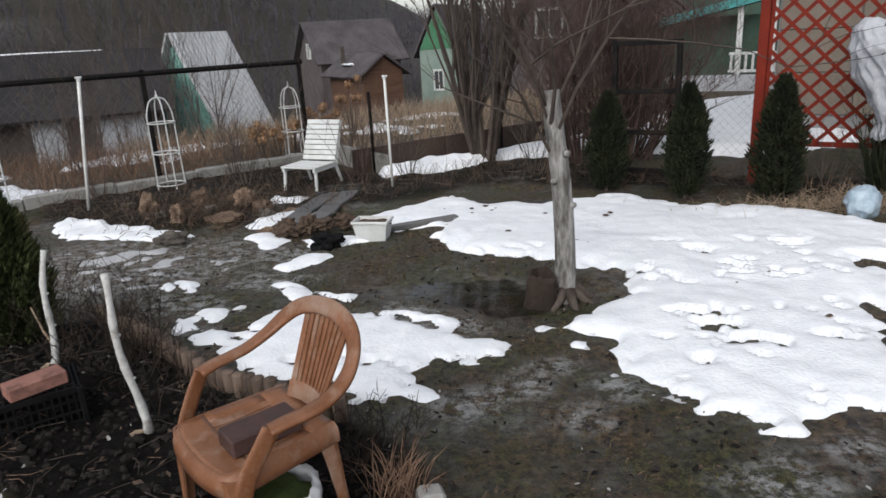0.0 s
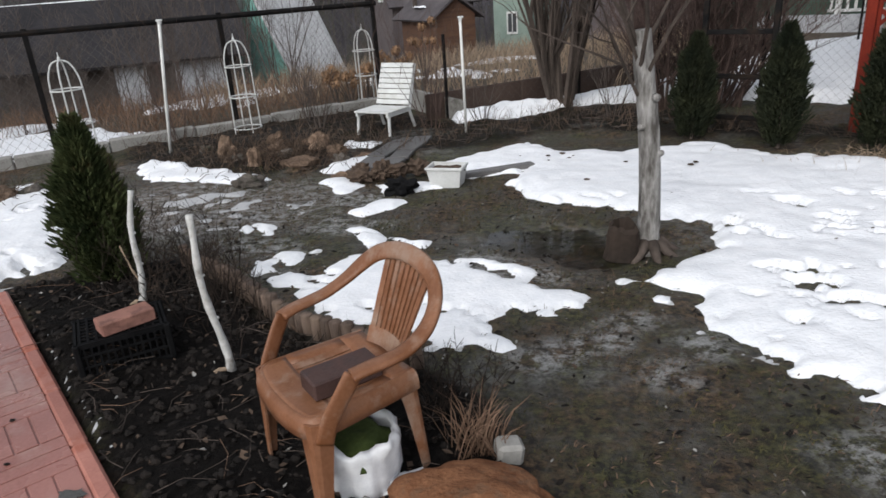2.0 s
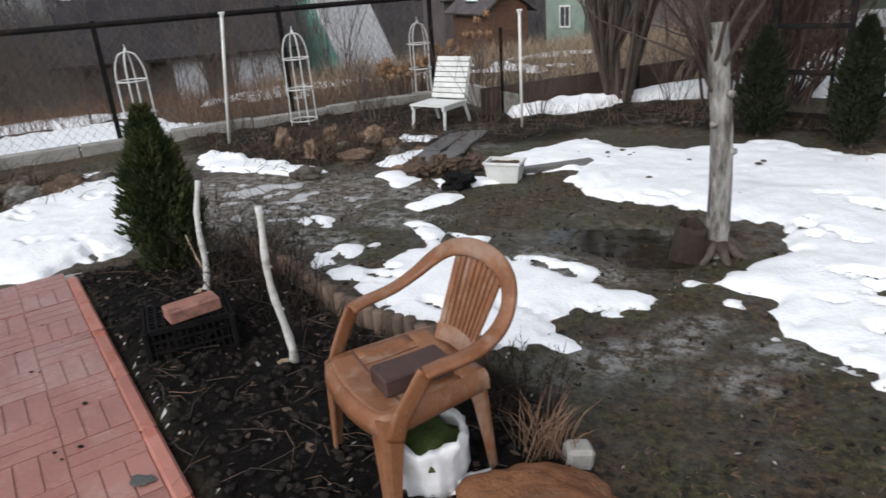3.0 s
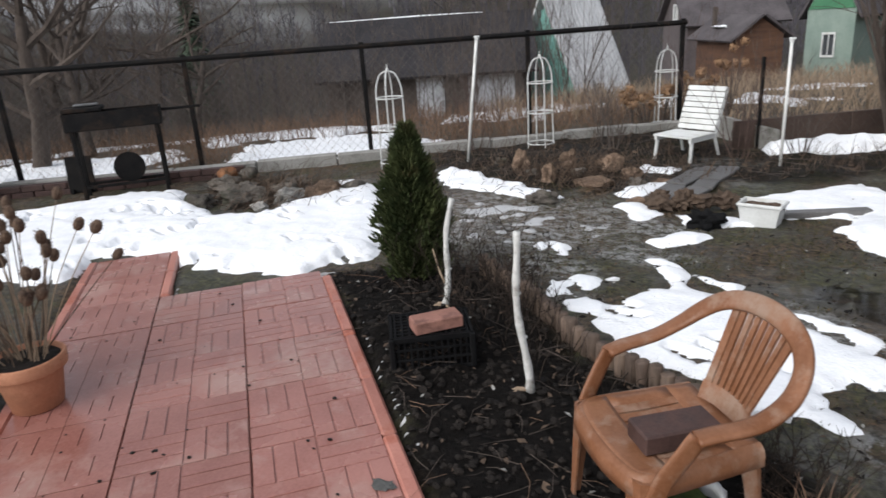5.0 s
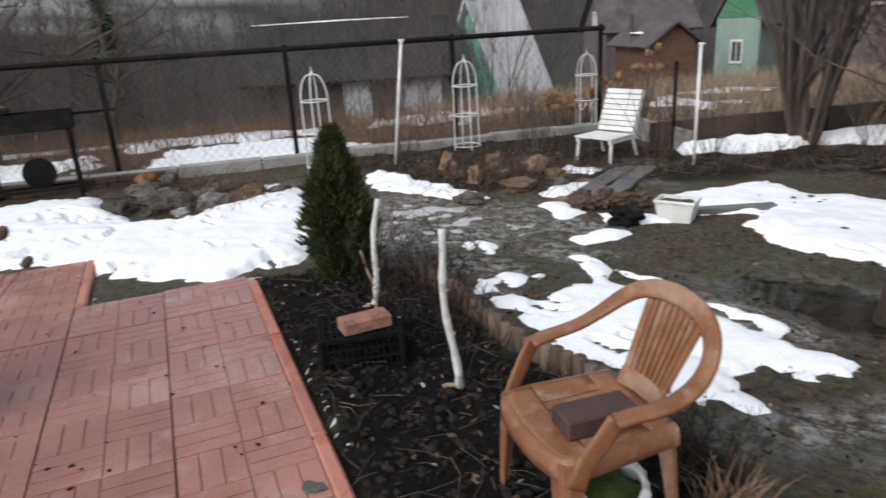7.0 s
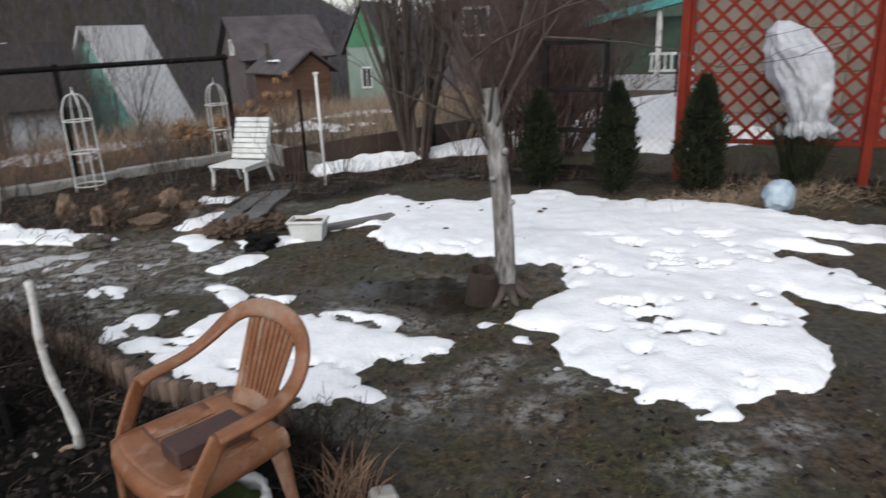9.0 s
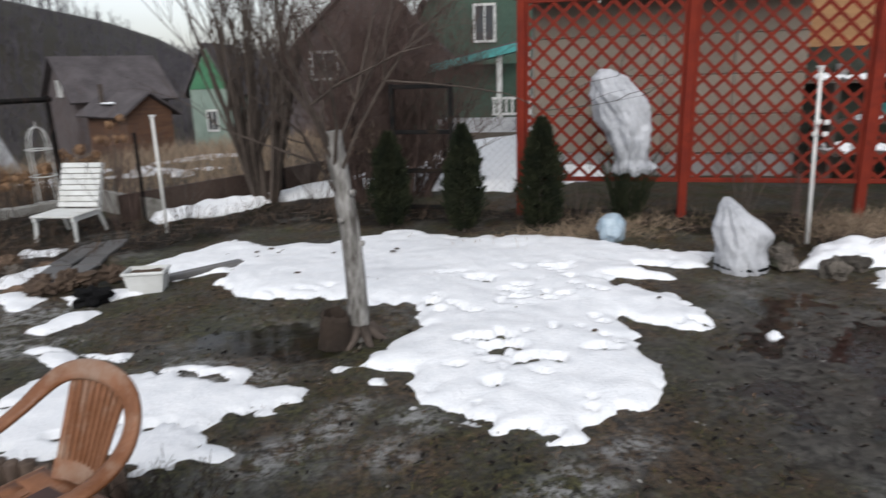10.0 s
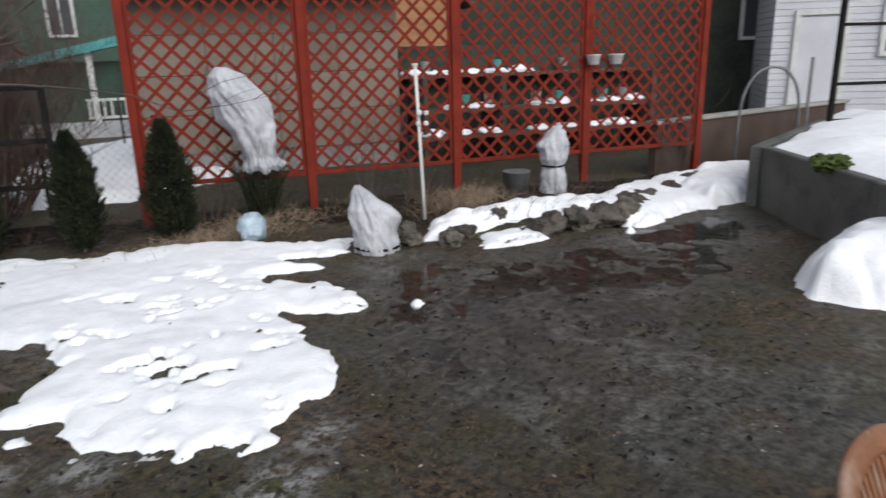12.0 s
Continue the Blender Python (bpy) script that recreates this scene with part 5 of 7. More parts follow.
# ---- rock garden ----
for i, (x, y, sx, sy, sz, rz, mat, lab) in enumerate([
        (-3.54, 6.66, 0.11, 0.09, 0.24, 10, M_ROCK, "upright tan rock"), (-3.02, 6.2, 0.09, 0.08, 0.22, 40, M_ROCK, "upright tan rock"),
        (-2.82, 5.62, 0.19, 0.13, 0.14, 20, M_GREYROCK, "dark brown rounded rock"), (-2.55, 6.22, 0.25, 0.16, 0.10, 5, M_ROCK, "flat tan rock"),
        (-2.58, 6.92, 0.17, 0.12, 0.22, 60, M_ROCK, "pointed orange-tan rock"), (-2.32, 6.66, 0.14, 0.11, 0.12, 30, M_ROCK, "tan rock"),
        (-3.2, 7.2, 0.12, 0.10, 0.16, 30, M_ROCK, "tan rock"), (-2.15, 6.3, 0.12, 0.09, 0.09, 0, M_GREYROCK, "grey rock"),
        (-2.85, 6.6, 0.13, 0.1, 0.08, 70, M_GREYROCK, "grey rock"), (-3.3, 6.45, 0.1, 0.08, 0.07, 0, M_GREYROCK, "grey rock"),
        (-2.0, 5.8, 0.11, 0.08, 0.07, 15, M_ROCK, "small tan rock"), (-2.75, 7.1, 0.16, 0.11, 0.1, 20, M_ROCK, "tan rock"), (-1.95, 6.55, 0.15, 0.1, 0.05, 20, M_ROCK, "flat tan rock"),
        (-3.9, 6.9, 0.1, 0.08, 0.08, 20, M_GREYROCK, "grey rock"), (-3.05, 6.85, 0.12, 0.09, 0.09, 50, M_ROCK, "tan rock")]):
    g = Geo()
    g.blob((0, 0, sz * 0.25), (sx * 0.72, sy * 0.72, sz * 0.58), i + 30, 0.32, 1.6, 4)
    ob = part("rock", g, mat)
    ob.matrix_basis = at(x, y, rz)
    tagged(ob, lab + " in the rock bed among dry plants", "rock", "rock garden stones")
for i, (x, y, s, mat) in enumerate([(-6.05, 4.35, 0.2, M_GREYROCK), (-5.65, 4.6, 0.26, M_GREYROCK), (-5.3, 4.85, 0.2, M_CONC), (-5.5, 5.0, 0.22, M_GREYROCK), (-5.9, 4.75, 0.25, M_GREYROCK), (-5.05, 5.15, 0.22, M_ROCK), (-4.85, 5.35, 0.17, M_GREYROCK), (-5.35, 4.5, 0.11, M_CONC), (-6.4, 5.0, 0.2, M_GREYROCK), (-5.6, 5.3, 0.2, M_GREYROCK)]):
    g = Geo()
    g.blob((0, 0, s * 0.2), (s * 0.85, s * 0.65, s * 0.5), i + 60, 0.34, 1.6, 4)
    ob = part("rock", g, mat)
    ob.matrix_basis = at(x, y, i * 47)
    tagged(ob, "large grey rock under dry branches in snow", "rock", "heaped stones")
for i, (x, y, s) in enumerate([(5.24, 3.62, 0.22), (5.48, 3.45, 0.24), (5.78, 3.36, 0.26), (6.08, 3.3, 0.24), (4.28, 4.05, 0.16), (4.04, 4.31, 0.15), (4.36, 4.72, 0.12), (7.36, 3.4, 0.2), (7.96, 3.4, 0.24), (4.59, 4.15, 0.14), (6.82, 3.45, 0.2), (5.17, 4.2, 0.14), (6.45, 3.4, 0.22)]):
    g = Geo()
    g.blob((0, 0, s * 0.3), (s * 0.8, s * 0.62, s * 0.55), i + 90, 0.34, 1.6, 4)
    ob = part("rock", g, M_GREYROCK)
    ob.matrix_basis = at(x, y, i * 53)
    tagged(ob, "dark wet bed-edging rock partly under snow", "rock", "bed edging rocks")

# stepping tiles to the lounger
tiles = thing("stepping_path", pose(-1.76, 5.86, 0, 0, 0, 83), "wet grey square stepping tiles on dark soil", "path", kind="structure")
g = Geo()
g.box((0, 0, 0.005), (0.275, 0.20, 0.035), ch=0.008)
tm = mesh_of("tile", g, M_STEP)
for i in range(5):
    for j in range(2):
        ob = new("tile", tm)
        ob.parent = tiles
        ob.matrix_basis = pose(i * 0.30 + 0.05, (0.5 - j) * 0.22, 0.025 + U(0, 0.018), U(-3, 3), U(-3, 3), U(-6, 6))
g = Geo()
g.box((0, 0, 0.02), (0.75, 0.10, 0.05), ch=0.01)
ob = part("edging_stone", g, M_STEP)
ob.matrix_basis = at(-0.58, 5.86, 27)
tagged(ob, "long grey edging stone at the border of the snow", "edging stone")

# white planter box and small dark pot
pl = thing("planter_box", at(-0.96, 5.52, -8), "white plastic rectangular planter with dry plants", "planter")
g = Geo()
def tub(g, w0, d0, w1, d1, h, t):
    vs = []
    for z, w, d in ((0, w0, d0), (h, w1, d1), (h, w1 - t, d1 - t), (0.05, w0 - t, d0 - t)):
        vs += [(-w / 2, -d / 2, z), (w / 2, -d / 2, z), (w / 2, d / 2, z), (-w / 2, d / 2, z)]
    fs = [(3, 2, 1, 0), (12, 13, 14, 15)]
    for r in range(3):
        for k in range(4):
            fs.append((r * 4 + k, r * 4 + (k + 1) % 4, r * 4 + 4 + (k + 1) % 4, r * 4 + 4 + k))
    g.add(vs, fs)
tub(g, 0.25, 0.16, 0.31, 0.205, 0.18, 0.025)
part("tub", g, M_WHITE, pl)
g = Geo()
g.box((0, -0.102, 0.17), (0.325, 0.018, 0.024), ch=0.005)
g.box((0, 0.102, 0.17), (0.325, 0.018, 0.024), ch=0.005)
g.box((-0.155, 0, 0.17), (0.018, 0.22, 0.024), ch=0.005)
g.box((0.155, 0, 0.17), (0.018, 0.22, 0.024), ch=0.005)
part("rim", g, M_WHITE, pl)
g = Geo()
g.blob((0, 0, 0.145), (0.14, 0.08, 0.03), 2, 0.4, 3, 3)
part("soil", g, M_DRYLEAF, pl)
g = Geo()
g.blob((0, 0, 0.06), (0.12, 0.08, 0.08), 8, 0.5, 2, 3)
ob = part("plastic_lump", g, M_BLACK)
ob.matrix_basis = at(-1.33, 5.3)
tagged(ob, "small crumpled black plastic lump in snow", "plastic")
g = Geo()
for k in range(7):
    g.blob((U(-0.3, 0.3), U(-0.12, 0.12), 0.07), (U(0.06, 0.11), U(0.06, 0.1), U(0.05, 0.09)), k + 200, 0.5, 3, 3)
ob = part("dry_heather", g, M_DRYLEAF)
ob.matrix_basis = at(-1.5, 5.75, 10)
tagged(ob, "brown withered low plants beside the tiles", "dry plant", kind="stuff")

# ---- black frame trellis ----
fr = thing("trellis_stand", at(1.442, 7.427, -27.4, 0), "black square-tube metal trellis stand with cross bars", "trellis")
for x in (0, 0.66):
    g = Geo()
    g.box((x, 0, 0.73), (0.052, 0.052, 1.54), ch=0.004)
    part("upright", g, M_IRON, fr)
for z in (1.47, 0.98, 0.55, 0.14):
    g = Geo()
    g.box((0.33, 0, z), (0.606, 0.046, 0.046), ch=0.004)
    part("cross_bar", g, M_IRON, fr)

# ---- barbecue by the fence ----
bq = thing("barbecue_grill", pose(-7.52, 4.50, 0, 0, 0, 50), "black steel barbecue trough on a tall welded stand", "barbecue")
g = Geo()
g.box((0.05, 0, 0.77), (0.98, 0.30, 0.02), ch=0.004)
for y in (-0.15, 0.15):
    g.box((0.05, y, 0.86), (0.98, 0.012, 0.19), ch=0.003)
for x in (-0.44, 0.54):
    g.box((x, 0, 0.86), (0.012, 0.29, 0.19), ch=0.003)
part("trough", g, M_IRON, bq)
g = Geo()
g.box((-0.24, 0, 0.985), (0.40, 0.31, 0.05), ch=0.012)
part("cover", g, M_IRON, bq)
g = Geo()
g.box((-0.20, 0, 1.03), (0.24, 0.12, 0.02), ch=0.006)
part("handle", g, M_GALV, bq, "pale steel handle")
for x in (-0.38, 0.48):
    for y in (-0.12, 0.12):
        g = Geo()
        g.box((x, y, 0.38), (0.04, 0.04, 0.78), ch=0.004)
        part("leg", g, M_IRON, bq)
for y in (-0.12, 0.12):
    g = Geo()
    g.box((0.05, y, 0.14), (0.88, 0.03, 0.03), ch=0.003)
    part("brace", g, M_IRON, bq)
g = Geo()
g.box((0.75, 0.05, 0.90), (0.45, 0.03, 0.03), ch=0.003)
part("side_bar", g, M_IRON, bq)
g = Geo()
g.lathe([(0, 0), (0.14, 0.0), (0.17, 0.04), (0.17, 0.05), (0, 0.05)], 20, m=pose(-7.50, 4.62, 0.30, 90, 0, 50))
tagged(part("steel_pan", g, M_IRON), "round black steel pan hanging on the grill stand", "pan")
g = Geo()
g.box((0, 0, 0.22), (0.30, 0.02, 0.42), ch=0.004)
g.box((-0.10, 0, 0.02), (0.03, 0.10, 0.06))
g.box((0.10, 0, 0.02), (0.03, 0.10, 0.06))
ob = part("steel_plate", g, M_IRON)
ob.matrix_basis = pose(-8.1, 4.35, 0.0, -6, 0, 38)
tagged(ob, "black steel plate on small feet beside the grill", "plate")
base = thing("grill_plinth", pose(-7.9, 4.75, 0, 0, 0, 40), "low dark red brick plinth behind the snow", "plinth", kind="structure")
g = Geo()
g.box((0, 0, 0), (0.245, 0.11, 0.07), ch=0.006)
bmesh_brick = mesh_of("brick", g, M_DARKBRICK)
for i in range(12):
    for j in range(2):
        ob = new("brick", bmesh_brick)
        ob.parent = base
        ob.matrix_basis = pose(-1.6 + i * 0.255 + j * 0.12, -0.1, 0.03 + j * 0.075, 0, 0, U(-1, 1))
for i, (x, y, s) in enumerate([(-6.75, 5.35, 0.12), (-6.55, 5.5, 0.1)]):
    g = Geo()
    g.blob((0, 0, s * 0.6), (s, s, s * 0.85), i + 120, 0.15, 1.5, 3)
    ob = part("rock", g, M_ORANGEROCK if i == 0 else M_GREYROCK)
    ob.matrix_basis = at(x, y)
    tagged(ob, "reddish round rock at the fence foot", "rock")

# red open cupboard with clutter by the fence
cb = thing("open_cupboard", pose(-9.25, 3.35, -0.15, 0, 0, 38), "red wooden open garden cupboard with clutter on its shelf", "cupboard")
for nm, c, s, mt in (("side_panel", (0.42, 0, 0.56), (0.03, 0.42, 0.95), M_REDMETAL), ("side_panel", (-0.5, 0, 0.56), (0.03, 0.42, 0.95), M_REDMETAL), ("shelf", (-0.04, 0, 0.55), (0.88, 0.40, 0.16), M_REDMETAL), ("roof_board", (-0.04, 0, 1.05), (1.05, 0.5, 0.03), M_GALV), ("back_panel", (-0.04, 0.2, 0.8), (0.88, 0.02, 0.48), M_DARKWOOD)):
    g = Geo()
    g.box(c, s, ch=0.004)
    part(nm, g, mt, cb)
for x, w, h, mt, lab, cat in ((0.25, 0.16, 0.14, M_BLUEBAG, "blue plastic bottle pack on the cupboard shelf", "bottle"), (0.0, 0.3, 0.08, M_WHITE, "white enamel tray on the cupboard shelf", "tray"), (-0.2, 0.2, 0.12, M_TERRA, "brown bowl on the cupboard shelf", "bowl")):
    g = Geo()
    g.box((0, 0, h / 2), (w, 0.2, h), ch=0.02)
    ob = part(cat, g, mt)
    ob.matrix_basis = cb.matrix_basis @ pose(x, -0.05, 0.63)
    tagged(ob, lab, cat)


# ---- red lattice ----
L0, LDIR = Vector((2.83, 7.09, 0)), Vector((1.56, -0.80, 0)).normalized()
LBAY, LZ0, LZ1 = 1.752, 0.42, 2.32
lat = thing("lattice_screen", pose(L0.x, L0.y, 0, 0, 0, heading(LDIR)), "tall red-stained wooden diamond lattice screen", "lattice")
for i in range(5):
    g = Geo()
    g.box((i * LBAY, 0, 1.17), (0.09, 0.09, 2.42), ch=0.006)
    part("post", g, M_REDWOOD, lat)
for i in range(4):
    x0, x1 = i * LBAY + 0.045, (i + 1) * LBAY - 0.045
    pan = new("panel")
    pan.parent = lat
    for z in (LZ0, LZ1):
        g = Geo()
        g.box(((x0 + x1) / 2, 0, z), (x1 - x0, 0.035, 0.05), ch=0.004)
        part("panel_rail", g, M_REDWOOD, pan)
    for xx in (x0 + 0.02, x1 - 0.02):
        g = Geo()
        g.box((xx, 0, (LZ0 + LZ1) / 2), (0.035, 0.03, LZ1 - LZ0 - 0.05), ch=0.004)
        part("panel_stile", g, M_REDWOOD, pan)
    a0, a1, b0, b1 = x0 + 0.02, x1 - 0.02, LZ0 + 0.02, LZ1 - 0.02
    H = b1 - b0
    for s in (0, 1):
        k = a0 - H + 0.08
        while k < a1:
            p0, p1 = max(k, a0), min(k + H, a1)
            if p1 - p0 > 0.06:
                z0 = b0 + (p0 - k) if s == 0 else b1 - (p0 - k)
                z1 = b0 + (p1 - k) if s == 0 else b1 - (p1 - k)
                ln = (p1 - p0) * math.sqrt(2)
                g = Geo()
                g.box((0, 0, 0), (ln, 0.008, 0.036), Matrix.Translation(((p0 + p1) / 2, -0.006 if s else 0.006, (z0 + z1) / 2)) @ pose(0, 0, 0, 0, 45 if s else -45, 0))
                part("slat", g, M_REDWOOD, pan)
            k += 0.205
for i, dx in enumerate((0.02, 0.34)):
    cup = thing("hanging_cup", lat.matrix_basis @ pose(3 * LBAY + dx, -0.13, 1.50), "small white cup hung on a cord on the lattice", "cup", "hanging cups")
    g = Geo()
    g.lathe([(0, 0), (0.065, 0), (0.095, 0.12), (0.10, 0.12), (0.09, 0.11), (0.055, 0.01), (0, 0.01)], 16)
    part("cup", g, M_CUP, cup, smooth=True)
    g = Geo()
    g.tube([(0, 0.0, 0.1), (0, 0.06, 0.6)], 0.008, 5)
    part("cord", g, M_REDWOOD, cup)


# ---- wrapped plants ----
def crease(q):
    return 0.55 - 2.2 * abs(noise.noise(q))


def wrap(m, prof, label, seed, mat, name="wrapped_shrub", folds=0.10, bend=(0, 0), tie=None, lobes=()):
    """Draped cloth: prof of (radius, height), creased; lobes of (angle, reach, height, spread) where it is pushed out."""
    c = thing(name, m, label, "wrapped plant", "fleece-wrapped plants")
    g = Geo()
    n, rows = 88, 52
    z0, h = prof[0][1], prof[-1][1]
    for i in range(rows + 1):
        z = lerp(z0, h, i / rows)
        for (ra, za), (rb, zb) in zip(prof, prof[1:]):
            if za <= z <= zb + 1e-6:
                r = lerp(ra, rb, (z - za) / (zb - za))
                break
        for k in range(n):
            a = 6.2832 * k / n
            q = Vector((1.8 * math.cos(a), 1.8 * math.sin(a), z * 2.0 + seed))
            drape = Vector((2.2 * math.cos(a + z * 1.6), 2.2 * math.sin(a + z * 1.6), z * 2.6 + seed * 3))
            w = 1 + folds * (1.3 * noise.noise(q) + 1.0 * crease(q * 1.3) + 0.8 * crease(drape) + 0.5 * crease(drape * 2.3) + 0.35 * crease(q * 5))
            for la, reach, lz, spread in lobes:
                da = (a - radians(la) + math.pi) % (2 * math.pi) - math.pi
                w += reach * math.exp(-(da / 0.55) ** 2 - ((z - lz) / spread) ** 2)
            t = (z - z0) / (h - z0)
            rag = 0.06 * noise.noise(Vector((2 * math.cos(a), 2 * math.sin(a), seed))) * (1 - t) ** 4 if z0 > 0.2 else 0.0
            g.v.append((r * w * math.cos(a) + bend[0] * t * t, r * w * math.sin(a) + bend[1] * t * t, z + 0.015 * noise.noise(q * 1.7) + rag))
    for i in range(rows):
        for k in range(n):
            g.f.append((i * n + k, i * n + (k + 1) % n, (i + 1) * n + (k + 1) % n, (i + 1) * n + k))
    g.f.append(tuple(rows * n + k for k in range(n)))
    part("fleece", g, mat, c, smooth=True)
    if tie:
        g = Geo()
        g.ring((0, 0, tie[0]), tie[1], 0.012, 24, 6)
        part("tie", g, M_BLACK, c, "dark tie cord")
    return c


w1 = wrap(pose(3.72, 6.25, 0, 0, 0, 0), [(0.16, 0.54), (0.18, 0.60), (0.13, 0.68), (0.19, 0.85), (0.23, 1.1), (0.235, 1.35), (0.17, 1.52), (0.05, 1.60)], "tall shrub wrapped in white fleece before the lattice", 2.0, M_FLEECE, folds=0.15, bend=(-0.26, 0.12), lobes=((-30, 0.55, 0.62, 0.10), (150, 0.15, 1.1, 0.2), (-30, 0.18, 1.25, 0.12)))
g = Geo()
rng = random.Random(31)
for k in range(60):
    a, q = rng.uniform(0, 6.283), rng.uniform(0, 0.12)
    twigs(g, (q * math.cos(a), q * math.sin(a), -0.03), (0.3 * math.cos(a), 0.3 * math.sin(a), 1), rng.uniform(0.5, 0.75), 0.012, 1, rng, 0.5, 3)
part("foliage", g, M_THUJA2, w1, kind="stuff")
wrap(pose(3.72, 4.42, 0, 0, 0, 0), [(0.19, -0.02), (0.20, 0.08), (0.18, 0.25), (0.15, 0.40), (0.08, 0.54), (0.02, 0.60)], "small shrub under a crumpled pale fleece bag", 5.0, M_FLEECE, folds=0.13, bend=(-0.13, 0.08), tie=(0.05, 0.20), lobes=((-40, 0.75, 0.33, 0.10), (140, 0.12, 0.3, 0.15)))
wrap(pose(6.62, 4.55, 0, 0, 0, 0), [(0.14, -0.02), (0.15, 0.1), (0.14, 0.25), (0.11, 0.36), (0.15, 0.45), (0.15, 0.6), (0.11, 0.75), (0.03, 0.82)], "slim rose wrapped in white fleece and tied with cord", 8.0, M_FLEECE, folds=0.12, bend=(0.05, 0), tie=(0.37, 0.12), lobes=((150, 0.5, 0.62, 0.07),))
g = Geo()
g.lathe([(0, 0), (0.14, 0), (0.16, 0.28), (0.17, 0.285), (0.165, 0.29), (0.15, 0.27), (0, 0.25)], 20)
ob = part("bucket", g, M_GALV, smooth=True)
ob.matrix_basis = at(6.3, 4.85, 0)
tagged(ob, "grey metal bucket standing under the lattice", "bucket")
g = Geo()
g.blob((0, 0, 0.13), (0.14, 0.13, 0.15), 3, 0.14, 2.2, 4)
ob = part("blue_bag", g, M_BLUEBAG, smooth=True)
ob.matrix_basis = at(3.19, 5.62, 0)
tagged(ob, "pale blue knotted plastic bag on the soil", "bag")

# ---- raised concrete bed ----
bed = thing("raised_bed", pose(0, 0, 0), "dark wet concrete retaining wall of a raised bed", "raised bed", kind="structure")
A, B = Vector((7.42, 2.46, 0)), Vector((5.0, 0.25, 0))
for p, q in ((A, B), (A, Vector((10.6, 2.7, 0)))):
    d = q - p
    g = Geo()
    g.box((d.length / 2, -0.06 if q is B else 0.06, 0.31), (d.length, 0.12, 0.68), ch=0.012)
    ob = part("wall_panel", g, M_DARKCONC, bed)
    ob.matrix_basis = pose(p.x, p.y, 0, 0, 0, heading(d)) if q is not B else pose(p.x, p.y, 0, 0, 0, heading(d)) @ pose(0, 0.12, 0)
xs, ys = np.meshgrid(np.arange(4.0, 12, 0.08), np.arange(-3.0, 3.2, 0.08))
BEDP = [(7.40, 2.42), (5.0, 0.2), (7.5, -2.8), (11.8, -2.0), (11.8, 2.9)]
dd = inside(BEDP, xs, ys)
zz = 0.60 + 0.16 * (1 - np.exp(-np.maximum(dd, 0) / 0.3)) + (vnoise(xs, ys, 0.5, 51) - 0.5) * 0.1
kk = dd > -0.02
kk = kk[:-1, :-1] & kk[1:, :-1] & kk[:-1, 1:] & kk[1:, 1:]
tagged(sheet("snow", xs, ys, zz, kk, M_SNOW, {"thin": 1 - smooth(0.0, 0.06, dd)}), "rounded white snow cover on the raised bed", "snow", kind="structure")
for x, y, s in ((6.52, 1.55, 0.19), (6.75, 1.72, 0.11), (8.4, 1.2, 0.2)):
    g = Geo()
    g.blob((0, 0, -0.03), (s, s * 0.7, s * 0.38), int(s * 100), 0.4, 3, 4)
    ob = part("moss_clump", g, M_MOSS)
    ob.matrix_basis = pose(x, y, 0.70)
    tagged(ob, "green moss clump on the raised bed", "moss")


# ---- neighbouring yard behind the lattice ----
def house(name, m, label, w, d, prof_wall, roof, wall_mat, roof_mat, wins=(), over=0.3, extra=None):
    """A house: wall outline (x, z) drawn over depth d, roof plates along roof outline, windows (x, z, w, h) in the front face."""
    h = thing(name, m, label, "house")
    g = Geo()
    g.prism(prof_wall, 0, d)
    part("wall", g, wall_mat, h)
    for (x0, z0), (x1, z1) in zip(roof, roof[1:]):
        g = Geo()
        n = Vector((-(z1 - z0), 0, x1 - x0)).normalized()
        vs = []
        for y in (-over, d + over):
            for q in (0.02, 0.12):
                vs += [Vector((x0, y, z0)) + n * q, Vector((x1, y, z1)) + n * q]
        g.add(vs, [(0, 1, 3, 2), (4, 6, 7, 5), (0, 4, 5, 1), (2, 3, 7, 6), (0, 2, 6, 4), (1, 5, 7, 3)])
        part("roof", g, roof_mat, h)
    for x, z, ww, hh in wins:
        wn = new("window")
        wn.parent = h
        g = Geo()
        for c, s in (((x, -0.03, z + hh / 2), (ww + 0.16, 0.08, 0.09)), ((x, -0.03, z - hh / 2), (ww + 0.16, 0.1, 0.09)), ((x - ww / 2 - 0.035, -0.03, z), (0.09, 0.08, hh - 0.08)), ((x + ww / 2 + 0.035, -0.03, z), (0.09, 0.08, hh - 0.08)), ((x, -0.02, z), (0.05, 0.05, hh - 0.08))):
            g.box(c, s)
        part("frame", g, M_WHITE, wn)
        g = Geo()
        g.box((x, -0.008, z), (ww, 0.012, hh))
        part("pane", g, M_PANE, wn)
    return h


def facing(x, y, z, turn):
    return pose(x, y, z, 0, 0, turn)


LNOR = Vector((-LDIR.y, LDIR.x, 0))
LANG = heading(LDIR)
sh = L0 + LNOR * 2.9 - LDIR * 0.25
shed = thing("neighbour_shed", pose(sh.x, sh.y, 0.0, 0, 0, LANG), "beige panel-clad shed behind the lattice", "shed")
g = Geo()
g.box((1.98, 1.5, 1.25), (3.76, 2.9, 2.5))
part("wall", g, M_GREYWALL, shed)
for j in range(4):
    for i in range(4):
        g = Geo()
        g.box((0.12 + 0.47 + i * 0.945, 0.03, 0.62 + j * 0.56), (0.935, 0.03, 0.55), ch=0.008)
        part("panel", g, M_BEIGE, shed)
g = Geo()
g.box((1.95, 1.4, 2.62), (4.3, 3.8, 0.08), pose(0, 0, 0, 4))
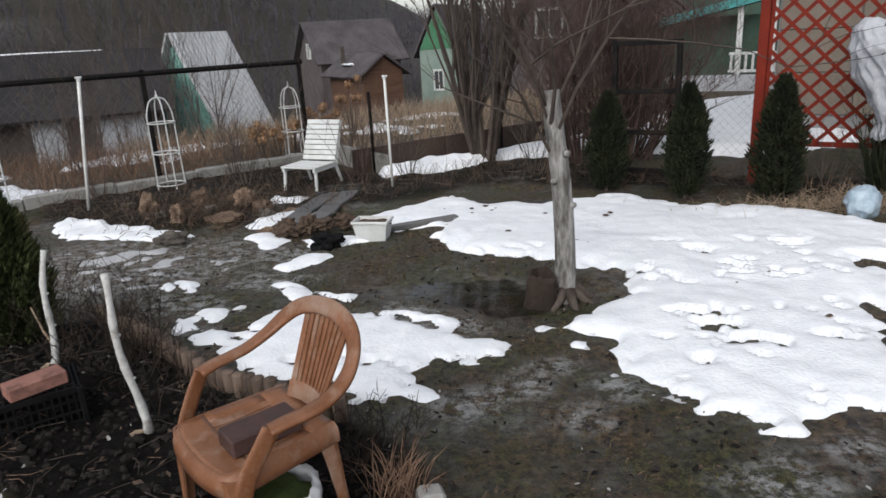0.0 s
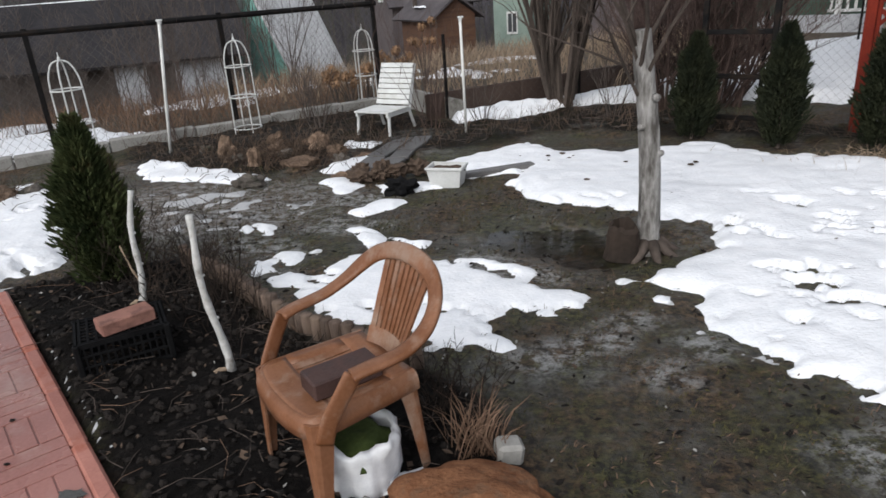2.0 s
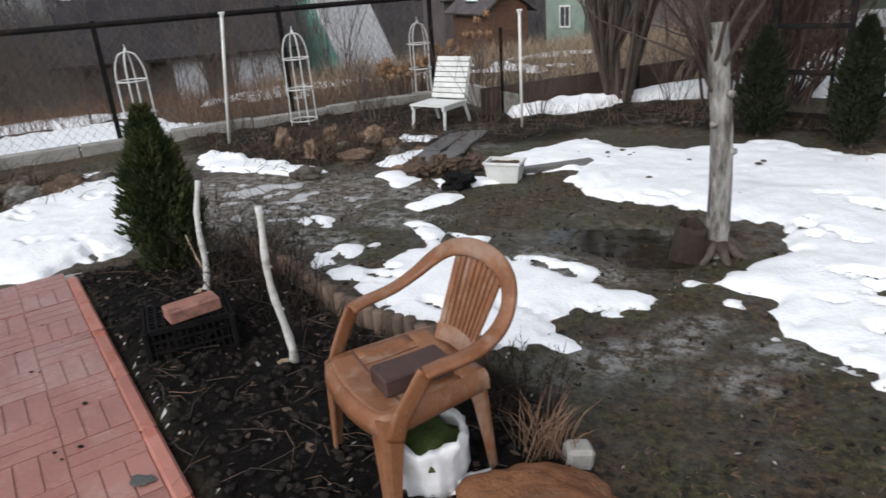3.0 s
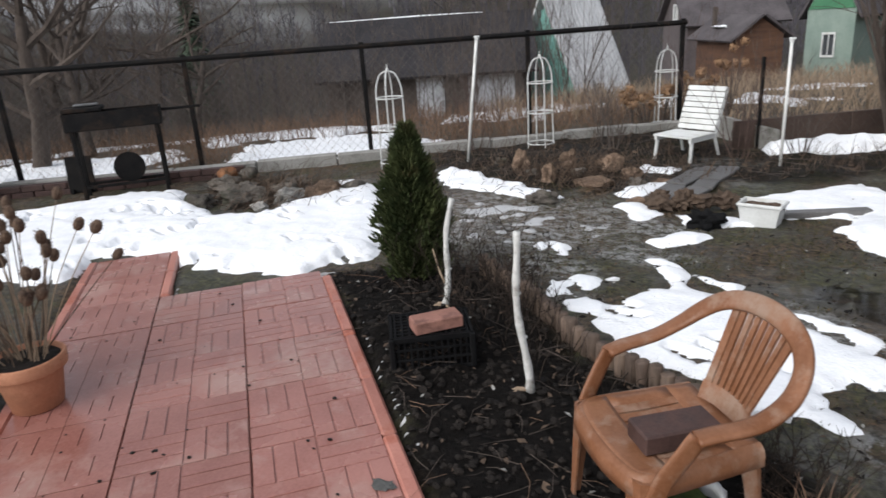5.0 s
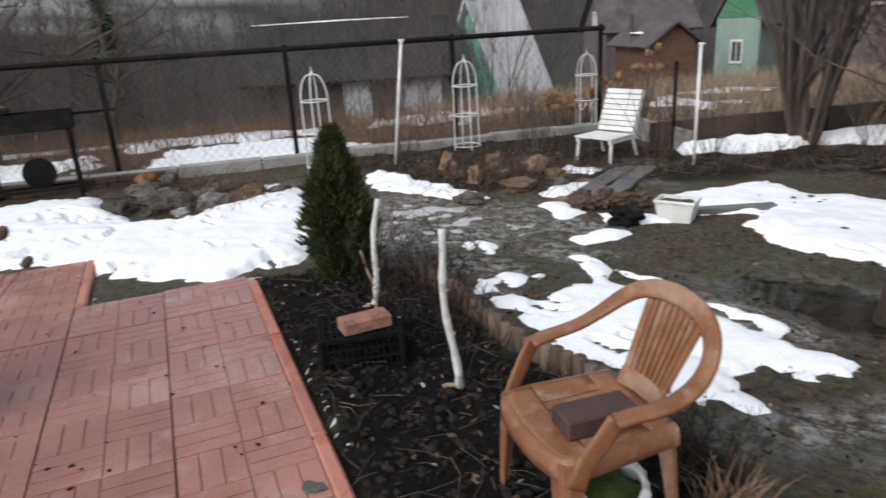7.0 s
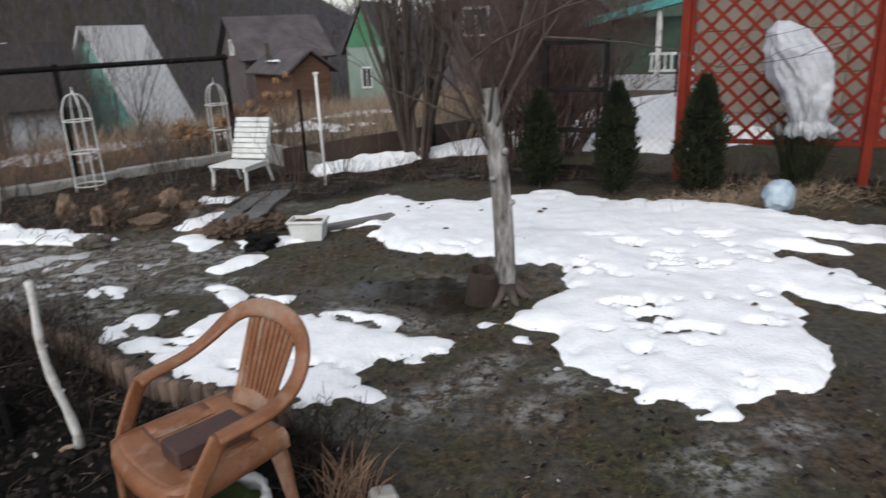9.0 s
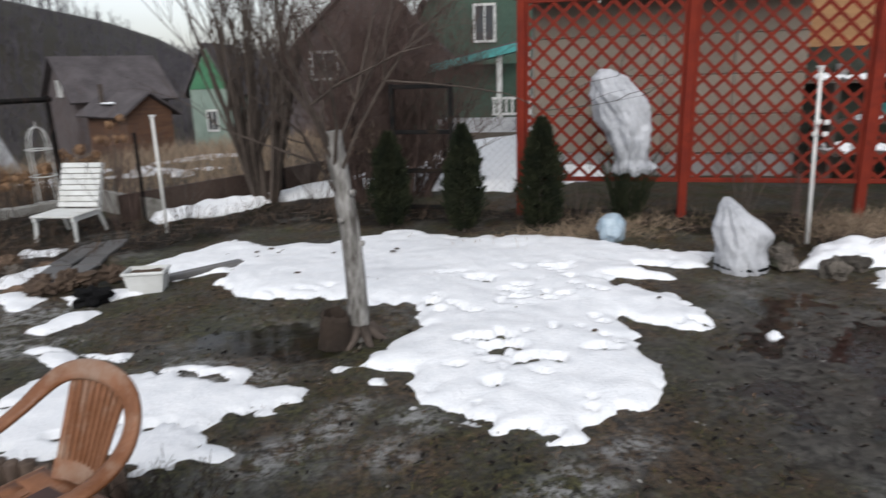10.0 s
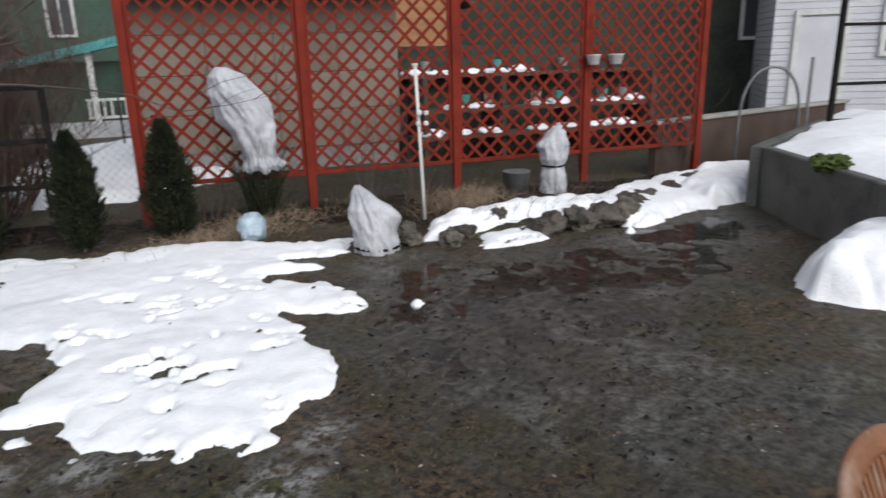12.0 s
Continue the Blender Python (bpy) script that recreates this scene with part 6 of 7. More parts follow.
part("roof", g, M_ROOFDARK, shed)
g = Geo()
g.blob((0.9, 0.4, 2.68), (1.1, 0.9, 0.10), 4, 0.25, 1.5, 3)
part("roof_snow", g, M_SNOWCAP, shed, "snow left on the roof", smooth=True)
fr = L0 + LNOR * 5.5 + LDIR * 2.7
cabin = house("wooden_annex", pose(fr.x, fr.y, 0, 0, 0, LANG), "new orange-wood annex behind the shed", 4, 3, [(0, 0), (2.8, 0), (2.8, 2.7), (1.4, 4.0), (0, 2.7)], [(-0.3, 2.5), (1.4, 4.05), (3.1, 2.5)], M_ORANGEWOOD, M_ROOFDARK, [])
st = L0 + LNOR * 2.3 + LDIR * 3.9
rack = thing("board_rack", pose(st.x, st.y, 0, 0, 0, LANG), "dark board staging with snow-covered shelves behind the lattice", "staging")
for z, y, w in ((0.42, 0.0, 0.5), (0.80, 0.25, 0.5), (1.32, 0.8, 0.45)):
    for k in range(3):
        g = Geo()
        g.box((2.0, y + k * w / 3, z), (4.4, w / 3 - 0.02, 0.05), ch=0.005)
        part("board", g, M_DARKWOOD, rack)
    g = Geo()
    for k in range(9):
        if RNG.random() < 0.8:
            g.blob((0.1 + k * 0.48, y + w / 3, z + 0.035), (U(0.2, 0.3), w * 0.42, U(0.05, 0.09)), k + int(z * 90), 0.3, 2, 3)
    part("snow_cover", g, M_SNOWCAP, rack, "snow lying on the boards", smooth=True, kind="stuff")
for x in (0, 1.3, 2.7, 4.1):
    g = Geo()
    g.box((x, 0.5, 0.66), (0.08, 0.9, 1.32), ch=0.005)
    part("upright", g, M_DARKWOOD, rack)
g = Geo()
g.box((2.0, 1.15, 0.9), (4.6, 0.04, 1.8), ch=0.005)
part("back_wall", g, M_ALGAE, rack)
for i in range(9):
    g = Geo()
    g.lathe([(0, 0), (0.07, 0), (0.09, 0.14), (0.08, 0.14), (0.06, 0.02), (0, 0.02)], 12)
    ob = part("flower_pot", g, M_TEAL if i % 2 else M_GREYWALL)
    ob.matrix_basis = rack.matrix_basis @ pose(0.3 + i * 0.42, 0.3 if i % 3 else 0.95, 0.90 if i % 3 else 1.42)
    tagged(ob, "empty plastic flower pot on a snowy shelf", "flower pot", "shelf pots")

# right of the lattice: low brown wall, white sided house, gate, hoop
g = Geo()
g.box((0, 0, 0.33), (5.0, 0.14, 0.72), ch=0.01)
ob = part("low_wall", g, M_BROWN)
ob.matrix_basis = pose(11.0, 3.75, 0, 0, 0, -12)
tagged(ob, "low dark brown boundary wall with pale coping", "wall", kind="structure")
g = Geo()
g.box((0, 0, 0.71), (5.1, 0.22, 0.05), ch=0.01)
ob = part("coping", g, M_CONC)
ob.matrix_basis = pose(11.0, 3.75, 0, 0, 0, -12)
tagged(ob, "pale concrete coping on the low wall", "coping", kind="structure")
wh = thing("white_house", pose(15.6, 5.2, 0, 0, 0, -62), "white horizontal-sided house with a door and window", "house")
g = Geo()
g.box((3.0, 2.6, 1.9), (6.0, 5.0, 3.8))
part("wall", g, M_SIDING, wh)
for j in range(28):
    g = Geo()
    g.box((3.0, 0.085, 0.1 + j * 0.13), (6.05, 0.035, 0.122), pose(0, 0, 0), ch=0.005)
    part("siding_board", g, M_SIDING, wh)
    g = Geo()
    g.box((-0.015, 2.5, 0.1 + j * 0.13), (0.035, 5.0, 0.122), ch=0.005)
    part("siding_board", g, M_SIDING, wh)
door = new("door")
door.parent = wh
g = Geo()
g.box((0.9, 0.05, 1.15), (0.85, 0.06, 2.1), ch=0.01)
part("door_leaf", g, M_SIDING, door)
g = Geo()
for c, s in (((0.43, 0.04, 1.2), (0.1, 0.09, 2.3)), ((1.37, 0.04, 1.2), (0.1, 0.09, 2.3)), ((0.9, 0.04, 2.3), (0.84, 0.09, 0.1))):
    g.box(c, s)
part("door_frame", g, M_WHITE, door)
win = new("window")
win.parent = wh
g = Geo()
for c, s in (((2.6, 0.04, 1.45), (1.2, 0.1, 0.1)), ((2.6, 0.04, 2.65), (1.2, 0.1, 0.1)), ((2.05, 0.04, 2.05), (0.1, 0.09, 1.1)), ((3.15, 0.04, 2.05), (0.1, 0.09, 1.1))):
    g.box(c, s)
part("window_frame", g, M_WHITE, win)
g = Geo()
g.box((2.6, 0.055, 2.05), (1.0, 0.02, 1.1))
part("pane", g, M_PANE, win)
g = Geo()
g.prism([(-0.4, 3.75), (6.4, 3.75), (6.4, 3.85), (3, 6.0), (-0.4, 3.85)], -0.3, 5.4)
part("roof", g, M_ROOFDARK, wh)
gh = thing("grey_green_house", pose(14.0, 9.4, 0, 0, 0, -40), "dull green neighbouring house with white windows", "house")
g = Geo()
g.box((0.8, 2.5, 2.2), (10.4, 5, 4.4))
part("wall", g, M_ALGAE, gh)
for x in (4.8,):
    wn = new("window")
    wn.parent = gh
    g = Geo()
    for c, s in (((x, -0.03, 2.95), (0.9, 0.08, 0.08)), ((x, -0.03, 1.85), (0.9, 0.08, 0.08)), ((x, -0.03, 2.4), (0.06, 0.06, 1.0)), ((x - 0.42, -0.03, 2.4), (0.07, 0.08, 1.02)), ((x + 0.42, -0.03, 2.4), (0.07, 0.08, 1.02))):
        g.box(c, s)
    part("frame", g, M_WHITE, wn)
    g = Geo()
    g.box((x, -0.006, 2.4), (0.8, 0.012, 1.05))
    part("pane", g, M_PANE, wn)
gate = thing("metal_gate", pose(9.75, 2.45, 0, 0, 0, -38), "black metal gate post with horizontal rails", "gate")
g = Geo()
g.box((0, 0, 1.25), (0.06, 0.06, 2.5), ch=0.005)
part("post", g, M_IRON, gate)
for z in (0.72, 1.18, 1.9):
    g = Geo()
    g.box((0.6, 0, z), (1.2, 0.03, 0.04), ch=0.004)
    part("rail", g, M_IRON, gate)
hoop = thing("garden_hoop", pose(10.2, 3.35, 0, 0, 0, -42), "thin grey bent hoop for a plant tunnel", "hoop")
g = Geo()
g.tube(smooth_path([Vector((-0.45, 0, 0)), Vector((-0.42, 0, 0.9)), Vector((-0.25, 0, 1.28)), Vector((0.0, 0, 1.38)), Vector((0.25, 0, 1.28)), Vector((0.42, 0, 0.9)), Vector((0.45, 0, 0))], 6), 0.02, 6)
part("arc", g, M_GALV, hoop, smooth=True)
g = Geo()
g.tube([(0.62, 0.1, 0), (0.62, 0.1, 1.5)], 0.022, 6)
part("stake", g, M_GALV, hoop)


# ---- distant houses ----
def bearing(px, py, turn=0):
    return math.degrees(math.atan2(py, px)) - 90 + turn


# A-frame house with pale roof and turquoise gable
af = thing("a_frame_house", pose(-10.26, 22.72, -2.6, 0, 0, -20), "A-frame house with pale sheet roof and turquoise boarded gable", "house")
AH, AW, AL = 4.75, 2.3, 2.55
g = Geo()
g.prism([(-AW + 0.1, -0.6), (AW - 0.1, -0.6), (0, AH - 0.1)], 0.2, AL)
part("gable_wall", g, M_TURQ, af)
for j in range(16):
    z = 0.12 + j * 0.27
    hw = AW * (1 - z / AH) - 0.06
    if hw > 0.08:
        g = Geo()
        g.box((0, 0.17, z), (hw * 2, 0.035, 0.25), ch=0.006)
        part("board", g, M_TURQ, af)
for s in (-1, 1):
    g = Geo()
    n = Vector((AH * s, 0, AW)).normalized() * 0.07
    v = []
    for y in (-0.1, AL + 0.2):
        for off in (Vector((0, 0, 0)), n):
            v += [Vector((s * (AW + 0.3), y, -0.57)) + off, Vector((0, y, AH)) + off]
    g.add(v, [(0, 1, 3, 2), (4, 6, 7, 5), (0, 4, 5, 1), (2, 3, 7, 6), (0, 2, 6, 4), (1, 5, 7, 3)])
    part("roof", g, M_SLATEROOF, af)
    g = Geo()
    for k in range(14):
        y = -0.05 + k * 0.2
        g.tube([Vector((s * (AW + 0.28), y, -0.54)) + n, Vector((0.02 * s, y, AH - 0.03)) + n], 0.025, 5, False)
    part("roof_corrugation", g, M_SLATEROOF, af)

lb = house("long_barn", pose(-18.05, 21.85, -2.75, 0, 0, -61.4), "long low dark barn with weathered roof behind bushes", 5, 6.6, [(0, 0), (5, 0), (5, 2.9), (2.5, 4.35), (0, 2.9)], [(-0.3, 2.75), (2.5, 4.4), (5.45, 2.6)], M_DARKWOOD, M_BARNROOF, [])
g = Geo()
g.box((5.03, 5.4, 1.5), (0.05, 1.5, 2.6), ch=0.01)
part("pale_door", g, M_PALEWALL, lb, "pale grey boarded door")
g = Geo()
g.box((5.03, 3.4, 1.6), (0.05, 0.9, 2.0), ch=0.01)
part("pale_board", g, M_PALEWALL, lb, "pale grey boards")
g = Geo()
g.tube([(2.5, -0.2, 4.5), (2.5, 3, 4.52), (2.5, 5.2, 4.5)], [0.02, 0.035, 0.02], 7)
part("ridge_snow", g, M_SNOWCAP, lb, "thin line of snow on the ridge")

lc = house("log_cabin", pose(-4.75, 27.3, -1.6, 0, 0, 37) @ Matrix.Diagonal((0.78, 0.78, 0.78, 1)), "brown log cabin with weathered dark roof", 4, 4, [(0, 0), (2.3, 0), (2.3, 2.45), (1.15, 3.25), (0, 2.45)], [(-0.4, 2.2), (1.15, 3.3), (2.7, 2.2)], M_LOGWALL, M_ROOFDARK, [])
g = Geo()
g.blob((0.45, 2.2, 2.88), (0.4, 0.7, 0.05), 6, 0.4, 2, 3)
part("roof_snow", g, M_SNOWCAP, lc, "thin patch of snow on the roof")
g = Geo()
g.box((0.4, 3.0, 3.3), (0.18, 0.18, 1.0))
part("chimney_pipe", g, M_DARKWOOD, lc)

house("brown_house", pose(-10.2, 38.43, -2.47, 0, 0, -60), "grey-brown house with a steep dark roof and small window", 4, 4.4, [(0, 0), (4, 0), (4, 3.2), (2, 4.9), (0, 3.2)], [(-0.4, 2.9), (2, 5.0), (4.4, 2.9)], M_OLDWALL, M_ROOFDARK, [(2.2, 3.6, 0.5, 0.7)])
COTTAGE = pose(-2.99, 33.1, -2.62, 0, 0, -20) @ Matrix.Diagonal((0.62, 0.62, 1, 1))
cottage = house("green_cottage", COTTAGE, "pale green cottage with bright green gable", 4, 5, [(0, 0), (3.0, 0), (3.0, 3.6), (1.5, 5.4), (0, 3.6)], [(-0.4, 3.2), (1.5, 5.5), (3.4, 3.2)], M_PALEGREEN, M_ROOFDARK, [(1.5, 2.2, 0.7, 0.9)])
g = Geo()
g.prism([(0.05, 3.6), (2.95, 3.6), (1.5, 5.3)], -0.06, -0.004)
part("gable", g, M_BRIGHTGREEN, cottage, "bright green boarded gable")
house("grey_barn", pose(1.0, 24.5, -0.6, 0, 0, -12), "large grey barn with a steep weathered roof", 6, 6, [(0, 0), (5.6, 0), (5.6, 2.6), (2.8, 5.3), (0, 2.6)], [(-0.5, 2.1), (2.8, 5.4), (6.1, 2.1)], M_OLDWALL, M_ROOFDARK, [(1.3, 2.4, 0.8, 0.9)])

# green gambrel house with turquoise porch
gg = house("green_house", pose(6.2, 28.2, -0.2, 0, 0, -22), "dark green house with gambrel roof and white attic window", 7, 7, [(0, 0), (6.2, 0), (6.2, 2.8), (5.5, 4.4), (3.1, 5.3), (0.7, 4.4), (0, 2.8)], [(-0.35, 2.6), (0.65, 4.45), (3.1, 5.4), (5.55, 4.45), (6.55, 2.6)], M_GREENWALL, M_ROOFDARK, [(3.0, 3.5, 0.75, 1.4)])
po = thing("porch", pose(5.0, 17.5, -0.1, 0, 0, -24), "turquoise veranda with white posts and railing", "veranda")
g = Geo()
g.prism([(-0.6, 1.69), (3.0, 2.45), (3.0, 2.62), (-0.6, 1.85)], -0.5, 3.0)
part("roof", g, M_ROOFDARK, po)
g = Geo()
g.prism([(-0.6, 1.62), (3.05, 2.38), (3.05, 2.60), (-0.6, 1.80)], -0.56, -0.5)
part("fascia", g, M_TEAL, po)
g = Geo()
g.box((2.9, -0.35, 0.75), (0.28, 0.28, 2.4))
part("corner_column", g, M_TEAL, po)
for x in (1.2, 1.9, 2.5):
    g = Geo()
    g.box((x, -0.35, 1.15), (0.12, 0.12, 2.1))
    part("post", g, M_WHITE, po)
for z in (0.55, 0.95):
    g = Geo()
    g.box((1.9, -0.36, z), (1.8, 0.06, 0.06))
    part("rail", g, M_WHITE, po)
for i in range(12):
    g = Geo()
    g.box((1.06 + i * 0.155, -0.36, 0.75), (0.055, 0.03, 0.36))
    part("baluster", g, M_WHITE, po)
g = Geo()
g.box((0.8, 1.6, 0.85), (4.4, 3.0, 1.9))
part("dark_wall", g, M_GREENWALL, po)
g = Geo()
g.box((1.2, -0.4, 0.22), (3.2, 0.12, 0.5))
part("plinth_board", g, M_PALEWALL, po)


# ---- thickets, dry grass and woods ----
def bare_wood(name, spots, h0, h1, seed, mat, label, twigs_n=26, width=0.03):
    """Many bare trees of tapering blades, one object of uncountable growth."""
    rng = random.Random(seed)
    g = Geo()
    for x, y in spots:
        z0 = float(land(np.array([x]), np.array([y]))[0]) - 0.1
        h = rng.uniform(h0, h1)
        w = width * h / 5
        def blade(p, q, w0):
            d = (q - p).normalized()
            s = d.cross(Vector((x, y, 0)).normalized() if abs(d.z) > 0.2 else Vector((0, 0, 1)))
            if s.length < 1e-4:
                return
            s.normalize()
            s2 = s.cross(d)
            o = len(g.v)
            g.v += [tuple(p + s * w0), tuple(p - s * w0), tuple(p + s2 * w0), tuple(q)]
            g.f += [(o, o + 1, o + 3), (o + 1, o + 2, o + 3), (o + 2, o, o + 3)]
        base = Vector((x, y, z0))
        top = base + Vector((rng.uniform(-0.1, 0.1) * h, rng.uniform(-0.1, 0.1) * h, h))
        blade(base, top, w)
        for k in range(twigs_n):
            t = rng.uniform(0.12, 0.95)
            p = base.lerp(top, t)
            a = rng.uniform(0, 6.283)
            ln = h * rng.uniform(0.12, 0.36) * (1.15 - t * 0.6)
            q = p + Vector((math.cos(a) * ln * 0.6, math.sin(a) * ln * 0.6, ln * rng.uniform(0.4, 1.0)))
            blade(p, q, w * 0.42)
            for j in range(3):
                u = rng.uniform(0.3, 0.9)
                p2 = p.lerp(q, u)
                a2 = rng.uniform(0, 6.283)
                l2 = ln * rng.uniform(0.3, 0.6)
                blade(p2, p2 + Vector((math.cos(a2) * l2 * 0.7, math.sin(a2) * l2 * 0.7, l2 * rng.uniform(0.2, 0.9))), w * 0.25)
    return tagged(part(name, g, mat), label, "bare trees", kind="stuff")


rng = random.Random(77)
spots = []
while len(spots) < 760:
    s, t = rng.uniform(1.6, 15), rng.uniform(-9, 7.2)
    p = FENCE_A + FDIR * t + FNOR * s
    if not (-12.6 < p.x < -7.4 and p.y > 11) and not (t > 3.5 and s > 9) and not (-0.47 < p.x / p.y < -0.33 and rng.random() < 0.8):
        spots.append((p.x, p.y))
bare_wood("thicket", spots, 0.9, 2.7, 5, M_TWIG, "dense bare brown bushes behind the fence", 22, 0.018)
spots = []
while len(spots) < 800:
    a, r = rng.uniform(-75, 42), rng.uniform(34, 95)
    x, y = r * math.sin(radians(a)), r * math.cos(radians(a))
    if a < -30 or r > 46:
        spots.append((x, y))
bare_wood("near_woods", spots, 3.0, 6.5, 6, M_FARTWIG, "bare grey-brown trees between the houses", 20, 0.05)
spots = []
while len(spots) < 2600:
    a, r = rng.uniform(-80, 60), rng.uniform(95, 330) 
    spots.append((r * math.sin(radians(a)), r * math.cos(radians(a))))
# western woods take the twig colour that has haze mixed in
bare_wood("far_woods", [p for p in spots if p[0] < -0.7 * p[1]], 5, 9, 7, M_HAZEWOOD, "bare woods on the far western slope, haze painted into their pale grey", 14, 0.10)
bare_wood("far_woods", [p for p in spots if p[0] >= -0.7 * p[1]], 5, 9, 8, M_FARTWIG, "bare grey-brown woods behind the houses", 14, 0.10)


def straw_field(name, n, where, h0, h1, seed, mat, label, w=0.004, lean=0.5):
    rng = random.Random(seed)
    g = Geo()
    pts = [where(rng) for k in range(n)]
    zs = ground_z(np.array([p[0] for p in pts]), np.array([p[1] for p in pts]))
    for (x, y), z in zip(pts, zs):
        h = rng.uniform(h0, h1)
        a, b = rng.uniform(0, 6.283), rng.uniform(0.05, lean)
        d = Vector((math.cos(a) * b, math.sin(a) * b, 1)).normalized()
        s = d.cross(Vector((math.cos(a + 1), math.sin(a + 1), 0))).normalized() * w
        p0 = Vector((x, y, float(z) - 0.01))
        p1 = p0 + d * h * 0.6
        p2 = p1 + (d + Vector((math.cos(a) * b, math.sin(a) * b, -0.35 * b))).normalized() * h * 0.4
        o = len(g.v)
        g.v += [tuple(p0 - s), tuple(p0 + s), tuple(p1 + s * 0.7), tuple(p1 - s * 0.7), tuple(p2)]
        g.f += [(o, o + 1, o + 2, o + 3), (o + 3, o + 2, o + 4)]
    return tagged(part(name, g, mat), label, "grass", kind="stuff")


def fence_strip(rng):
    s, t = rng.uniform(0.15, 1) ** 1.6 * 6, rng.uniform(-5, 7)
    p = FENCE_A + FDIR * t + FNOR * s
    d = np.array([p.x]), np.array([p.y])
    if max(inside(SNOW_SLOPE, *d)[0], inside(SNOW_SLOPE2, *d)[0]) > -0.05 and rng.random() < 0.93:
        return fence_strip(rng)
    return p.x, p.y


straw_field("dry_grass", 8000, fence_strip, 0.12, 0.55, 8, M_TUFT, "tall dry straw-coloured grass behind the fence", 0.004, 0.8)
straw_field("dry_grass", 5000, lambda r: (r.uniform(-6, 3), r.uniform(10.0, 19)), 0.2, 0.6, 9, M_STRAW, "dry straw-coloured grass on the neighbouring plot", 0.008, 0.6)


_lx, _ly = np.meshgrid(np.arange(-3.4, 5.2, 0.03), np.arange(1.2, 6.2, 0.03))
_lo = (vnoise(_lx, _ly, 0.35, 61) * 0.6 + vnoise(_lx, _ly, 0.12, 62) * 0.4 > 0.48) & (inside(SOIL, _lx, _ly) < 0) & (inside(PUDDLE, _lx, _ly) < 0.1) & (inside(FLOOD, _lx, _ly) < 0.5)
LAWN_SPOTS = list(zip(_lx[_lo].tolist(), _ly[_lo].tolist()))


def lawn_spot(rng):
    x, y = rng.choice(LAWN_SPOTS)
    return x + rng.uniform(-0.015, 0.015), y + rng.uniform(-0.015, 0.015)


straw_field("lawn_grass", 42000, lawn_spot, 0.015, 0.04, 10, M_GRASS, "short flattened muddy grass on the lawn", 0.0026, 2.4)
straw_field("lawn_grass", 9000, lawn_spot, 0.02, 0.06, 34, M_TUFT, "bleached dead grass blades on the lawn", 0.002, 3.0)
straw_field("lawn_grass", 14000, lawn_spot, 0.015, 0.045, 37, M_BLACKSTEM, "dark rotting grass blades on the lawn", 0.003, 3.0)


def bed_spot(rng):
    while True:
        x, y = rng.uniform(-5, 8), rng.uniform(3.3, 9)
        if inside(BACKBED, np.array([x]), np.array([y]))[0] > 0.1:
            return x, y


straw_field("dead_stems", 3000, bed_spot, 0.06, 0.32, 12, M_DRYLEAF, "dead brown perennial stems in the beds", 0.003, 1.0)
straw_field("dead_stems", 220, lambda r: (lambda q: (q.x + r.uniform(-0.35, 0.1), q.y + r.uniform(-0.3, 0.1)))(r.choice(EDGE)), 0.06, 0.26, 13, M_BLACKSTEM, "dead brown stems along the log edging", 0.003, 0.9)
straw_field("grass_tuft", 130, lambda r: (-0.31 + r.gauss(0, 0.05), 1.98 + r.gauss(0, 0.04)), 0.08, 0.30, 14, M_TUFT, "tuft of dry straw-coloured ornamental grass", 0.003, 0.55)
straw_field("straw_litter", 1500, lambda r: (5.7 + r.gauss(0, 0.35), 5.1 + r.gauss(0, 0.2)), 0.08, 0.25, 15, M_STRAW, "heap of straw mulch under the lattice", 0.003, 2.5)
straw_field("straw_litter", 1300, lambda r: (3.2 + r.gauss(0, 0.5), 6.0 + r.gauss(0, 0.2)), 0.06, 0.2, 16, M_STRAW, "straw litter on the soil below the lattice", 0.003, 2.5)

# clods, dead leaves
def scatter(n, where, seed):
    rng = random.Random(seed)
    pts = [where(rng) for k in range(n)]
    zs = ground_z(np.array([p[0] for p in pts]), np.array([p[1] for p in pts]))
    return rng, [(x, y, float(z)) for (x, y), z in zip(pts, zs)]


def sampler(poly, margin, box):
    """Random spots within an outline."""
    xs, ys = np.meshgrid(np.linspace(box[0], box[2], 160), np.linspace(box[1], box[3], 160))
    ok = inside(poly, xs, ys) > margin
    spots, dx, dy = list(zip(xs[ok], ys[ok])), (box[2] - box[0]) / 160, (box[3] - box[1]) / 160

    def pick(rng):
        x, y = rng.choice(spots)
        return x + rng.uniform(-dx, dx) / 2, y + rng.uniform(-dy, dy) / 2
    return pick


soil_spot = sampler(SOIL, 0.03, (-3.6, 0.9, 0.0, 4.0))
rng, spots = scatter(1500, soil_spot, 17)
g = Geo()
for k, (x, y, z) in enumerate(spots):
    s = rng.uniform(0.006, 0.026)
    g.blob((x, y, z + s * 0.2), (s, s * rng.uniform(0.6, 1), s * 0.7), k, 0.5, 1.6, 1)
tagged(part("soil_clods", g, M_SOIL), "dark crumbly soil clods in the bed", "soil", kind="stuff")


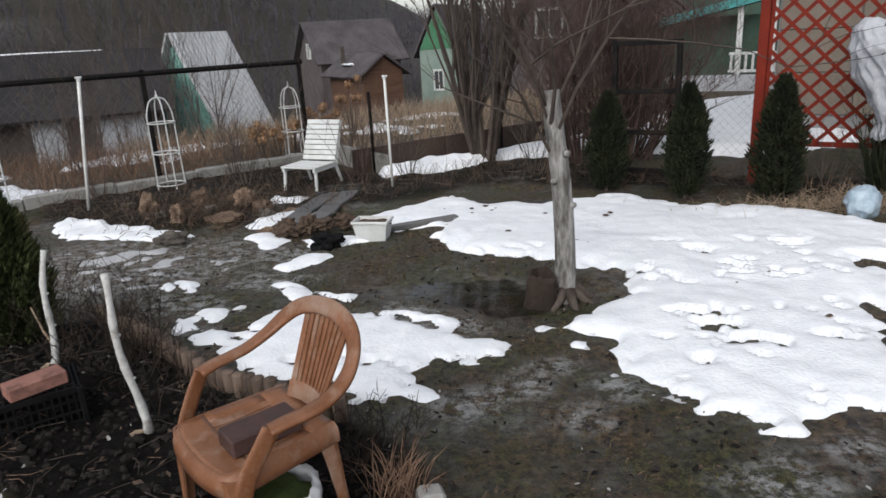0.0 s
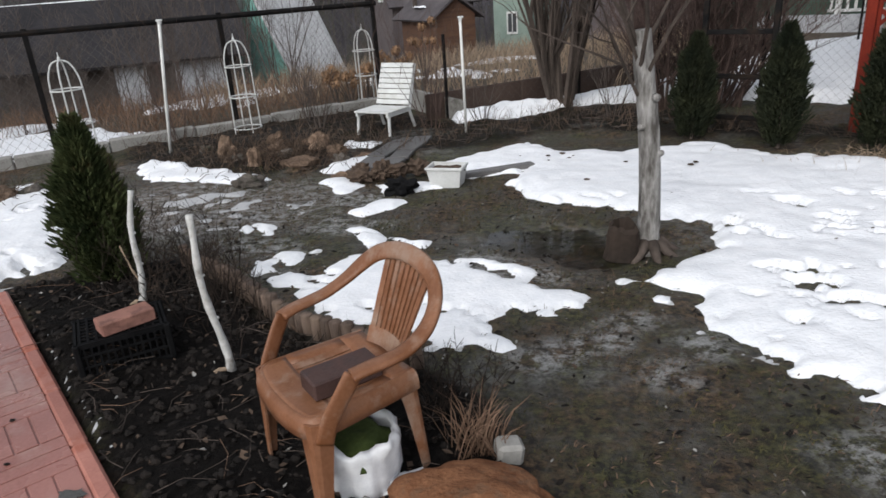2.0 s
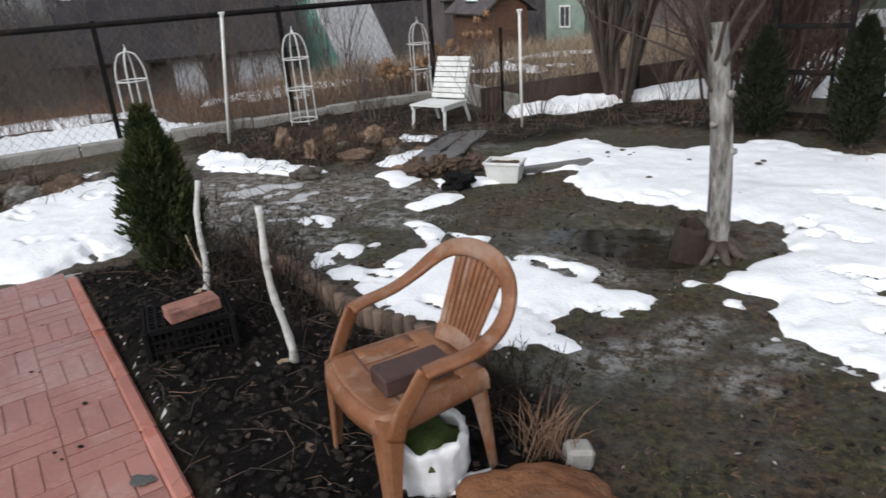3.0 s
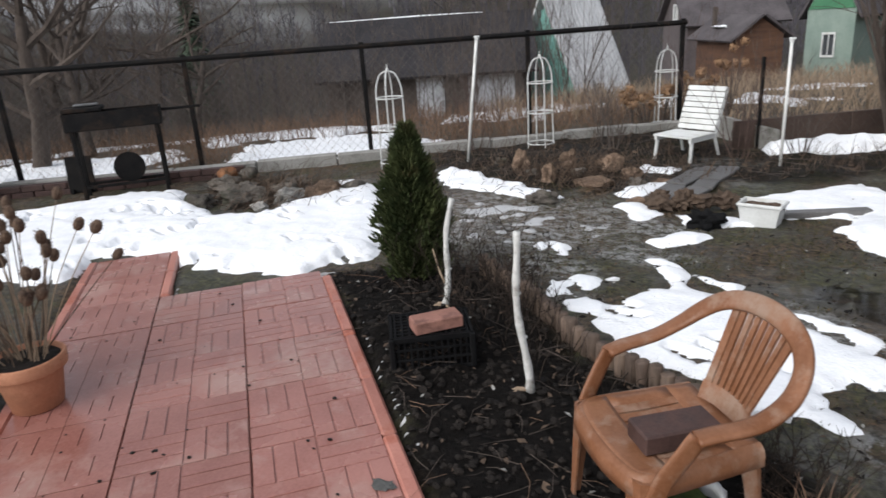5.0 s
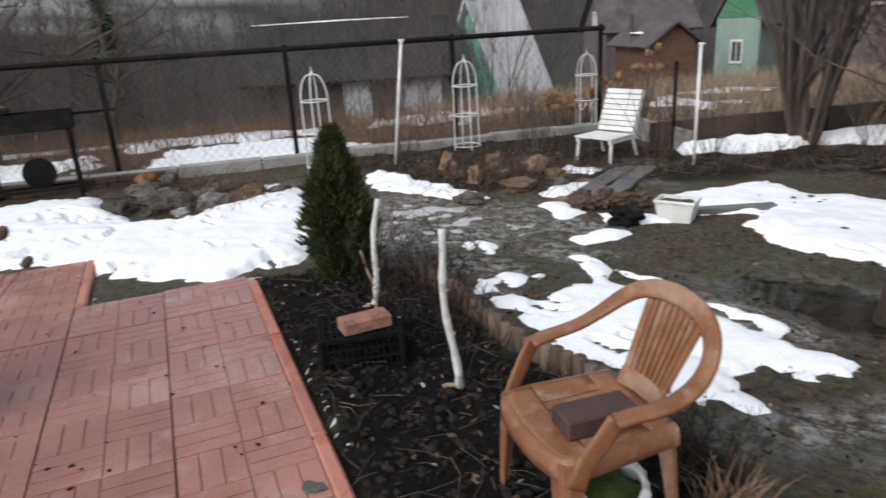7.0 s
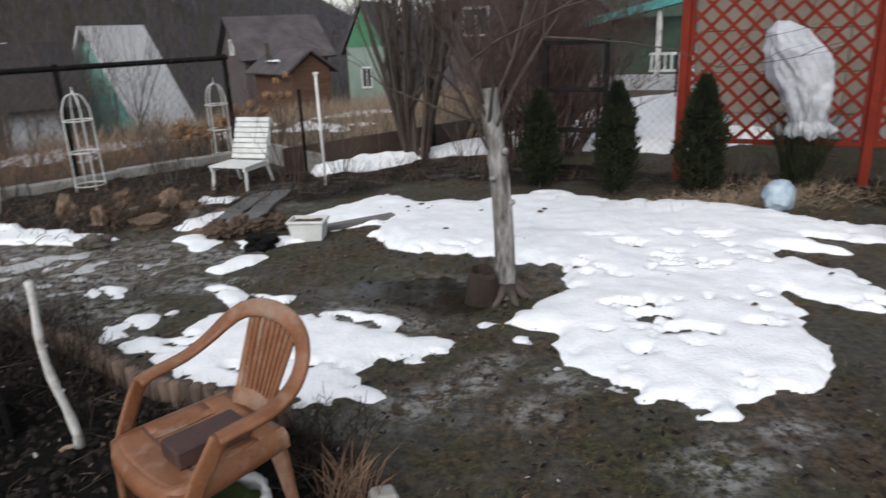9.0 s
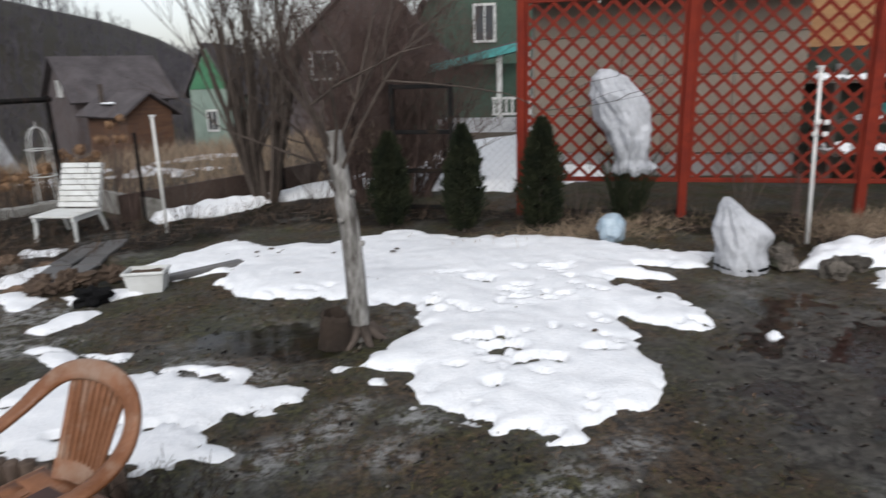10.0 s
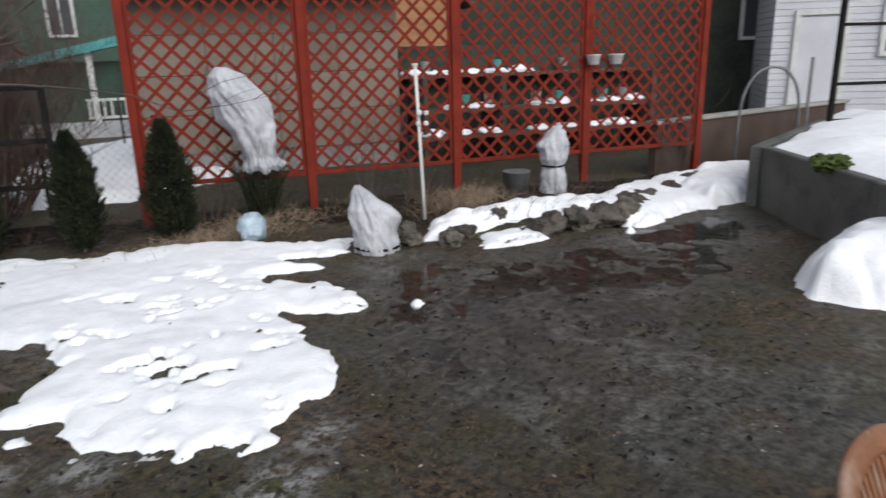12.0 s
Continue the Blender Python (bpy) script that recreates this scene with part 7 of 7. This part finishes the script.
def leaf_litter(n, where, seed, mat, label, s0=0.012, s1=0.03, lift=0.006):
    rng, spots = scatter(n, where, seed)
    g = Geo()
    for x, y, z in spots:
        a, s = rng.uniform(0, 6.28), rng.uniform(s0, s1)
        m = pose(x, y, z + rng.uniform(0.2, 1) * lift, rng.uniform(-25, 25), rng.uniform(-25, 25), math.degrees(a))
        w = rng.uniform(0.25, 0.6)
        g.add([m @ Vector(p) for p in ((-s, 0, 0), (-s * 0.2, s * w, s * 0.15), (s * 0.5, s * w * 0.8, 0.0), (s, 0, 0.1 * s), (-s * 0.1, -s * w, s * 0.15))], [(0, 1, 2, 3), (0, 3, 4)])
    return tagged(part("leaf_litter", g, mat), label, "leaves", kind="stuff")


def twig_litter(n, where, seed, mat, label, l0=0.06, l1=0.25, r=0.002):
    rng, spots = scatter(n, where, seed)
    g = Geo()
    for x, y, z in spots:
        a, ln = rng.uniform(0, 6.28), rng.uniform(l0, l1)
        d = Vector((math.cos(a), math.sin(a), 0))
        p = Vector((x, y, z + 0.008))
        q = p + d * ln * 0.5 + Vector((rng.uniform(-0.02, 0.02), rng.uniform(-0.02, 0.02), rng.uniform(0, 0.025)))
        g.tube([p, q, p + d * ln + Vector((0, 0, rng.uniform(-0.005, 0.03)))], [r, r * 0.8, r * 0.4], 4, False)
    return tagged(part("twig_litter", g, mat), label, "twigs", kind="stuff")


LAWN = [(-3.2, 4.0), (-2.5, 5.6), (-1.0, 5.6), (0.5, 4.9), (1.2, 2.9), (2.2, 2.8), (2.8, 3.5), (4.6, 3.6), (6.6, 2.5), (4.9, 1.0), (3.2, 0.6), (0.2, 1.3), (-0.2, 2.3), (-0.8, 2.8), (-2.0, 3.6)]
lawn_any = sampler(LAWN, 0.0, (-3.3, 0.5, 6.8, 5.8))
leaf_litter(260, soil_spot, 18, M_DRYLEAF, "dead brown leaves on the dark soil")
leaf_litter(45, soil_spot, 19, M_CONC, "bleached grey leaves on the dark soil", 0.01, 0.025)
twig_litter(200, soil_spot, 31, M_BARK, "thin dead twigs lying on the soil")
twig_litter(40, soil_spot, 32, M_TUFT, "pale dry stalks lying on the soil", 0.08, 0.3, 0.0015)
bed_any = sampler(BACKBED, 0.08, (-5.3, 3.1, 9.3, 9.8))
leaf_litter(900, bed_any, 20, M_DRYLEAF, "dead brown leaves on the garden beds", 0.02, 0.05)
twig_litter(500, bed_any, 33, M_TWIG, "dead twigs lying on the garden beds", 0.1, 0.4, 0.003)
leaf_litter(1500, lawn_any, 21, M_SOIL, "dark bits of leaf and mud on the lawn", 0.006, 0.026, 0.012)
leaf_litter(700, lawn_any, 22, M_DRYLEAF, "brown bits of leaf on the lawn", 0.006, 0.022, 0.012)
leaf_litter(500, lawn_any, 23, M_CONC, "pale bits of bleached leaf on the lawn", 0.004, 0.014, 0.012)
main_snow = sampler(SNOW_MAIN, 0.2, (-1.3, 2.5, 4.0, 7.2))
rng = random.Random(24)
g = Geo()
for k in range(16):
    x, y = main_snow(rng)
    z = gz(x, y) + float(snow_depth(np.array([x]), np.array([y]))[0]) + 0.008
    s = rng.uniform(0.006, 0.02)
    g.blob((x, y, z), (s * 1.6, s, s * 0.5), k, 0.5, 1.6, 1)
tagged(part("snow_debris", g, M_DRYLEAF), "dark bits of leaf lying on the snow", "leaves", kind="stuff")

straw_field("dead_stems", 900, lambda r: (-2.9 + r.gauss(0, 0.5), 6.6 + r.gauss(0, 0.4)), 0.06, 0.3, 36, M_DRYLEAF, "dark withered plants among the rocks", 0.004, 1.6)
straw_field("brush_heap", 900, lambda r: (-5.6 + r.gauss(0, 0.45), 5.0 + r.gauss(0, 0.3)), 0.1, 0.5, 35, M_DRYLEAF, "dark dead brush lying over heaped rocks", 0.004, 3.0)

# bare shrubs along the fence and the beds
for i, (x, y, h, st) in enumerate([(-4.6, 7.6, 0.9, 8), (-3.3, 8.6, 1.0, 8), (-2.9, 7.9, 0.7, 9), (-1.5, 7.9, 0.8, 9), (-0.9, 8.0, 0.7, 7), (0.6, 8.1, 0.7, 7), (-2.2, 8.8, 1.1, 8), (-1.35, 8.7, 0.9, 6), (4.9, 5.9, 0.8, 8), (5.3, 5.6, 0.7, 8), (3.4, 6.7, 0.6, 6), (8.6, 3.9, 0.9, 8)]):
    bush("low_shrub", at(x, y), "small bare brown garden shrub", st, h, 0.008, 2, 40 + i, M_REDTWIG if i % 3 == 0 else M_TWIG, 0.5, 3, 0.5, "shrub", "low bare shrubs", 0.1)
for i, (x, y, h, st) in enumerate([(-2.55, 3.35, 0.45, 12), (-2.2, 3.45, 0.4, 14), (-1.95, 3.3, 0.34, 12), (-2.0, 3.05, 0.3, 10), (-0.42, 2.3, 0.18, 14), (-0.42, 2.15, 0.20, 10), (-1.75, 3.05, 0.2, 8)]):
    bush("withered_perennial", at(x, y), "withered dark perennial stems in the soil bed", st, h, 0.005, 2, 60 + i, M_BLACKSTEM, 0.6, 3, 0.8, "dry plant", "withered perennials", 0.15)
# pale shrubs before the A-frame house
for i, (x, y, h, st) in enumerate([(-6.0, 12.5, 2.4, 9), (-5.0, 12.0, 2.2, 8), (-7.2, 11.8, 2.2, 8)]):
    z = float(land(np.array([x]), np.array([y]))[0])
    bush("shrub", pose(x, y, z), "slender bare grey shrub behind the fence", st, h, 0.016, 3, 80 + i, M_TWIG, 0.35, 3, 0.4, "shrub", "fence shrubs", 0.3)

# dry hydrangeas behind the lounger
for i, (x, y, h) in enumerate([(-3.0, 9.65, 0.55), (-2.85, 9.9, 0.55), (-2.5, 10.2, 0.82), (-2.4, 10.5, 0.75), (-2.15, 11.0, 1.08), (-3.15, 9.45, 0.6)]):
    hy = thing("dry_hydrangea", at(x, y), "dry hydrangea with tan flower heads", "dried plant", "dry hydrangeas")
    rng = random.Random(90 + i)
    for k in range(7):
        a, le = rng.uniform(0, 6.28), rng.uniform(0.05, 0.28)
        tip = Vector((le * math.cos(a), le * math.sin(a), h * rng.uniform(0.55, 1)))
        g = Geo()
        g.tube([(0, 0, -0.05), tip * 0.5, tip], [0.01, 0.007, 0.004], 5)
        s = part("stem", g, M_TWIG, hy)
        g = Geo()
        for q in range(70):
            v = Vector((rng.gauss(0, 1), rng.gauss(0, 1), rng.gauss(0, 1))).normalized() * rng.uniform(0.045, 0.08)
            p = tip + v
            t1 = v.orthogonal().normalized() * 0.017
            t2 = v.cross(t1).normalized() * 0.017
            g.add([p - t1, p + t2, p + t1, p - t2], [(0, 1, 2, 3)])
        part("flower_head", g, M_TAN, s)


# orchard trees left behind the fence and a spruce
def bare_tree(m, h, r, seed, label):
    rng = random.Random(seed)
    t = thing("bare_tree", m, label, "tree", "bare trees")
    g = Geo()
    p, d = Vector((0, 0, -0.2)), Vector((rng.uniform(-0.25, 0.25), rng.uniform(-0.2, 0.2), 1)).normalized()
    pts, rs = [p.copy()], [r * 1.3]
    for i in range(5):
        d = (d + Vector((rng.uniform(-0.2, 0.2), rng.uniform(-0.2, 0.2), 0.1))).normalized()
        p = p + d * h * 0.11
        pts.append(p.copy())
        rs.append(r * (1 - 0.09 * i))
    g.tube(pts, rs, 10, False)
    part("trunk", g, M_BARK, t, smooth=True)
    for k in range(9):
        g = Geo()
        i = rng.randint(2, 5)
        a = rng.uniform(0, 6.283)
        twigs(g, pts[i], (math.cos(a), math.sin(a), rng.uniform(0.3, 1.0)), h * rng.uniform(0.35, 0.55), r * rng.uniform(0.35, 0.6), 4, rng, 0.5, 3, 0.2, 5, 0.15)
        part("limb", g, M_BARK, t)


for x, y, h, r, s in ((-10.2, 5.0, 4.2, 0.11, 101), (-10.9, 6.2, 3.8, 0.09, 102), (-14.0, 7.5, 4.5, 0.1, 103), (-16, 11, 5.0, 0.1, 104), (-18.5, 7.5, 5.0, 0.12, 105), (-12.5, 9.5, 3.6, 0.08, 106)):
    z = float(land(np.array([x]), np.array([y]))[0])
    bare_tree(pose(x, y, z), h, r, s, "bare crooked fruit tree behind the fence")


def spruce(m, h, w, seed):
    rng = random.Random(seed)
    t = thing("spruce", m, "dark green spruce on the slope", "conifer")
    g = Geo()
    g.tube([(0, 0, -0.3), (0, 0, h)], [0.18, 0.02], 7)
    part("trunk", g, M_BARK, t)
    g = Geo()
    for k in range(1500):
        u = rng.random() ** 0.75
        z = h * (0.06 + 0.94 * u)
        R = w * (1 - u) * (0.75 + 0.25 * math.sin(z * 5)) + 0.06
        a = rng.uniform(0, 6.283)
        q = R * rng.random() ** 0.5
        p = Vector((q * math.cos(a), q * math.sin(a), z))
        o = Vector((math.cos(a), math.sin(a), -0.35)) * rng.uniform(0.2, 0.5)
        s = Vector((-math.sin(a), math.cos(a), 0)) * 0.12
        g.add([p - s, p + s, p + o], [(0, 1, 2)])
    part("crown", g, M_SPRUCE, t)


spruce(pose(-25.5, 20.4, -3.2), 7.0, 1.5, 7)
